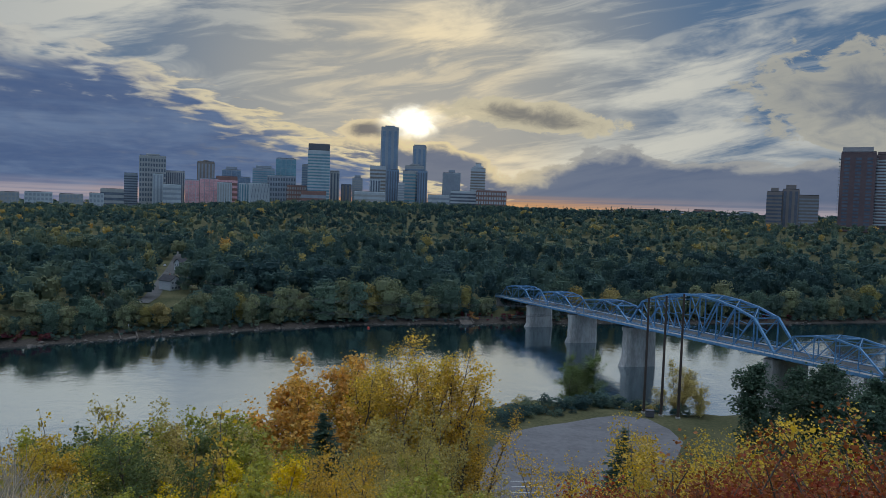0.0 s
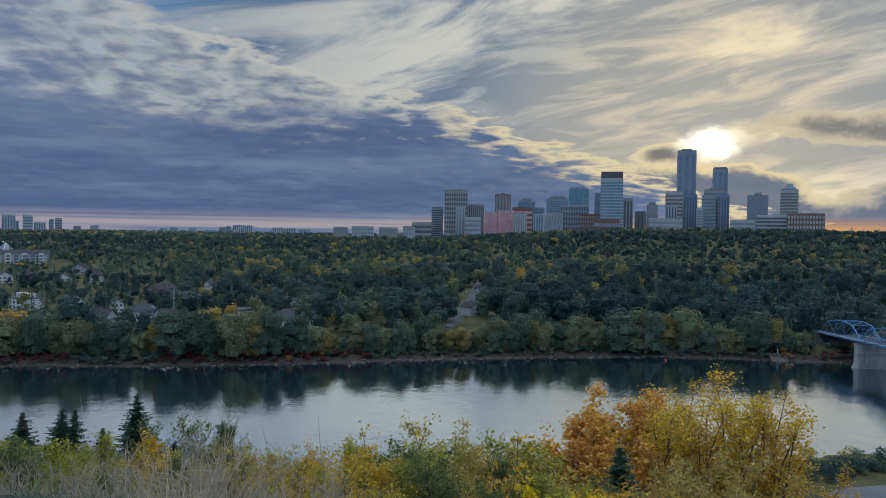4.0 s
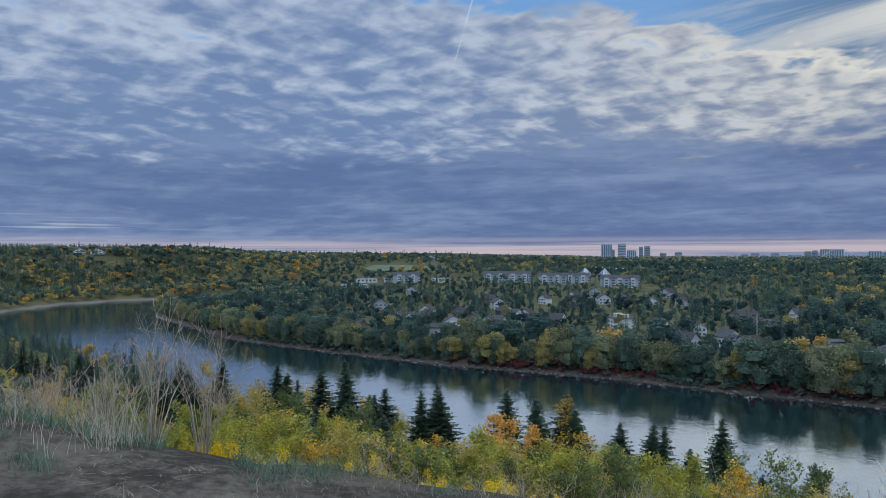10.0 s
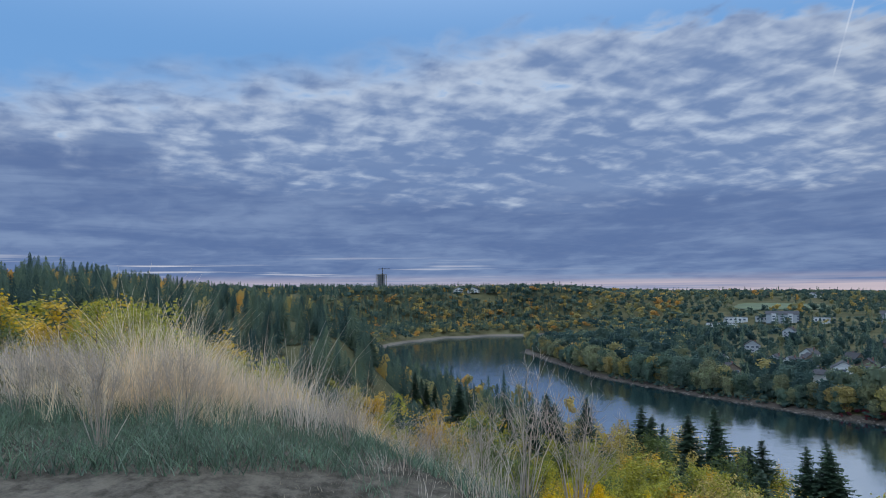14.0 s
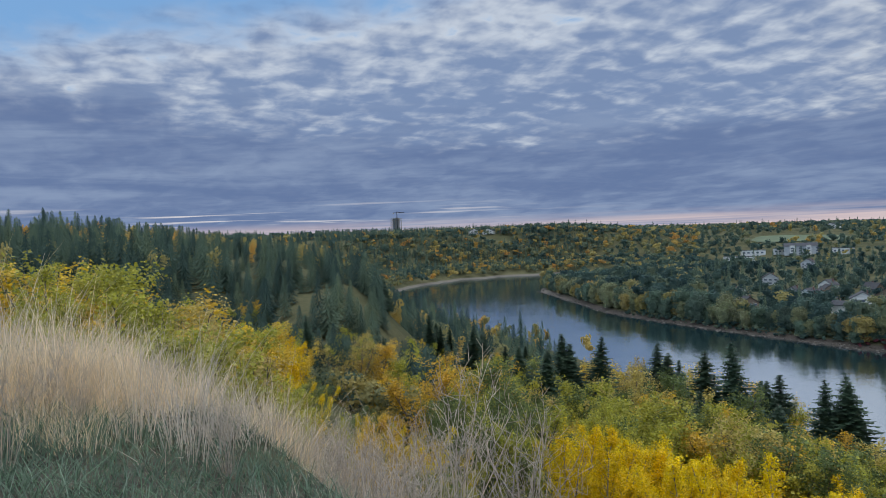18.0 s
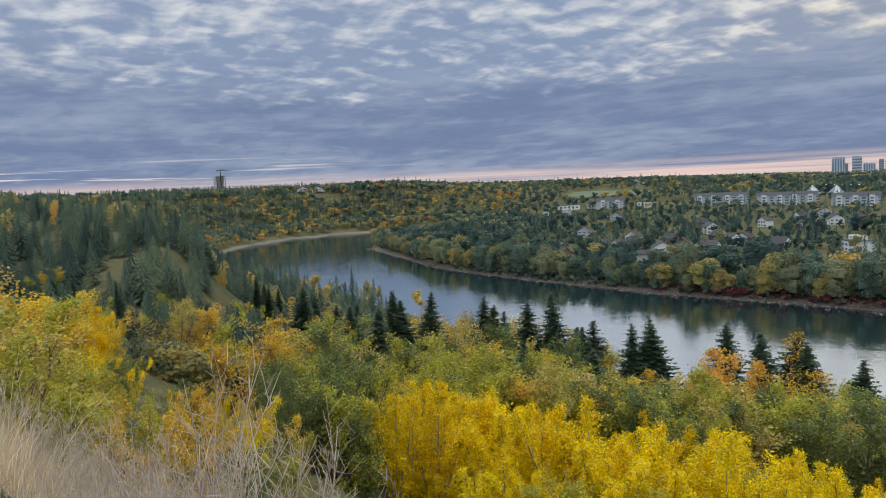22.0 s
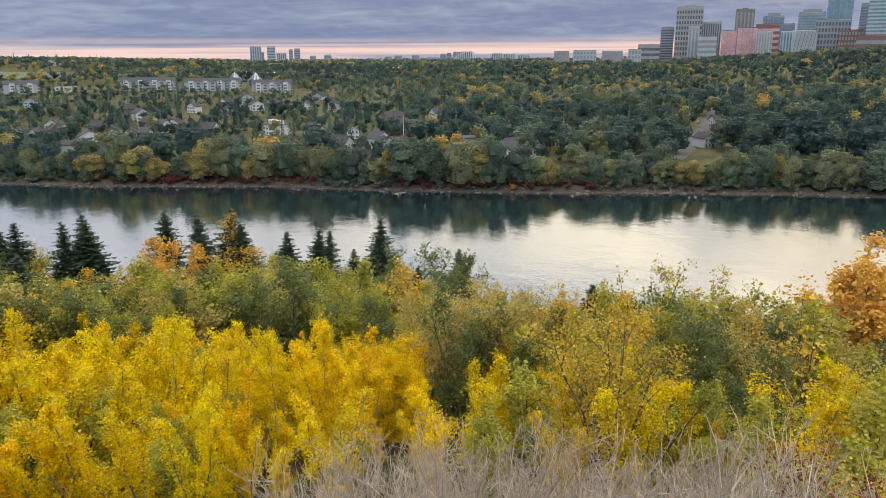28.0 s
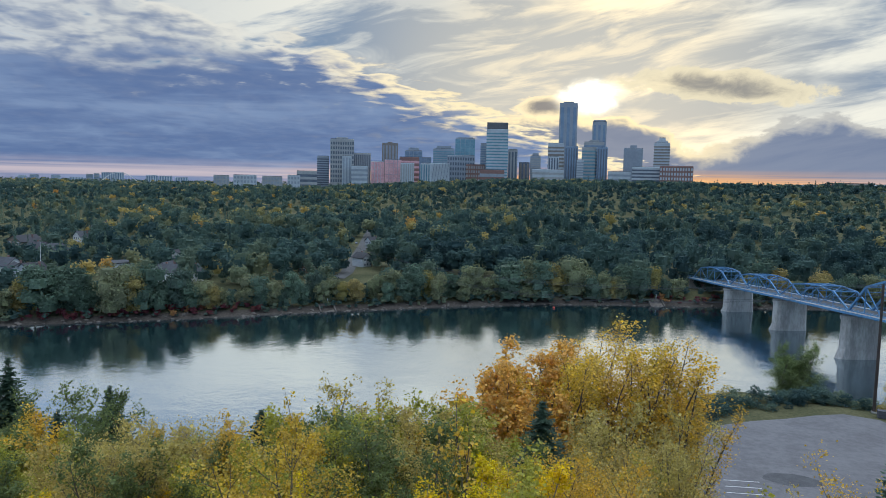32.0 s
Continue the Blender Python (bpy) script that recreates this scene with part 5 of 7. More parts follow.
def past_edge(p):
    """How far beyond the lip of the brow."""
    out = np.hypot(p[:, 0] + 0.7, p[:, 1] - 0.7)
    turn = np.degrees(np.arctan2(-p[:, 0] - 0.7, p[:, 1] - 0.7))
    return out - np.interp(turn, [-180, -90, -30, 0, 30, 45, 60, 75, 90, 98, 105, 115, 125, 180], [30, 9, 3.0, 2.5, 3.1, 3.9, 5.1, 5.9, 6.3, 7.6, 9.2, 12, 20, 30]), turn, out


def shoulder_inner(turn):
    return np.interp(turn, [88, 92, 99, 104, 115, 125, 150], [6.0, 6.2, 6.9, 7.3, 8.0, 8.7, 9.5])


def stand(n, box, least, most, thin, seed):
    """Places and heights of tall dry grass: a shoulder that ends the trodden ground, and tufts along the lip."""
    p = np.column_stack([rng.uniform(*box[0], n), rng.uniform(*box[1], n)])
    over, turn, out = past_edge(p)
    gap = np.min(np.hypot(p[:, None, 0] - EYES[None, :, 0], p[:, None, 1] - EYES[None, :, 1]), 1)
    seen = np.degrees(np.arctan2(-p[:, 0] - 3.5, p[:, 1] - 1.5))
    far = np.hypot(p[:, 0] + 3.5, p[:, 1] - 1.5)
    shoulder = (turn > 88) & (turn < 155) & (out > shoulder_inner(turn) + wobble(p, 0.7, seed) * 0.5) & (over < 2.5)
    lip = (turn > 30) & (turn <= 88) & (over > -0.1) & (over < 5.5) & (wobble(p, 1.1, 3.0) > np.where((turn > 73) & (turn < 88), 0.7, np.where(turn > 60, -0.1, -0.4)))
    patchy = wobble(p, 1.3, seed) + wobble(p, 0.45, seed + 2) * 0.8 > thin
    tall = rng.uniform(least, most, n) * (0.8 + 0.45 * wobble(p, 1.1, seed))
    ground = height(p)
    cap = 56.1 - far * np.tan(np.radians(np.interp(seen, [60, 92, 96, 102, 108, 112, 116, 119, 125, 129, 140, 160], [22, 16, 12.5, 15.5, 12.8, 10.0, 7.4, 5.6, 4.4, 3.4, 2.0, 1.0]))) - ground
    tall = np.where(shoulder, np.minimum(tall, cap * np.where(rng.uniform(0, 1, n) < 0.12, rng.uniform(1.05, 1.5, n), rng.uniform(0.6, 1.1, n))), np.minimum(tall, np.interp(over, [-0.1, 0.4, 1.6, 4], [0.4, 0.8, 1.3, 1.9]) * rng.uniform(0.6, 1.15, n)))
    early = np.hypot(p[:, 0] + 0.8, p[:, 1] - 1.05)
    early_az = np.degrees(np.arctan2(-p[:, 0] - 0.8, p[:, 1] - 1.05))
    late = np.hypot(p[:, 0] + 4.75, p[:, 1] - 2.1)
    late_az = np.degrees(np.arctan2(-p[:, 0] - 4.75, p[:, 1] - 2.1))
    line = np.interp(early_az, [22, 31, 38, 44, 51, 56, 61, 65, 70, 90], [20.5, 18.8, 17.4, 16.2, 15.6, 14.6, 14.8, 13.6, 14.4, 14.0])
    steep = np.interp(late_az, [4, 16, 27, 46, 60, 70, 82], [27.0, 27.8, 29.6, 30.2, 32.5, 35.0, 28.0])
    low = np.minimum(55.78 - early * np.tan(np.radians(line)), 56.08 - late * np.tan(np.radians(steep))) - ground
    tall = np.where(lip, np.minimum(tall, low * np.where((rng.uniform(0, 1, n) < 0.1) & (turn > 45), 1.4, rng.uniform(0.6, 1.05, n))), tall)
    tall = tall * np.clip(0.82 + 0.85 * wobble(p, 0.5, seed + 9), 0.25, 1.45)
    ok = (shoulder | lip) & patchy & (tall > 0.16) & (gap > np.where(lip, 1.5, 1.9)) & (rng.uniform(0, 1, n) < np.interp(out, [5, 10, 25], [1, 0.9, 0.5]))
    return np.column_stack([p[ok], ground[ok] - 0.03]), tall[ok]


def straw():
    areas = (((-30, -6), (-22, 2.5)), ((-12, 3), (-1, 11)), ((-11, -6.2), (-3, 1.8)))
    for name, mat, label, category, counts, least, most, thin, wide, seed in (
        ("dry_grass", "dry_grass", "tall dry straw-coloured grass on the brow", "grass", (10500, 6500, 2600), 0.5, 1.5, 0.05, (0.005, 0.011), 0.0),
        ("dead_stalks", "grey_stalk", "grey dead weed stalks among the grass", "stalks", (4200, 4200, 700), 0.4, 1.6, 0.15, (0.005, 0.011), 4.0),
    ):
        got = [stand(n, box, least, most, thin, seed) for n, box in zip(counts, areas)]
        p, tall = np.vstack([q for q, _ in got]), np.concatenate([t for _, t in got])
        per = 14
        a, d = rng.uniform(0, 6.283, len(p) * per), np.abs(rng.normal(0, 0.13, len(p) * per))
        tall = np.repeat(tall, per) * rng.uniform(0.3, 1.1, len(p) * per)
        p = np.repeat(p, per, 0) + np.column_stack([np.cos(a) * d, np.sin(a) * d, 0 * a])
        v, f = blades(p, tall, rng.uniform(0.02, 0.5, len(p)) ** 1.2 + d * 2.0, rng.uniform(*wide, len(p)) * np.interp(np.hypot(p[:, 0] + 4.5, p[:, 1] - 1.5), [1.5, 3, 6, 16], [0.28, 0.5, 0.9, 1.8]), rng, 3, a)
        tagged(new(name, sheet(name, v, f, M[mat])), label, category, kind="stuff")
    p = np.column_stack([rng.uniform(-16, 1, 260000), rng.uniform(-10, 5, 260000)])
    over, turn, out = past_edge(p)
    inner = np.interp(turn, [88, 94, 100, 107, 125, 150], [6.4, 6.3, 6.15, 6.0, 6.1, 6.4])
    ok = (turn > 86) & (turn < 155) & (out > inner + wobble(p, 0.9, 2.0) * 0.4 + wobble(p, 0.3, 1.0) * 0.2) & (over < 0.8) & (out < shoulder_inner(turn) + 0.8) & (wobble(p, 0.5, 5.0) > -0.8)
    p = p[ok]
    tall = rng.uniform(0.06, 0.24, len(p)) * (1 + 0.5 * wobble(p, 0.5, 4.0))
    v, f = blades(np.column_stack([p, height(p) - 0.01]), tall, rng.uniform(0.4, 1.4, len(p)), rng.uniform(0.006, 0.012, len(p)), rng, 2)
    tagged(new("short_grass", sheet("short_grass", v, f, M["green_grass"])), "short blue-green grass edging the dirt", "grass", kind="stuff")
    # grass on the open slope below the brow
    a, r = np.radians(rng.uniform(72, 108, 60000)), np.sqrt(rng.uniform(3.5**2, 46**2, 60000))
    p = np.column_stack([-4.7 - np.sin(a) * r, 1.8 + np.cos(a) * r])
    over = past_edge(p)[0]
    p = p[(over > 0.6) & (wobble(p, 1.8, 6.0) + wobble(p, 0.6, 2.0) * 0.6 > -0.3)]
    r = np.hypot(p[:, 0] + 4.7, p[:, 1] - 1.8)
    v, f = blades(np.repeat(np.column_stack([p, height(p) - 0.01]), 3, 0) + np.column_stack([rng.normal(0, 0.12, (len(p) * 3, 2)), np.zeros(len(p) * 3)]), rng.uniform(0.12, 0.5, len(p) * 3), rng.uniform(0.2, 0.9, len(p) * 3), np.repeat(np.interp(r, [5, 45], [0.01, 0.035]), 3), rng, 2)
    tagged(new("slope_grass", sheet("slope_grass", v, f, M["slope_grass"])), "rough olive-green grass on the open slope", "grass", kind="stuff")
    p = np.column_stack([rng.uniform(-10, 6, 110000), rng.uniform(-5, 6, 110000)])
    over, turn, out = past_edge(p)
    p = p[(over < 0.3) & (wobble(p, 0.8, 7.0) + wobble(p, 0.25, 3.0) * 0.5 > 0.0)]
    for name, mat, label, pick in (("trodden_grass", "slope_grass", "trodden olive grass on bare earth", wobble(p, 1.1, 4.0) > 0.1), ("dry_turf", "dry_turf", "flattened pale dry grass on bare earth", wobble(p, 1.1, 4.0) <= 0.1)):
        q = p[pick]
        v, f = blades(np.column_stack([q, height(q) - 0.005]), rng.uniform(0.015, 0.06, len(q)) * (1 + 0.6 * wobble(q, 0.6, 1.0)), rng.uniform(0.4, 1.2, len(q)), rng.uniform(0.003, 0.0065, len(q)), rng, 2)
        tagged(new(name, sheet(name, v, f, M[mat])), label, "grass", kind="stuff")


def litter():
    """Loose straws lying on the trodden ground, and tufts of grass along its edge."""
    p = np.column_stack([rng.uniform(-10, 5, 26000), rng.uniform(-4, 6, 26000)])
    over = past_edge(p)[0]
    p = p[(over < 0.4) & (wobble(p, 0.9, 5.0) + 0.7 * wobble(p, 0.3, 2.0) > 0.1)]
    a, long, wide = rng.uniform(0, 6.283, len(p)), rng.uniform(0.03, 0.10, len(p)), rng.uniform(0.002, 0.005, len(p))
    way, side = np.column_stack([np.cos(a), np.sin(a)]), np.column_stack([-np.sin(a), np.cos(a)])
    ends = [p + way * (u * long)[:, None] + side * (v * wide)[:, None] for u, v in ((-0.5, -0.5), (0.5, -0.5), (0.5, 0.5), (-0.5, 0.5))]
    lift = rng.uniform(0.006, 0.035, len(p))
    v = np.stack([np.column_stack([q, height(q) + lift * k]) for q, k in zip(ends, (1, 0.6, 0.6, 1))], 1).reshape(-1, 3)
    tagged(new("loose_straw", sheet("loose_straw", v, np.arange(len(v)).reshape(-1, 4), M["dry_turf"])), "loose pale straws lying on bare earth", "straw", kind="stuff")
    p = np.column_stack([rng.uniform(-10, 5, 9000), rng.uniform(-4, 6, 9000)])
    over, turn, _ = past_edge(p)
    p = p[(over < 0.5) & (over > -1.5 + 0.9 * wobble(p, 0.9, 8.0)) & (wobble(p, 0.55, 3.0) + 0.5 * wobble(p, 0.2, 1.0) > 0.3) & (turn > 0)]
    per = 22
    q = np.repeat(p, per, 0) + rng.normal(0, 0.05, (len(p) * per, 2))
    tall = np.repeat(rng.uniform(0.05, 0.17, len(p)), per) * rng.uniform(0.5, 1.1, len(q))
    v, f = blades(np.column_stack([q, height(q) - 0.01]), tall, rng.uniform(0.3, 1.3, len(q)), rng.uniform(0.004, 0.008, len(q)), rng, 2)
    tagged(new("grass_tufts", sheet("grass_tufts", v, f, M["green_grass"])), "ragged tufts of green grass on bare earth", "grass", kind="stuff")


M["dry_turf"] = material("flattened_dry_turf", (0.38, 0.335, 0.25), (0.20, 0.18, 0.135), 1.2, 0.9, spec=0.1, blade=0.7)
M["slope_grass"] = material("rough_slope_grass", (0.36, 0.34, 0.20), (0.17, 0.19, 0.10), 1.2, 0.85, translucent=0.2, spec=0.2, blade=0.8)
straw()
litter()


def twig_bush(tall, n, thick=1.0):
    """Many thin stems that fork twice into fine twigs."""
    wood = []
    for _ in range(n):
        a, out = rng.uniform(0, 6.283), rng.uniform(0.05, 0.5) * tall
        tip = np.array([math.cos(a) * out, math.sin(a) * out, tall * rng.uniform(0.55, 1.0)])
        mid = tip * (0.35, 0.35, 0.5) + rng.normal(0, 0.04 * tall, 3)
        wood.append(tube([(0.04 * math.cos(a), 0.04 * math.sin(a), 0), mid, tip], [0.009 * thick, 0.006 * thick, 0.002 * thick], 3))
        for _ in range(9):
            c = mid + (tip - mid) * rng.uniform(0.1, 1.0)
            e = c + rng.normal(0, 0.07 * tall, 3) + (0, 0, 0.09 * tall)
            wood.append(tube([c, e], [0.004 * thick, 0.0018 * thick], 3))
            for _ in range(2):
                u = c + (e - c) * rng.uniform(0.4, 1.0)
                wood.append(tube([u, u + rng.normal(0, 0.035 * tall, 3) + (0, 0, 0.04 * tall)], [0.003 * thick, 0.0015 * thick], 3))
    return joined(wood)


TWIGS = [sheet("dead_shrub", *twig_bush(1.0, 14, 0.55), M["grey_stalk"]) for _ in range(4)] + [sheet("dead_shrub", *twig_bush(1.0, 24, 0.5), M["grey_stalk"]) for _ in range(3)]


def dead_shrub(x, y, tall):
    ob = new("dead_shrub", TWIGS[int(rng.integers(len(TWIGS)))])
    ob.matrix_basis = Matrix.LocRotScale((x, y, ground_at(x, y) - 0.03), Euler((rng.normal(0, 0.08), rng.normal(0, 0.08), rng.uniform(0, 6.28))), (tall, tall, tall))
    return tagged(ob, "leafless grey twiggy shrub on the brow", "shrub", "dead shrubs on the brow")


for n in range(46):  # grey brush on the steep slope just below the brow
    a = rng.uniform(4, 36) if n < 34 else rng.uniform(36, 58)
    r = rng.uniform(4.2, 9.0)
    x, y = -4.75 - r * math.sin(radians(a)), 2.2 + r * math.cos(radians(a))
    tall = 56.08 - r * math.tan(radians(np.interp(a, [4, 16, 27, 46, 60], [25.4, 26.2, 28.2, 28.4, 30.0]) + rng.uniform(0, 2.5))) - ground_at(x, y)
    if tall > 0.5:
        dead_shrub(x, y, min(tall, 2.4))
for n in range(70):  # weeds on the shoulder
    a, r = rng.uniform(97, 138), rng.uniform(4.5, 14)
    x, y = -3.5 - r * math.sin(radians(a)), 1.5 + r * math.cos(radians(a))
    tall = 56.1 - r * math.tan(radians(np.interp(a, [98, 108, 116, 125, 135], [15.5, 13.0, 8.4, 5.8, 4.4]) + rng.uniform(-0.5, 1.5))) - ground_at(x, y)
    if 0.3 < tall < 2.2:
        dead_shrub(x, y, tall)
for x, y, tall in ((-7.3, 1.05, 1.05), (-7.15, 1.4, 0.9), (-7.6, 0.7, 0.8), (-8.3, 3.1, 1.2), (-7.6, 4.2, 1.25), (-8.6, 2.2, 1.0), (-6.6, 5.0, 1.3), (-8.5, 6.0, 2.0), (-5.2, 5.9, 1.3)):
    dead_shrub(x, y, tall)


# ---- building helpers ----
def part(name, bm, mat, parent, label=""):
    me = bpy.data.meshes.new(name)
    bm.to_mesh(me)
    bm.free()
    if mat:
        me.materials.append(mat)
    ob = new(name, me)
    ob.parent = parent
    if label:
        ob["label"] = label
    return ob


def box(bm, cx, cy, cz, sx, sy, sz, bevel=0.0):
    """A box of those full sizes about that centre, with worn edges if wished."""
    made = bmesh.ops.create_cube(bm, size=1.0)["verts"]
    bmesh.ops.scale(bm, vec=(sx, sy, sz), verts=made)
    bmesh.ops.translate(bm, vec=(cx, cy, cz), verts=made)
    if bevel:
        edges = list({e for v in made for e in v.link_edges})
        bmesh.ops.bevel(bm, geom=edges, offset=bevel, segments=1, affect="EDGES", profile=0.5)
    return bm


def box_part(name, parent, mat, cx, cy, cz, sx, sy, sz, bevel=0.0, label=""):
    return part(name, box(bmesh.new(), cx, cy, cz, sx, sy, sz, bevel), mat, parent, label)


def beam_part(name, parent, mat, a, b, w, d=None):
    """A straight steel member from a to b."""
    a, b = Vector(a), Vector(b)
    bm = box(bmesh.new(), 0, 0, 0, w, d or w, (b - a).length)
    q = (b - a).to_track_quat("Z", "Y").to_matrix().to_4x4()
    bmesh.ops.transform(bm, matrix=Matrix.Translation((a + b) / 2) @ q, verts=bm.verts)
    return part(name, bm, mat, parent)


def prism_part(name, parent, mat, outline, x0, x1, label=""):
    """An outline in y and z drawn out along x."""
    bm = bmesh.new()
    ends = [[bm.verts.new((x, y, z)) for y, z in outline] for x in (x0, x1)]
    n = len(outline)
    bm.faces.new(ends[0][::-1])
    bm.faces.new(ends[1])
    for k in range(n):
        bm.faces.new((ends[0][k], ends[0][(k + 1) % n], ends[1][(k + 1) % n], ends[1][k]))
    bmesh.ops.recalc_face_normals(bm, faces=bm.faces)
    return part(name, bm, mat, parent, label)


# ---- the bridge ----
M["asphalt"] = material("worn_asphalt", (0.10, 0.10, 0.10), (0.055, 0.055, 0.055), 0.5, 0.9, bump=0.2)
M["white_paint"] = material("white_paint", (0.75, 0.75, 0.72), (0.55, 0.55, 0.53), 0.8, 0.6)
BRIDGE = [(21.5, 401.0, 10.3), (35.0, 361.0, 12.2), (50.0, 321.0, 14.0), (64.2, 275.0, 16.3), (88.0, 203.0, 20.0), (99.0, 170.0, 21.6)]


def make_bridge():
    ob = tagged(new("truss_bridge"), "blue steel truss road bridge on concrete piers", "bridge")
    for n, (a, b) in enumerate(zip(BRIDGE[:-1], BRIDGE[1:])):
        a, b = Vector(a), Vector(b)
        along = (b - a).normalized()
        side = along.cross(Vector((0, 0, 1))).normalized()
        long = (b - a).length
        big = n == 3
        panels, peak, end = (9, 13.2, 8.6) if big else (5, 6.6, 5.4)
        half = 4.1
        # deck, edge girders and walkway
        bm = box(bmesh.new(), 0, 0, -0.25, 8.4, long, 0.5)
        frame_of = Matrix.Translation((a + b) / 2) @ Matrix((side, along, Vector((0, 0, 1)))).transposed().to_4x4()
        bmesh.ops.transform(bm, matrix=frame_of, verts=bm.verts)
        span = part("span_deck", bm, M["asphalt"], ob, "asphalt bridge deck")
        for s in (-1, 1):
            off = side * (half + 0.3) * s
            beam_part("edge_girder", span, M["steel"], a + off - Vector((0, 0, 0.6)), b + off - Vector((0, 0, 0.6)), 0.5, 1.5)
            out = side * (half + 2.0) * s
            beam_part("walkway", span, M["concrete"], a + out - Vector((0, 0, 0.2)), b + out - Vector((0, 0, 0.2)), 2.4, 0.25)
            beam_part("fascia", span, M["steel"], a + out * 1.0 + side * 1.2 * s - Vector((0, 0, 0.35)), b + out + side * 1.2 * s - Vector((0, 0, 0.35)), 0.15, 0.7)
            for h in (0.45, 0.8, 1.15):
                beam_part("rail", span, M["steel"], a + out + side * 1.15 * s + Vector((0, 0, h)), b + out + side * 1.15 * s + Vector((0, 0, h)), 0.09)
            posts = int(long / 3.2)
            for k in range(posts + 1):
                p = a + (b - a) * (k / posts) + out + side * 1.15 * s
                beam_part("rail_post", span, M["steel"], p, p + Vector((0, 0, 1.2)), 0.1)
        # the two trusses, with a polygonal top chord
        lows, tops = {}, {}
        for s in (-1, 1):
            for k in range(panels + 1):
                u = k / panels
                p = a + (b - a) * u + side * half * s
                lows[s, k] = p
                rise = end + (peak - end) * math.sin(math.pi * (k - 1) / max(1, panels - 2)) ** 0.8 if 0 < k < panels else 0
                tops[s, k] = p + Vector((0, 0, rise))
            w = 0.62 if big else 0.42
            for k in range(panels):
                beam_part("top_chord" if 0 < k < panels - 1 else "end_post", span, M["steel"], tops[s, k], tops[s, k + 1], w)
                beam_part("bottom_chord", span, M["steel"], lows[s, k], lows[s, k + 1], w * 0.8)
                if 0 < k < panels:
                    beam_part("vertical_post", span, M["steel"], lows[s, k], tops[s, k], w * 0.55)
                if 0 < k < panels - 1:
                    x, y = (tops[s, k], lows[s, k + 1]) if k < panels / 2 - 0.5 else (lows[s, k], tops[s, k + 1])
                    beam_part("diagonal", span, M["steel"], x, y, w * 0.5)
                    if big:
                        mid = (tops[s, k] + lows[s, k]) / 2
                        beam_part("sub_tie", span, M["steel"], mid, (x + y) / 2, w * 0.3)
        for k in range(1, panels):
            beam_part("top_strut", span, M["steel"], tops[-1, k], tops[1, k], 0.34)
            beam_part("sway_strut", span, M["steel"], tops[-1, k] - Vector((0, 0, 1.6)), tops[1, k] - Vector((0, 0, 1.6)), 0.22)
            if k < panels - 1:
                beam_part("top_brace", span, M["steel"], tops[-1, k], tops[1, k + 1], 0.2)
                beam_part("top_brace", span, M["steel"], tops[1, k], tops[-1, k + 1], 0.2)
        for k in range(panels + 1):
            p = a + (b - a) * (k / panels) - Vector((0, 0, 0.9))
            beam_part("floor_beam", span, M["steel"], p - side * 6.0, p + side * 6.0, 0.35, 0.8)
    # piers with a flared nose on the upstream side
    for x, y, deck in BRIDGE[1:5]:
        a, b = Vector(BRIDGE[0]), Vector(BRIDGE[-1])
        along = (b - a).normalized()
        turn = math.atan2(along.y, along.x) + math.pi / 2
        base = min(ground_at(x, y), 0) - 0.5
        top = deck - 1.7
        bm = bmesh.new()
        rings = []
        for u in (0.0, 0.10, 0.22, 0.38, 0.7, 0.93, 0.931, 1.0):
            flare = 4.6 * max(0.0, 1 - u / 0.42) ** 1.7
            wide = 2.0 + 0.7 * (1 - u) + (0.28 if u > 0.93 else 0)
            lip = 0.3 if u > 0.93 else 0
            z = base + (top - base) * u
            ring = [(-6.6 - flare - lip, 0), (-5.6 - flare * 0.7 - lip, -wide * 0.8), (-4.4, -wide), (5.6 + 0.6 * (1 - u), -wide), (6.6 + lip + 0.6 * (1 - u), -wide * 0.5), (6.6 + lip + 0.6 * (1 - u), wide * 0.5), (5.6 + 0.6 * (1 - u), wide), (-4.4, wide), (-5.6 - flare * 0.7 - lip, wide * 0.8)]
            rings.append([bm.verts.new((px, py, z)) for px, py in ring])
        for r0, r1 in zip(rings[:-1], rings[1:]):
            for k in range(len(r0)):
                bm.faces.new((r0[k], r0[(k + 1) % len(r0)], r1[(k + 1) % len(r0)], r1[k]))
        bm.faces.new(rings[-1])
        bmesh.ops.recalc_face_normals(bm, faces=bm.faces)
        bmesh.ops.transform(bm, matrix=Matrix.Translation((x, y, 0)) @ Matrix.Rotation(turn, 4, "Z"), verts=bm.verts)
        part("pier", bm, M["concrete"], ob, "tapered concrete pier with a flared nose")
    for (x, y, deck), s in ((BRIDGE[0], 1), (BRIDGE[-1], -1)):
        g = ground_at(x, y)
        box_part("abutment", ob, M["concrete"], x, y, (deck - 1.7 + min(g, deck - 3)) / 2, 12, 5, deck - 1.7 - min(g, deck - 3) + 1)
    return ob


make_bridge()


# ---- towers and blocks of the city ----
def facade(name, wall, dark=None):
    return material(name, wall, dark or tuple(v * 0.8 for v in wall), 0.03, 0.8, bump=0.0)


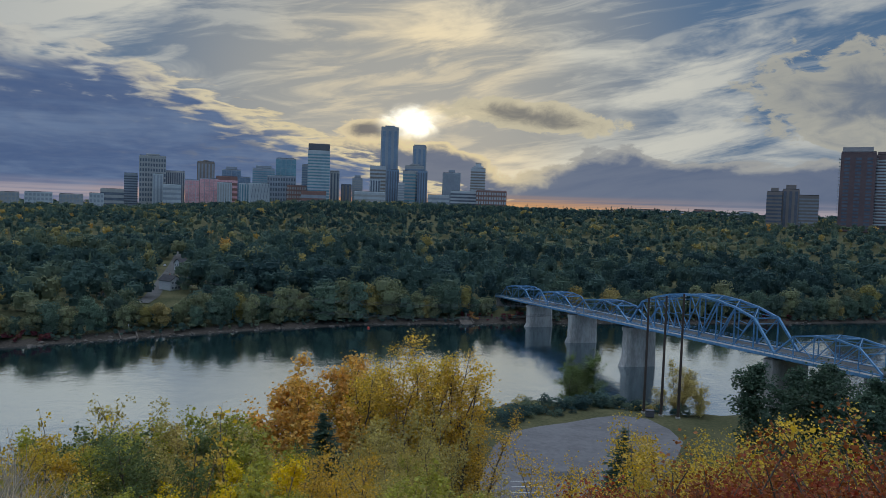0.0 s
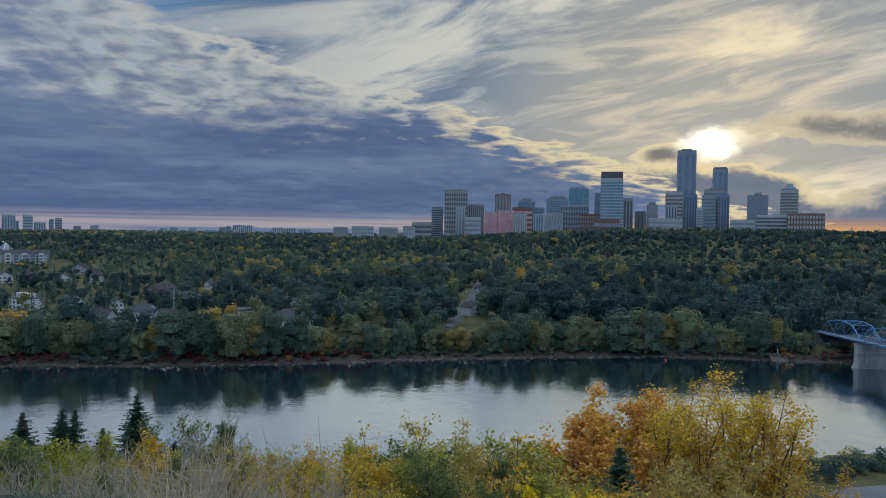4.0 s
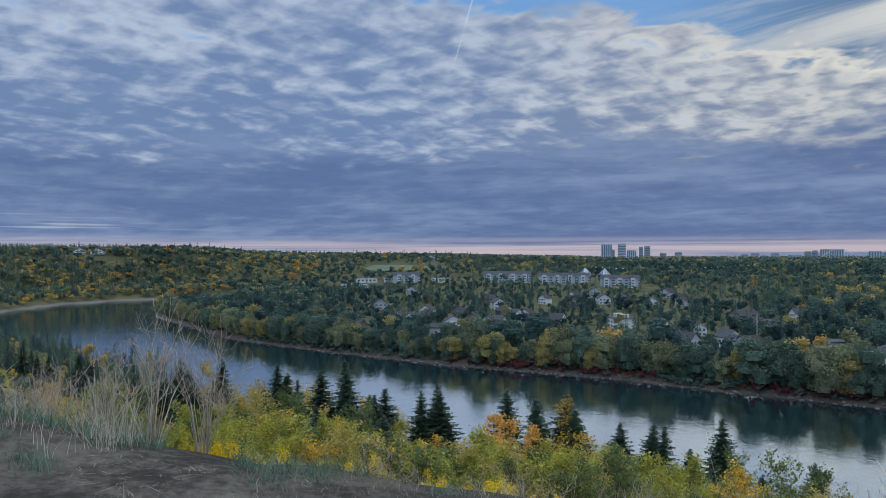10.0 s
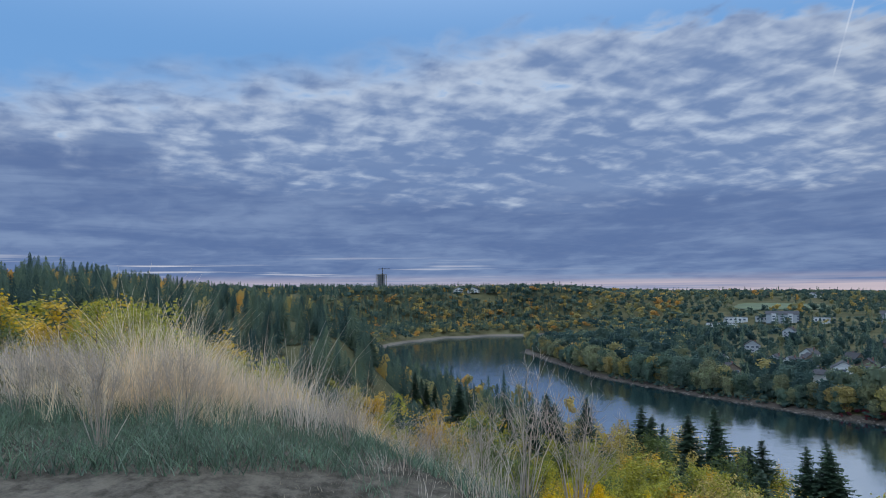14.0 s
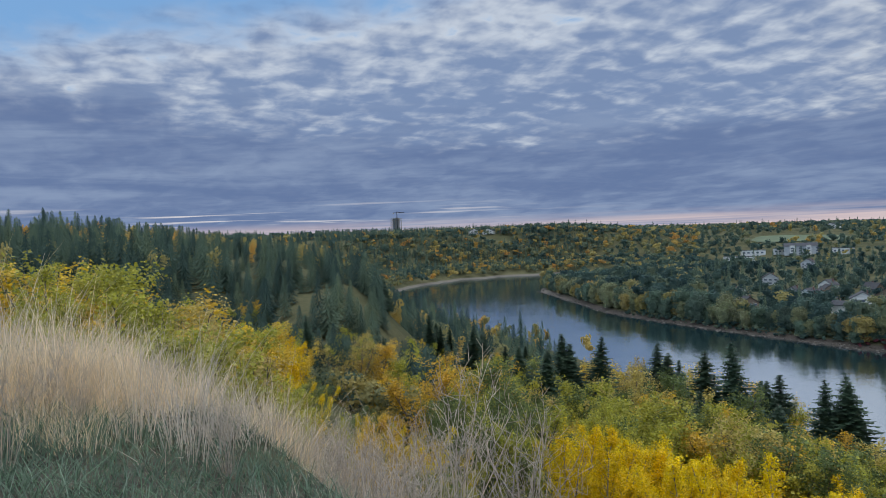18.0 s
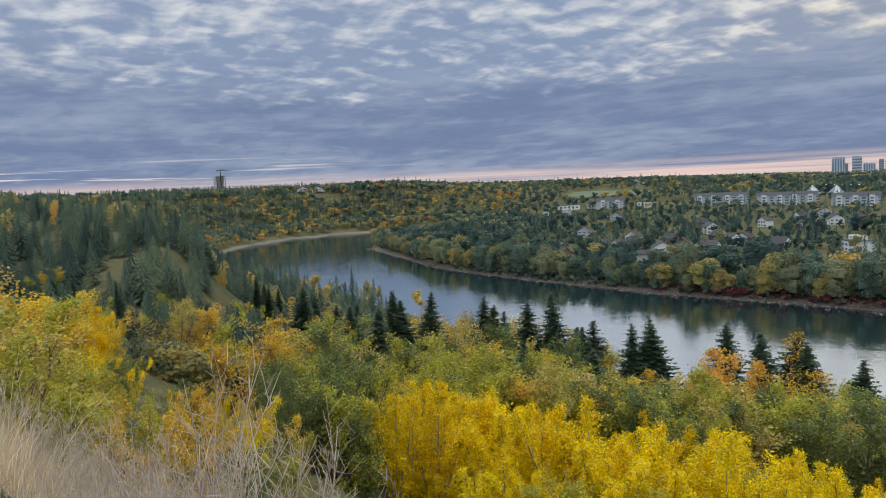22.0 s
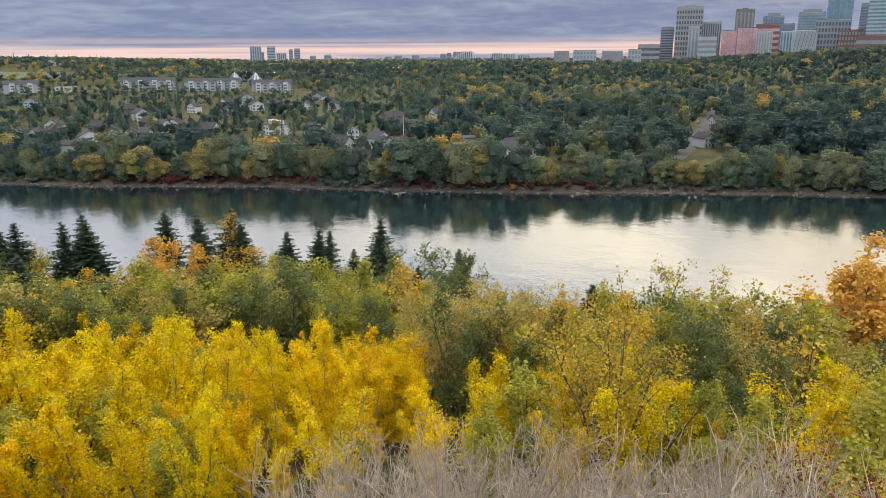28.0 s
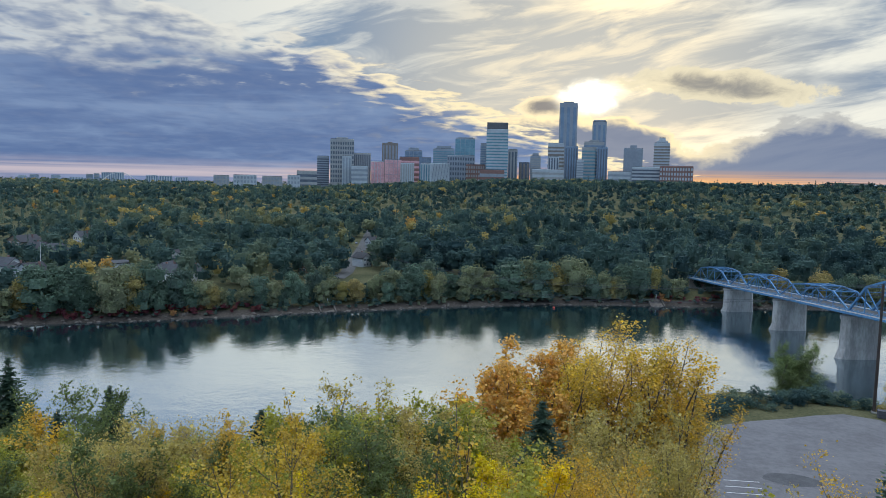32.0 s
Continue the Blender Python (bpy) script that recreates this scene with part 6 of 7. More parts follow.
M["glass_blue"] = material("blue_grey_glass", (0.22, 0.30, 0.40), (0.14, 0.20, 0.28), 0.03, 0.18, 0.0, spec=0.8)
M["glass_teal"] = material("teal_glass", (0.20, 0.36, 0.42), (0.12, 0.24, 0.30), 0.03, 0.18, spec=0.8)
# dark glass lifted and greys turned blue: distance haze put into the colours
M["glass_dark"] = material("dark_window_glass", (0.14, 0.165, 0.21), (0.09, 0.11, 0.145), 0.05, 0.2, spec=0.8)
M["stone_buff"] = facade("buff_stone", (0.37, 0.38, 0.375))
M["stone_grey"] = facade("grey_concrete_facade", (0.31, 0.35, 0.395))
M["stone_white"] = facade("pale_facade", (0.47, 0.52, 0.555))
M["stone_brown"] = facade("brown_facade", (0.25, 0.22, 0.19))
M["brick_red"] = facade("red_brown_brick", (0.26, 0.15, 0.13))
# the reflection of a pink sky, put into the base colour
M["glass_painted_sky"] = material("painted_sky_reflection_glass", (0.80, 0.46, 0.46), (0.55, 0.30, 0.32), 0.04, 0.25, spec=0.8)
M["roof_dark"] = facade("dark_roof", (0.07, 0.07, 0.08))



def tower(az, r, wide, top, style, wall, glass, deep=None, turn=0.0, cap=None, rows=None, label="", name="office_tower", group="downtown towers", crown=None):
    """A building that faces the camera's hill: body, roof house and glazing as parts."""
    x, y = -math.sin(radians(az)) * r, math.cos(radians(az)) * r
    deep = deep or wide * 0.8
    base = ground_at(x, y) - 1
    tall = top - base
    ob = tagged(new(name), label or "grey downtown office tower", "tower" if tall > 45 else "building", group)
    ob.matrix_basis = pose(x, y, base, 0, 0, az + turn)
    box_part("wall", ob, wall, 0, 0, tall / 2, wide, deep, tall, min(1.2, wide * 0.03))
    box_part("roof", ob, M["roof_dark"], 0, 0, tall + 0.4, wide * 0.97, deep * 0.97, 0.8)
    if cap:
        cw, ch = cap
        box_part("roof_house", ob, crown or wall, 0, 0, tall + 0.8 + ch / 2, wide * cw, deep * cw, ch, 0.3)
    faces = [(0, -deep / 2, wide, 0), (-wide / 2, 0, deep, 1), (wide / 2, 0, deep, 1)]
    if style == "bands":
        n = rows or max(3, int(tall / 8))
        for k in range(n):
            z = tall * (0.10 + 0.86 * k / n)
            box_part("window_band", ob, glass, 0, 0, z + tall * 0.2 / n, wide + 0.5, deep + 0.5, tall * 0.42 / n)
    elif style == "fins":
        n = rows or max(4, int(wide / 6))
        for k in range(n):
            u = (k + 0.5) / n - 0.5
            box_part("window_strip", ob, glass, u * wide, -deep / 2, tall * 0.5, wide * 0.5 / n, 0.6, tall * 0.9)
        for s in (-1, 1):
            for k in range(max(3, n * 2 // 3)):
                u = (k + 0.5) / max(3, n * 2 // 3) - 0.5
                box_part("window_strip", ob, glass, s * wide / 2, u * deep, tall * 0.5, 0.6, deep * 0.5 / max(3, n * 2 // 3), tall * 0.9)
    elif style == "grid":
        n, m = rows or max(3, int(tall / 9)), max(3, int(wide / 7))
        for k in range(n):
            for j in range(m):
                box_part("window", ob, glass, ((j + 0.5) / m - 0.5) * wide, -deep / 2, tall * (0.1 + 0.86 * (k + 0.5) / n), wide * 0.6 / m, 0.7, tall * 0.5 / n)
    elif style == "slant":
        for k in range(rows):
            u = ((k + 0.4) / rows - 0.5) * wide * 0.86
            beam_part("dark_stripe", ob, glass, (u - wide * 0.03, -deep / 2, tall * 0.06), (u + wide * 0.11, -deep / 2, tall * 0.97), wide * 0.4 / rows, 0.8)
    elif style == "balconies":
        n, m = rows, 3
        for k in range(n):
            z = tall * (0.06 + 0.9 * k / n)
            for j in range(m):
                u = (j - 1) * wide * 0.32
                box_part("window", ob, glass, u, -deep / 2, z, wide * 0.16, 0.6, tall * 0.55 / n)
            for s in (-1, 1):
                slab = box_part("balcony", ob, M["stone_white"], s * (wide / 2 + 0.9), -deep * 0.25, z, 2.4, deep * 0.4, 0.5)
                box_part("railing", slab, M["stone_grey"], s * (wide / 2 + 2.0), -deep * 0.25, z + 0.8, 0.15, deep * 0.4, 1.1)
        prism_part("mansard_roof", ob, M["roof_slate"], [(-deep / 2, tall), (deep / 2, tall), (deep * 0.3, tall + 7), (-deep * 0.3, tall + 7)], -wide * 0.46, wide * 0.4)
    elif style == "glass":
        n = rows or max(3, int(tall / 14))
        for k in range(n):
            box_part("glass_panel", ob, glass, 0, 0, tall * (0.03 + 0.95 * (k + 0.5) / n), wide + 0.6, deep + 0.6, tall * 0.9 / n)
        for s in (-0.25, 0.0, 0.25):
            box_part("mullion", ob, wall, s * wide, -deep / 2 - 0.5, tall / 2, wide * 0.025, 0.5, tall * 0.99)
    return ob


M["roof_slate"] = facade("slate_crown", (0.13, 0.135, 0.15))
M["plum_brick"] = facade("plum_brown_brick", (0.15, 0.105, 0.11))
M["drab_panel"] = facade("drab_brown_panels", (0.25, 0.22, 0.205))
W, B, G, D = M["stone_white"], M["stone_buff"], M["stone_grey"], M["glass_dark"]
tower(25.38, 2320, 36, 132, "bands", G, D, label="grey mid-rise tower beside larger blocks")
tower(23.93, 2300, 72, 184, "grid", M["stone_buff"], D, cap=(0.5, 5), rows=9, label="broad pale stone tower with rows of small windows")
tower(23.58, 2230, 27, 131, "fins", W, M["stone_grey"], rows=3, label="slim white slab tower")
tower(22.48, 2330, 60, 144, "fins", B, D, label="buff ribbed office block downtown")
tower(20.26, 2350, 50, 178, "fins", M["stone_brown"], G, cap=(0.3, 4), rows=5, label="brown-grey windowless tower with a roof house")
# three blocks whose pink sky reflection is painted into the glass colour
tower(21.2, 2240, 38, 118, "glass", M["stone_white"], M["glass_painted_sky"], rows=6, label="low block with a pink sky reflection painted on its glass")
tower(20.0, 2235, 50, 124, "glass", M["stone_grey"], M["glass_painted_sky"], rows=7, label="stepped block with pink sky reflection painted on the glass")
tower(18.75, 2260, 60, 133, "bands", M["brick_red"], M["glass_painted_sky"], rows=5, label="brick block with painted pink reflection in its window bands")
tower(18.42, 2420, 56, 160, "glass", G, M["glass_blue"], cap=(0.6, 9), label="stepped blue-grey glass tower")
tower(17.4, 2400, 30, 138, "glass", G, M["glass_blue"], label="lower shoulder of blue-grey glass")
tower(18.9, 2180, 40, 113, "fins", W, M["stone_buff"], rows=6, label="pale building with yellow-green panels")
tower(17.4, 2180, 36, 113, "fins", W, M["glass_teal"], rows=5, label="pale building with tall panels")
tower(16.4, 2175, 58, 114, "slant", W, D, rows=6, label="low block with slanting dark and white stripes")
tower(16.07, 2330, 66, 164, "bands", G, M["glass_teal"], cap=(0.7, 8), label="grey-green block with a rounded roof")
tower(14.43, 2380, 62, 200, "glass", G, M["glass_teal"], cap=(0.8, 3), label="teal glass tower with dark bands")
tower(14.74, 2230, 82, 140, "grid", M["stone_grey"], D, rows=5, label="wide stone block with arched top windows")
tower(13.6, 2200, 56, 113, "grid", M["brick_red"], M["stone_buff"], rows=4, label="red-brown brick apartment block")
tower(11.96, 2150, 62, 214, "bands", W, M["glass_teal"], cap=(0.97, 18), rows=16, crown=M["roof_slate"], label="tall white residential tower with a dark crown")
tower(12.95, 2210, 22, 176, "bands", G, M["glass_blue"], label="slim grey tower beside the white one")
tower(10.73, 2240, 28, 160, "fins", B, D, rows=3, cap=(0.9, 3), label="narrow buff tower with ribbed windows")
tower(9.82, 2260, 32, 124, "fins", M["glass_dark"], M["stone_brown"], rows=3, label="dark low tower with brown ribs")
tower(8.97, 2300, 32, 146, "bands", G, M["stone_buff"], cap=(0.6, 8), label="grey stepped tower with a small crown")
tower(7.6, 2280, 32, 144, "fins", W, D, rows=4, label="white ribbed block between taller towers")
tower(7.42, 2380, 50, 190, "bands", W, M["stone_brown"], rows=10, label="pale tower with brown glass")
tower(6.24, 2290, 38, 176, "fins", M["glass_blue"], M["glass_dark"], rows=5, label="dark blue glass tower")
tower(6.56, 2480, 58, 326, "fins", M["stone_grey"], M["glass_blue"], cap=(0.55, 5), rows=3, label="tallest tower of pale and dark glass bands")
tower(4.95, 2260, 40, 172, "bands", B, M["glass_teal"], rows=10, label="buff stepped tower with teal glass bands")
tower(4.56, 2300, 60, 190, "bands", B, M["glass_blue"], rows=12, cap=(0.5, 6), label="buff banded tower with a roof house")
tower(4.21, 2420, 44, 262, "fins", G, M["glass_blue"], cap=(0.85, 4), rows=3, label="tall round-topped glass tower")
tower(3.93, 2240, 30, 172, "fins", M["glass_blue"], M["glass_dark"], rows=4, label="dark glass slab beside a round-topped tower")
tower(5.57, 2240, 20, 134, "bands", W, G, label="narrow pale block between the tall towers")
tower(1.65, 2300, 56, 172, "grid", G, M["stone_grey"], cap=(0.35, 9), rows=8, label="plain grey slab with a roof house")
tower(-0.41, 2320, 46, 190, "bands", W, M["stone_brown"], cap=(0.7, 6), rows=13, label="banded tower with a stepped pyramid top")
tower(-0.41, 2321, 18, 206, "bands", W, G, rows=20, label="pointed crown of the banded tower")
tower(0.6, 2200, 82, 114, "bands", W, D, rows=5, label="long white building with dark window bands")
tower(-1.5, 2150, 88, 116, "grid", M["brick_red"], W, rows=4, label="long brick building with pale windows")
tower(2.63, 2200, 64, 100, "bands", W, G, rows=3, label="low white terraced building")
tower(8.0, 2180, 90, 102, "bands", W, M["stone_buff"], rows=3, label="low pale curved civic building")
tower(12.3, 2120, 70, 97, "bands", M["brick_red"], G, rows=2, label="low red-brown hall below the towers")
tower(22.6, 2200, 48, 102, "bands", W, G, rows=4, label="white low apartment block")
tower(26.6, 2260, 60, 84, "bands", B, D, rows=3, label="low buff buildings at the valley edge")
for az, wide, top in ((29.2, 80, 76), (31.2, 90, 78), (32.9, 60, 76), (27.6, 50, 80)):
    tower(az, 1900, wide * 0.62, top - 12, "grid", M["stone_buff"] if az in (29.2, 32.9) else W, G, rows=3, label="low brick and white apartment row", name="apartment_block", group="valley edge apartments")
# towers near the sun's right
tower(-22.1, 1150, 20, 98, "bands", M["drab_panel"], D, rows=9, cap=(0.5, 5), label="brown stepped apartment block above the valley", name="apartment_tower", group="riverside apartment towers")
tower(-23.15, 1160, 22, 102, "fins", M["drab_panel"], D, rows=3, cap=(0.6, 6), label="tallest part of a brown apartment block", name="apartment_tower", group="riverside apartment towers")
tower(-24.3, 1165, 26, 94, "bands", M["drab_panel"], G, rows=9, label="brown banded apartment wing above the valley", name="apartment_tower", group="riverside apartment towers")
tower(-27.2, 1150, 42, 153, "balconies", M["plum_brick"], D, rows=20, deep=36, label="tall plum-brown apartment tower with a dark mansard roof", name="apartment_tower", group="riverside apartment towers")
tower(-28.75, 1150, 22, 149, "bands", M["plum_brick"], W, rows=22, cap=(0.8, 4), label="pale balcony wing of the plum-brown tower", name="apartment_tower", group="riverside apartment towers")


for az, r, wide, top, wall in ((-10.6, 1500, 44, 66, "stone_white"), (-12.9, 1480, 60, 70, "stone_brown"), (-15.2, 1420, 50, 68, "stone_white"), (-17.4, 1400, 34, 72, "brick_red"), (-18.9, 1350, 46, 66, "stone_buff"), (-20.3, 1340, 22, 70, "stone_white")):
    tower(az, r, wide, top, "bands", M[wall], D, rows=3, label="low flat-roofed buildings along the valley rim", name="rim_building", group="buildings on the valley rim")
# distance haze is put into the pale wall colours of these towers
for az, wide, top in ((55.68, 52, 103), (55.19, 13, 75), (54.56, 38, 104), (53.84, 46, 71), (53.14, 19, 88), (52.69, 28, 92), (51.54, 30, 58), (50.44, 34, 62), (45.88, 34, 52), (45.17, 35, 57), (43.86, 37, 57), (42.6, 57, 48), (41.76, 28, 64), (41.32, 23, 68), (40.65, 46, 73), (39.92, 48, 74), (37.69, 52, 64), (36.77, 57, 62), (35.67, 57, 57)):
    tower(az, 3700, wide, top, "fins" if wide > 40 else "bands", M["stone_white"] if wide > 30 else M["stone_buff"], M["glass_blue"], rows=5, label="grey apartment tower on the horizon, haze in its colour", name="distant_tower", group="towers on the horizon")


# ---- houses across the river ----
M["siding_white"] = material("white_siding", (0.76, 0.76, 0.74), (0.6, 0.6, 0.59), 0.3, 0.7, bump=0.1, stretch=(1, 1, 6))
M["siding_grey"] = material("grey_siding", (0.50, 0.52, 0.54), (0.38, 0.40, 0.42), 0.3, 0.7, bump=0.1, stretch=(1, 1, 6))
M["siding_dark"] = material("dark_siding", (0.10, 0.10, 0.12), (0.06, 0.06, 0.07), 0.3, 0.7, bump=0.1, stretch=(1, 1, 6))
M["siding_brown"] = material("brown_siding", (0.27, 0.20, 0.15), (0.17, 0.13, 0.10), 0.3, 0.75, bump=0.1, stretch=(1, 1, 6))
M["shingles"] = material("grey_shingles", (0.05, 0.05, 0.056), (0.03, 0.03, 0.035), 0.7, 0.9, bump=0.3)
M["shingles_pale"] = material("pale_shingles", (0.07, 0.074, 0.085), (0.045, 0.047, 0.054), 0.7, 0.9, bump=0.3)


def house(kind, x, y, w):
    look_of = {"white": ("siding_white", "shingles_pale", "white gabled house among the trees"), "grey": ("siding_grey", "shingles", "grey house with a pitched roof"), "dark": ("siding_dark", "shingles", "dark timber house with a steep roof"), "brown": ("siding_brown", "shingles", "brown house with a pitched roof"), "modern": ("siding_white", "shingles_pale", "white flat-roofed modern house with roof boxes"), "flat": ("siding_grey", "shingles_pale", "low house with a flat pale roof")}
    wall, roof, label = look_of[kind]
    d, h = max(9.0, w * 0.75), (5.6 if kind not in ("flat", "modern") else 6.6)
    ob = tagged(new("house"), label, "house", "houses across the river")
    ob.matrix_basis = pose(x, y, ground_at(x, y) - 0.2, 0, 0, toward_eye(x, y) + rng.uniform(-70, 70))
    box_part("wall", ob, M[wall], 0, 0, h / 2, w, d, h, 0.05)
    trim = M["siding_white"] if kind == "dark" else M[wall]
    if kind in ("flat", "modern"):
        box_part("roof", ob, M[roof], 0, 0, h + 0.2, w + 0.8, d + 0.8, 0.4, 0.06)
        if kind == "modern":
            for s in (-1, 1):
                box_part("roof_box", ob, M[wall], s * w * 0.3, 0, h + 1.6, w * 0.26, d * 0.4, 2.6, 0.05)
    else:
        rise, run = min(w * 0.34, 3.6), w / 2 + 0.5
        bm = bmesh.new()
        for side in (-1, 1):
            a = [bm.verts.new((0, yy, h + rise + zz)) for yy in (-d / 2 - 0.5, d / 2 + 0.5) for zz in (0, 0.25)]
            b = [bm.verts.new((side * run, yy, h - 0.3 + zz)) for yy in (-d / 2 - 0.5, d / 2 + 0.5) for zz in (0, 0.25)]
            for q in ((a[0], b[0], b[2], a[2]), (a[1], a[3], b[3], b[1]), (a[0], a[1], b[1], b[0]), (a[2], b[2], b[3], a[3]), (b[0], b[1], b[3], b[2])):
                bm.faces.new(q)
        bmesh.ops.recalc_face_normals(bm, faces=bm.faces)
        part("roof", bm, M[roof], ob)
        for yy in (-d / 2 + 0.01, d / 2 - 0.21):
            bm = bmesh.new()
            tri = [[bm.verts.new((xx, yy + t, zz)) for xx, zz in ((-w / 2, h), (w / 2, h), (0, h + rise))] for t in (0, 0.2)]
            bm.faces.new(tri[0])
            bm.faces.new(tri[1][::-1])
            for k in range(3):
                bm.faces.new((tri[0][k], tri[1][k], tri[1][(k + 1) % 3], tri[0][(k + 1) % 3]))
            bmesh.ops.recalc_face_normals(bm, faces=bm.faces)
            part("gable", bm, trim, ob)
        box_part("chimney", ob, M["brick_red"], w * 0.22, d * 0.2, h + rise * 0.9, 0.8, 0.8, 2.2, 0.03)
    for row in (1.6, 4.3):
        for k in range(3):
            win = box_part("window", ob, M["glass_dark"], (k - 1) * w * 0.3, -d / 2 - 0.03, row, w * 0.16, 0.12, 1.3)
            box_part("frame", win, M["siding_white"], (k - 1) * w * 0.3, -d / 2 - 0.02, row, w * 0.16 + 0.3, 0.08, 1.6)
    box_part("door", ob, M["siding_brown"], w * 0.42, -d / 2 - 0.03, 1.05, 0.95, 0.1, 2.1)
    return ob


for row in HOUSES:
    house(*row)


def apartment_row(x, y, long, turn):
    """A long pale block with gabled bays."""
    ob = tagged(new("apartment_row"), "long pale apartment row with gabled bays", "building", "valley apartment rows")
    ob.matrix_basis = pose(x, y, ground_at(x, y) - 0.5, 0, 0, turn)
    box_part("wall", ob, M["siding_grey"], 0, 0, 5.2, long, 13, 10.4, 0.1)
    prism_part("roof", ob, M["shingles_pale"], [(-7.2, 10.4), (7.2, 10.4), (0, 14.2)], -long / 2 - 0.5, long / 2 + 0.5)
    n = max(2, int(long / 14))
    for k in range(n):
        u = ((k + 0.5) / n - 0.5) * long
        box_part("bay", ob, M["siding_white"], u, -7.2, 5.6, 5.0, 1.8, 11.2, 0.05)
        for z in (2.2, 5.2, 8.2):
            box_part("window", ob, M["glass_dark"], u, -8.13, z, 3.0, 0.1, 1.5)
            box_part("window", ob, M["glass_dark"], u + long / n / 2, -6.53, z, 3.4, 0.1, 1.5)
    return ob


for x, y, long, turn in ((-800, 402, 58, 62), (-755, 455, 60, 58), (-706, 500, 44, 52), (-880, 300, 34, 70)):
    apartment_row(x, y, long, turn)
for x, y, w in ((-890, 235, 34), (-930, 262, 28), (-905, 290, 24), (-840, 330, 22)):
    ob = tagged(new("low_hall"), "low white flat-roofed hall below the green hill", "building", "low halls")
    ob.matrix_basis = pose(x, y, ground_at(x, y) - 0.3, 0, 0, toward_eye(x, y))
    box_part("wall", ob, M["siding_white"], 0, 0, 3.4, w, 12, 6.8, 0.05)
    box_part("roof", ob, M["shingles_pale"], 0, 0, 7.0, w + 0.6, 12.6, 0.4, 0.05)
    for k in range(5):
        box_part("window", ob, M["glass_dark"], (k - 2) * w * 0.18, -6.03, 4.0, w * 0.1, 0.1, 1.8)


def glass_pyramid(x, y, w, h):
    ob = tagged(new("glass_pyramid"), "glass conservatory pyramid with bright panes", "greenhouse", "glass pyramids")
    ob.matrix_basis = pose(x, y, ground_at(x, y), 0, 0, toward_eye(x, y) + 32)
    corners = [(-w / 2, -w / 2), (w / 2, -w / 2), (w / 2, w / 2), (-w / 2, w / 2)]
    for k in range(4):
        (ax, ay), (bx, by) = corners[k], corners[(k + 1) % 4]
        bm = bmesh.new()
        a, b, t = (bm.verts.new(v) for v in ((ax, ay, 4), (bx, by, 4), (0, 0, 4 + h)))
        bm.faces.new((a, b, t))
        bmesh.ops.solidify(bm, geom=bm.faces[:], thickness=0.2)
        part("glass_side", bm, M["pyramid_glass"], ob)
        beam_part("rib", ob, M["siding_grey"], (ax, ay, 4), (0, 0, 4 + h), 0.5)
    box_part("base", ob, M["concrete"], 0, 0, 2, w + 1, w + 1, 4, 0.1)


M["pyramid_glass"] = material("bright_panes", (0.7, 0.75, 0.8), (0.4, 0.45, 0.5), 0.2, 0.1, 0.6)
for x, y, w, h in ((-862, 553, 15, 11), (-849, 576, 15, 11)):
    glass_pyramid(x, y, w, h)


def arch_bridge():
    ob = tagged(new("arch_bridge"), "white steel arch bridge far up the valley", "bridge")
    a, b = Vector((-1975, 2262, 6)), Vector((-1872, 2346, 6))
    g = max(ground_at(a.x, a.y), ground_at(b.x, b.y))
    side = (b - a).cross(Vector((0, 0, 1))).normalized() * 7
    for s in (-1, 1):
        line = [a + (b - a) * u + side * s * (0.4 + 0.6 * (1 - 4 * u * (1 - u))) + Vector((0, 0, g - 4 + 38 * 4 * u * (1 - u))) for u in np.linspace(0, 1, 15)]
        for p, q in zip(line[:-1], line[1:]):
            beam_part("arch_rib", ob, M["siding_white"], p, q, 2.2)
        for p in line[2:-2]:
            beam_part("hanger", ob, M["siding_white"], p, (p.x, p.y, g + 4), 0.4)
    beam_part("deck", ob, M["siding_white"], a + Vector((0, 0, g - 2)) - (b - a) * 0.3, b + Vector((0, 0, g - 2)) + (b - a) * 0.3, 12, 1.8)


arch_bridge()


def unfinished_tower():
    """A concrete frame going up on the plateau, with its crane."""
    x, y = -1340.0, -256.0
    g = ground_at(x, y) - 0.5
    ob = tagged(new("unfinished_tower"), "unfinished concrete tower under construction", "tower")
    ob.matrix_basis = pose(x, y, g, 0, 0, toward_eye(x, y) + 12)
    top = 91.5 - g
    for k in range(11):
        box_part("floor_slab", ob, M["concrete"], 0, 0, 1 + (top - 1) * k / 10, 18, 16, 0.6)
        if k < 10:
            for u in (-0.46, -0.15, 0.15, 0.46):
                for v in (-0.44, 0.44):
                    box_part("column", ob, M["concrete"], u * 18, v * 16, 1.3 + (top - 1) * (k + 0.5) / 10, 0.9, 0.9, (top - 1) / 10 - 0.6)
    box_part("core_wall", ob, M["stone_grey"], 0, 0, top / 2, 9, 12, top + 3)
    crane = tagged(new("tower_crane"), "thin lattice tower crane beside the frame", "crane")
    crane.matrix_basis = pose(x, y, g, 0, 0, toward_eye(x, y))
    high = 104 - g
    beam_part("mast", crane, M["shingles"], (2, -9.5, 0), (2, -9.5, high), 1.2)
    beam_part("jib", crane, M["shingles"], (-5, -9.5, high - 2), (16, -9.5, high - 2), 0.9)
    beam_part("tie", crane, M["shingles"], (2, -9.5, high), (12, -9.5, high - 2), 0.3)
    box_part("counterweight", crane, M["concrete"], -4.2, -9.5, high - 3, 2, 1.5, 1.8)
    box_part("cab", crane, M["siding_white"], 3.2, -10.6, high - 3.4, 1.4, 1.4, 1.8)


unfinished_tower()
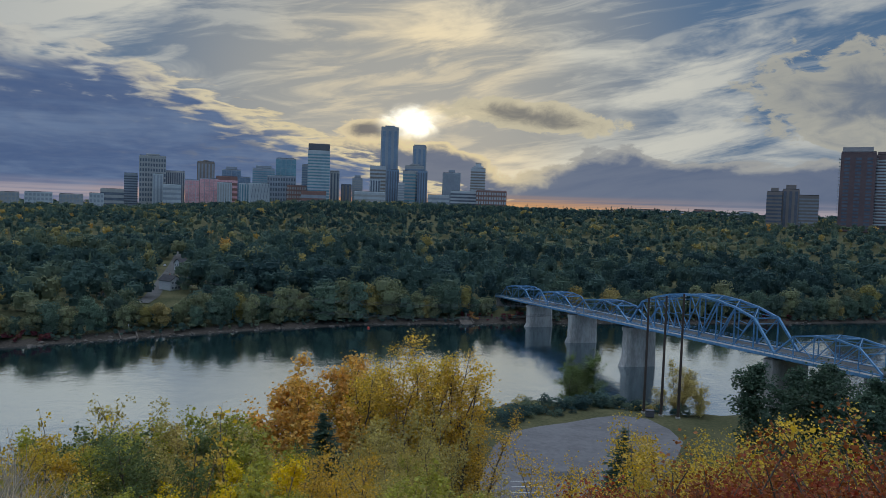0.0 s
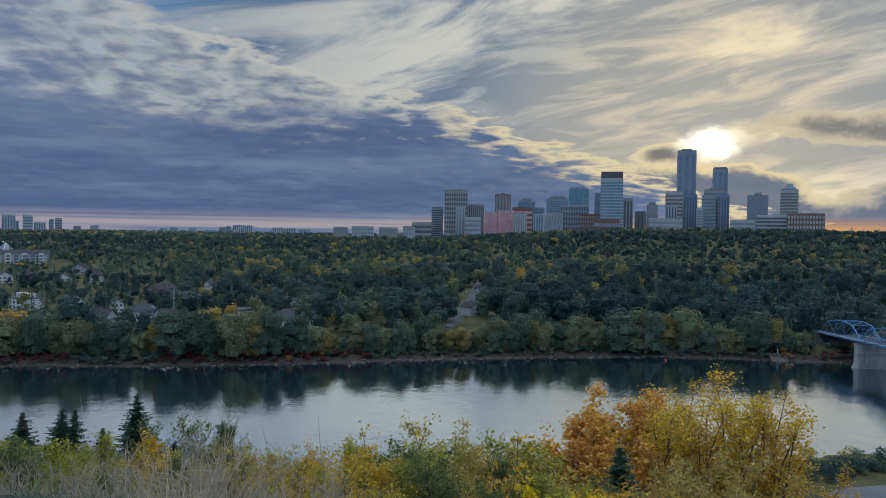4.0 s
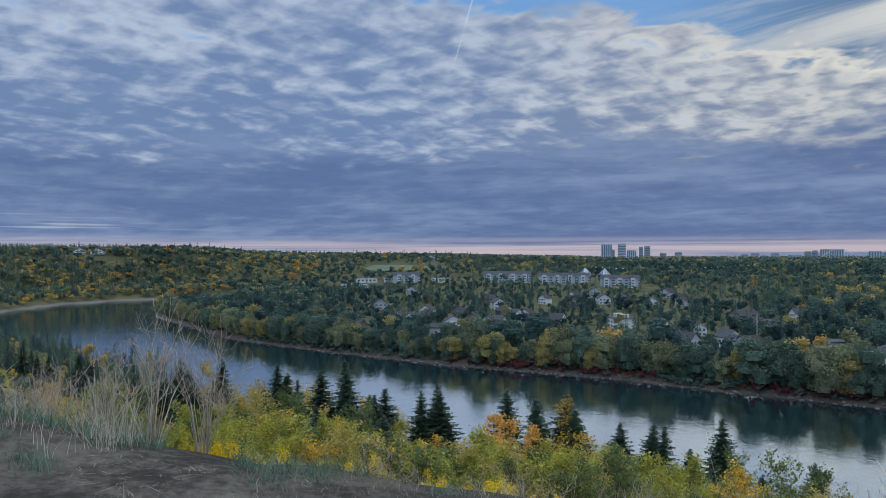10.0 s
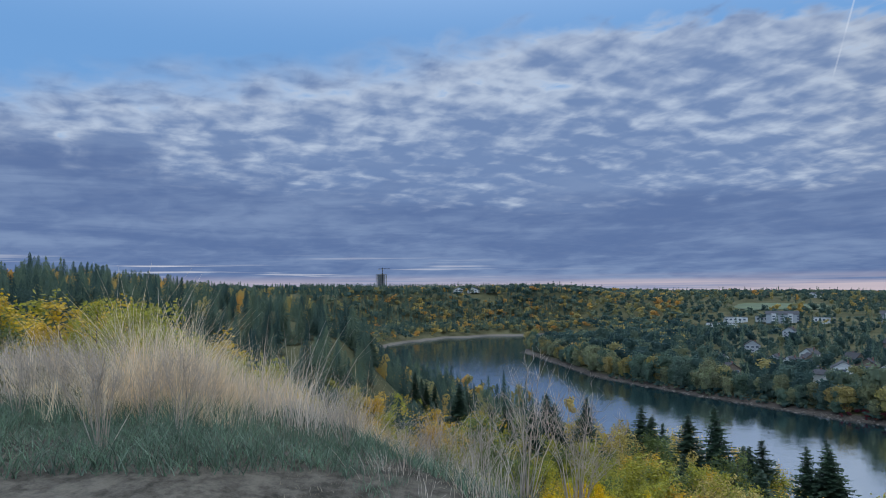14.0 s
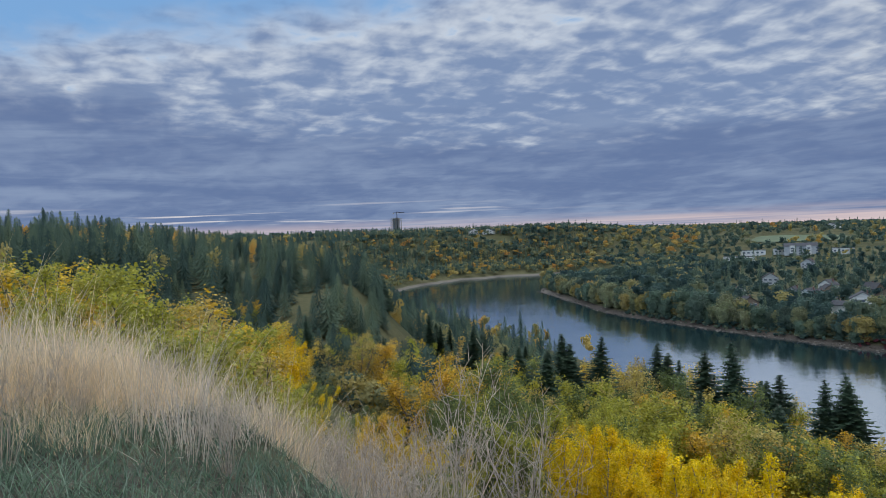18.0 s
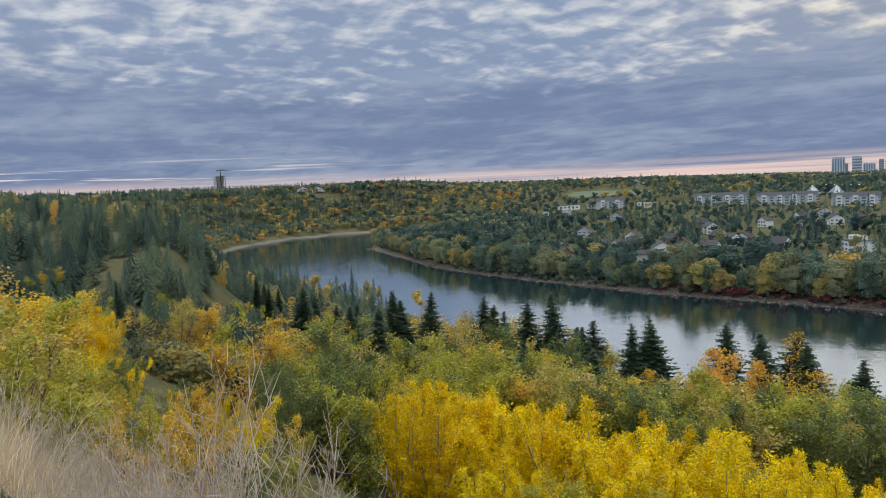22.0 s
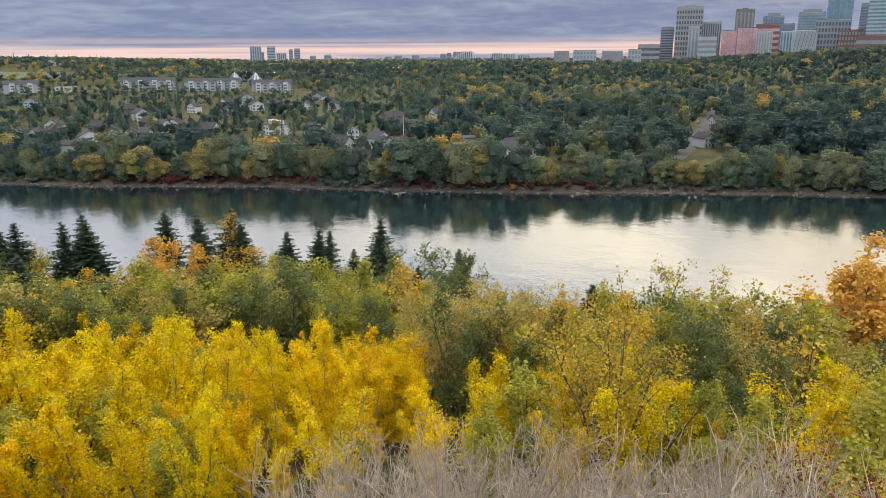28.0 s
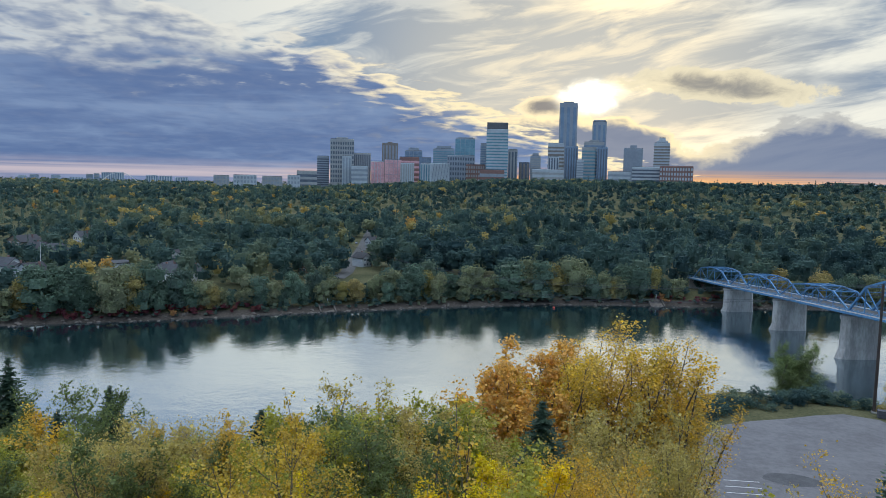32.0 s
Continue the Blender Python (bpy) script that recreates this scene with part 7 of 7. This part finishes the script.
for x, y, w in ((-1150, -96, 15), (-1152, -72, 17), (-1160, -48, 13), (-1165, -130, 14), (-1260, 60, 18), (-1320, 160, 22), (-1250, 480, 24), (-1240, 400, 16)):
    house("white" if w in (15, 17, 24) else "brown", x, y, w)


# ---- the parking lot by the river ----
M["gravel"] = material("pale_gravel_asphalt", (0.18, 0.175, 0.18), (0.13, 0.125, 0.13), 0.12, 0.95, bump=0.3, spec=0.2)
M["patch"] = material("dark_wet_asphalt", (0.085, 0.085, 0.09), (0.05, 0.05, 0.055), 0.6, 0.8, bump=0.2)


def flat_patch(name, outline, mat, lift, label, category, kind="structure"):
    bm = bmesh.new()
    face = bm.faces.new([bm.verts.new((x, y, 0)) for x, y in outline])
    out = bmesh.ops.extrude_face_region(bm, geom=[face])
    bmesh.ops.translate(bm, vec=(0, 0, lift), verts=[v for v in out["geom"] if isinstance(v, bmesh.types.BMVert)])
    bmesh.ops.recalc_face_normals(bm, faces=bm.faces)
    me = bpy.data.meshes.new(name)
    bm.to_mesh(me)
    bm.free()
    me.materials.append(mat)
    ob = new(name, me)
    ob.location.z = 8.0
    return tagged(ob, label, category, kind=kind)


lot_edge = [(2 + rng.normal(0, 0.5), 121), (4, 134), (6, 147), (10, 157.5), (17, 163), (24, 167), (31, 172), (37, 175), (43.5, 173), (46.5, 165), (47, 156), (43, 146), (38, 136), (33, 126), (28, 118), (15, 114)]
flat_patch("parking_lot", lot_edge, M["gravel"], 0.06, "pale worn gravel and asphalt parking lot", "parking lot")
oval = [(19.6 + 4.6 * math.cos(t) + 0.3 * math.sin(3 * t), 132 + 2.7 * math.sin(t) + 0.2 * math.cos(5 * t)) for t in np.linspace(0, 6.28, 24, endpoint=False)]
flat_patch("asphalt_patch", oval, M["patch"], 0.068, "dark oval patch on the parking lot", "patch")
for k in range(4):
    y = 128.2 - 2.6 * k
    line = flat_patch("parking_line", [(8.6, y), (14.2, y + 0.9), (14.2, y + 1.08), (8.6, y + 0.18)], M["white_paint"], 0.07, "white painted parking bay line", "marking")


def litter_bin(x, y):
    ob = tagged(new("litter_bin"), "black rubbish container beside the parking lot", "bin")
    ob.location = (x, y, ground_at(x, y))
    box_part("body", ob, M["siding_dark"], 0, 0, 0.85, 1.9, 1.4, 1.5, 0.06)
    box_part("lid", ob, M["siding_dark"], 0, 0, 1.66, 2.0, 1.5, 0.12, 0.03)
    for s in (-0.8, 0.8):
        box_part("foot", ob, M["siding_dark"], s, 0, 0.05, 0.15, 1.3, 0.1)


litter_bin(44.6, 175.6)
M["pole_wood"] = material("dark_creosoted_wood", (0.075, 0.055, 0.045), (0.04, 0.03, 0.025), 1.0, 0.9, bump=0.3, stretch=(1, 1, 0.2))


def power_pole(x, y, top):
    g = ground_at(x, y)
    ob = tagged(new("power_pole"), "tall dark wooden power pole by the river", "pole", "river crossing poles")
    ob.location = (x, y, g)
    v, f = tube([(0, 0, 0), (0.05, 0, (top - g) * 0.5), (0, 0, top - g)], [0.36, 0.3, 0.24], 10)
    shaft = new("shaft", sheet("shaft", v, f, M["pole_wood"]))
    shaft.parent = ob
    box_part("base_collar", ob, M["concrete"], 0, 0, 0.15, 1.0, 1.0, 0.5, 0.05)
    for k in range(3):
        box_part("insulator", ob, M["siding_grey"], 0.3, 0, top - g - 0.5 - k * 0.9, 0.5, 0.16, 0.2, 0.03)


POLES = [(44.4, 181.0, 36.0), (48.3, 179.5, 36.8), (52.2, 178.5, 37.6)]
for x, y, top in POLES:
    power_pole(x, y, top)


def river_wire(a, b, sag, label="thin power line hanging across the river"):
    n = 22
    line = [np.array(a) + (np.array(b) - np.array(a)) * u - (0, 0, sag * 4 * u * (1 - u)) for u in np.linspace(0, 1, n)]
    v, f = tube(line, [0.035] * n, 4)
    return tagged(new("power_line", sheet("power_line", v, f, M["shingles_pale"])), label, "cable", "river power lines")


for n, (x, y, top) in enumerate(POLES):
    river_wire((x, y, top - 0.6), (-172 - n * 3, 395 + n * 2, 19.0), 9.0)
    river_wire((x, y, top - 2.4), (-172 - n * 3, 395 + n * 2, 17.0), 12.0)


def marker_ball(x, y, z, mat, label):
    bm = bmesh.new()
    bmesh.ops.create_icosphere(bm, subdivisions=3, radius=0.55)
    bmesh.ops.scale(bm, vec=(1, 1, 0.92), verts=bm.verts)
    me = bpy.data.meshes.new("marker_ball")
    bm.to_mesh(me)
    bm.free()
    me.materials.append(mat)
    ob = new("marker_ball", me)
    ob.location = (x, y, z)
    return tagged(ob, label, "buoy")


M["buoy_red"] = material("red_buoy", (0.5, 0.08, 0.05), (0.35, 0.05, 0.03), 1.0, 0.5)
marker_ball(-84.6, 341.5, 0.25, M["white_paint"], "small white float near the far shore")
marker_ball(-46, 335, 0.25, M["buoy_red"], "small red float near the far shore")


def stones(n, line, spread, size, name, label):
    seg = np.hypot(*np.diff(line, axis=0).T)
    run = np.concatenate([[0], np.cumsum(seg)])
    at = rng.uniform(run[1], run[-2], n)
    p = np.stack([np.interp(at, run, line[:, 0]), np.interp(at, run, line[:, 1])], 1) + rng.normal(0, spread, (n, 2))
    z = np.maximum(height(p), -0.15)
    pieces = [lump_quads(np.array([*q, h + 0.1]), rng.uniform(*size) * rng.uniform(0.6, 1.3, 3) * (1, 1, 0.6), rng, 2) for q, h in zip(p, z)]
    v, f = joined(pieces)
    return tagged(new(name, sheet(name, v, f, M["shore_stone"], False)), label, "stones", kind="stuff")


stones(700, FAR_SHORE[2:-2], 1.6, (0.25, 0.9), "shore_stones", "grey stones and driftwood along the far waterline")


def outfall(x, y, turn):
    ob = tagged(new("outfall"), "stone-lined concrete outfall at the waterline", "outfall", "outfalls")
    ob.matrix_basis = pose(x, y, 0, 0, 0, turn)
    box_part("headwall", ob, M["shore_stone"], 0, 2.5, 1.4, 5.0, 0.7, 2.8, 0.08)
    prism_part("apron", ob, M["shore_stone"], [(2.2, 1.3), (-5, -0.4), (2.2, -0.6)], -3.2, 3.2)
    for s in (-1, 1):
        prism_part("wing_wall", ob, M["shore_stone"], [(2.4, 2.7), (-4, 0.3), (2.4, -0.6)], s * 3.2 - 0.25, s * 3.2 + 0.25)
    box_part("marker_post", ob, M["siding_grey"], 0.6, 2.6, 3.4, 0.25, 0.25, 3.0)


outfall(-138, 289.5, 35)
outfall(-0.9, 362.5, 15)


# ---- the road down the far side, with parked cars ----
def far_road():
    line = [(-158, 345), (-163, 368), (-177, 408), (-209, 502), (-251, 625), (-262, 690)]
    verts, faces = [], []
    pts = []
    for (ax, ay), (bx, by) in zip(line[:-1], line[1:]):
        for u in np.linspace(0, 1, 9)[:-1]:
            pts.append((ax + (bx - ax) * u, ay + (by - ay) * u))
    for n, (x, y) in enumerate(pts):
        nx, ny = pts[min(n + 1, len(pts) - 1)]
        px, py = pts[max(n - 1, 0)]
        d = Vector((nx - px, ny - py)).normalized()
        z = max(ground_at(x, y), ground_at(x + 4, y), ground_at(x - 4, y)) + 0.25
        for s in (-3.6, 3.6):
            verts.append((x - d.y * s, y + d.x * s, z))
    for n in range(len(pts) - 1):
        faces.append((2 * n, 2 * n + 1, 2 * n + 3, 2 * n + 2))
    return tagged(new("road", sheet("road", verts, faces, M["asphalt"])), "grey asphalt street running down to the river", "road", kind="structure")


far_road()


def parked_car(x, y, turn, paint, label):
    ob = tagged(new("car"), label, "car", "parked cars")
    ob.matrix_basis = pose(x, y, ground_at(x, y) + 0.3, 0, 0, turn)
    bm = box(bmesh.new(), 0, 0, 0.62, 1.8, 4.4, 0.6, 0.14)
    body = part("body", bm, paint, ob)
    prism_part("cabin", ob, M["glass_dark"], [(-1.5, 0.9), (1.7, 0.9), (1.1, 1.45), (-0.8, 1.45)], -0.78, 0.78)
    box_part("roof", ob, paint, 0, 0.15, 1.47, 1.5, 1.9, 0.06, 0.02)
    for sx in (-0.85, 0.85):
        for sy in (-1.35, 1.35):
            bm = bmesh.new()
            bmesh.ops.create_cone(bm, cap_ends=True, segments=14, radius1=0.33, radius2=0.33, depth=0.22)
            bmesh.ops.transform(bm, matrix=Matrix.Translation((sx, sy, 0.33)) @ Matrix.Rotation(math.pi / 2, 4, "Y"), verts=bm.verts)
            part("wheel", bm, M["siding_dark"], ob)
    for sx in (-0.6, 0.6):
        box_part("headlight", ob, M["white_paint"], sx, -2.2, 0.7, 0.35, 0.06, 0.15)


M["car_white"] = material("white_car_paint", (0.7, 0.7, 0.7), (0.6, 0.6, 0.6), 0.3, 0.3)
M["car_grey"] = material("grey_car_paint", (0.25, 0.27, 0.3), (0.18, 0.2, 0.22), 0.3, 0.3)
for x, y, turn, paint, label in ((-205, 505, 19, "car_white", "white car parked on the far street"), (-221, 520, 19, "car_grey", "grey car parked on the far street"), (-216, 540, 19, "car_white", "white car parked on the far street"), (-186, 450, 19, "car_grey", "grey car parked on the far street"), (52, 118, 60, "car_white", "white car under the trees by the approach"), (58, 122, 60, "car_grey", "grey car under the trees by the approach")):
    parked_car(x, y, turn, M[paint], label)


# ---- a row of lit lamps among the trees of the valley, and a mast by the houses ----
M["lamp_glow"] = bpy.data.materials.new("white_lamp_glow")
M["lamp_glow"].use_nodes = True
M["lamp_glow"].node_tree.nodes["Principled BSDF"].inputs["Emission Color"].default_value = (1.0, 0.97, 0.9, 1)
M["lamp_glow"].node_tree.nodes["Principled BSDF"].inputs["Emission Strength"].default_value = 2.0


def street_lamp(x, y, tall):
    ob = tagged(new("street_lamp"), "lit white street lamp among the valley trees", "lamp", "valley street lamps")
    ob.location = (x, y, ground_at(x, y))
    v, f = tube([(0, 0, 0), (0, 0, tall * 0.6), (0, 0, tall)], [0.16, 0.12, 0.09], 8)
    new("post", sheet("post", v, f, M["shingles_pale"])).parent = ob
    box_part("arm", ob, M["shingles_pale"], 0, 0, tall, 1.6, 0.14, 0.14, 0.03)
    box_part("lamp_head", ob, M["lamp_glow"], 0.6, 0, tall + 0.15, 0.9, 0.6, 0.3, 0.08)


for k in range(9):
    a, r = radians(48.6 - 0.42 * k), 1010 + 6 * k
    street_lamp(-math.sin(a) * r, math.cos(a) * r, 19.0)
for k in range(5):
    a, r = radians(56.5 - 0.5 * k), 960
    street_lamp(-math.sin(a) * r, math.cos(a) * r, 17.5)


def flag_mast(x, y, tall):
    ob = tagged(new("mast"), "slender white mast beside the riverside houses", "mast")
    ob.location = (x, y, ground_at(x, y))
    v, f = tube([(0, 0, 0), (0, 0, tall * 0.5), (0, 0, tall)], [0.22, 0.16, 0.1], 8)
    new("pole", sheet("pole", v, f, M["siding_white"])).parent = ob
    box_part("foot", ob, M["concrete"], 0, 0, 0.2, 1.0, 1.0, 0.5, 0.05)


flag_mast(-287, 286, 19)


# ---- a strip of mown green hillside with a path ----
def hill_meadow():
    """A sloping lawn that lies on the valley side."""
    n, m = 24, 10
    ax = np.array([-1040.0, 355.0])
    side = np.array([0.32, 0.947])
    back = np.array([-0.947, 0.32])
    verts = []
    for j in range(m + 1):
        for i in range(n + 1):
            u, v = (i / n - 0.5) * 2, j / m
            w = 62 * math.sqrt(max(0.0, 1 - (v - 0.45) ** 2 * 3.0)) + 3 * math.sin(v * 9)
            q = ax + side * u * w + back * (v - 0.5) * 110
            verts.append((q[0], q[1], ground_at(q[0], q[1]) + 0.8))
    faces = [(j * (n + 1) + i, j * (n + 1) + i + 1, (j + 1) * (n + 1) + i + 1, (j + 1) * (n + 1) + i) for j in range(m) for i in range(n)]
    return tagged(new("lawn", sheet("lawn", verts, faces, M["lawn"])), "open mown green hillside among autumn trees", "lawn", kind="structure")


M["lawn"] = material("mown_lawn", (0.11, 0.15, 0.075), (0.075, 0.10, 0.055), 0.05, 0.95)
hill_meadow()
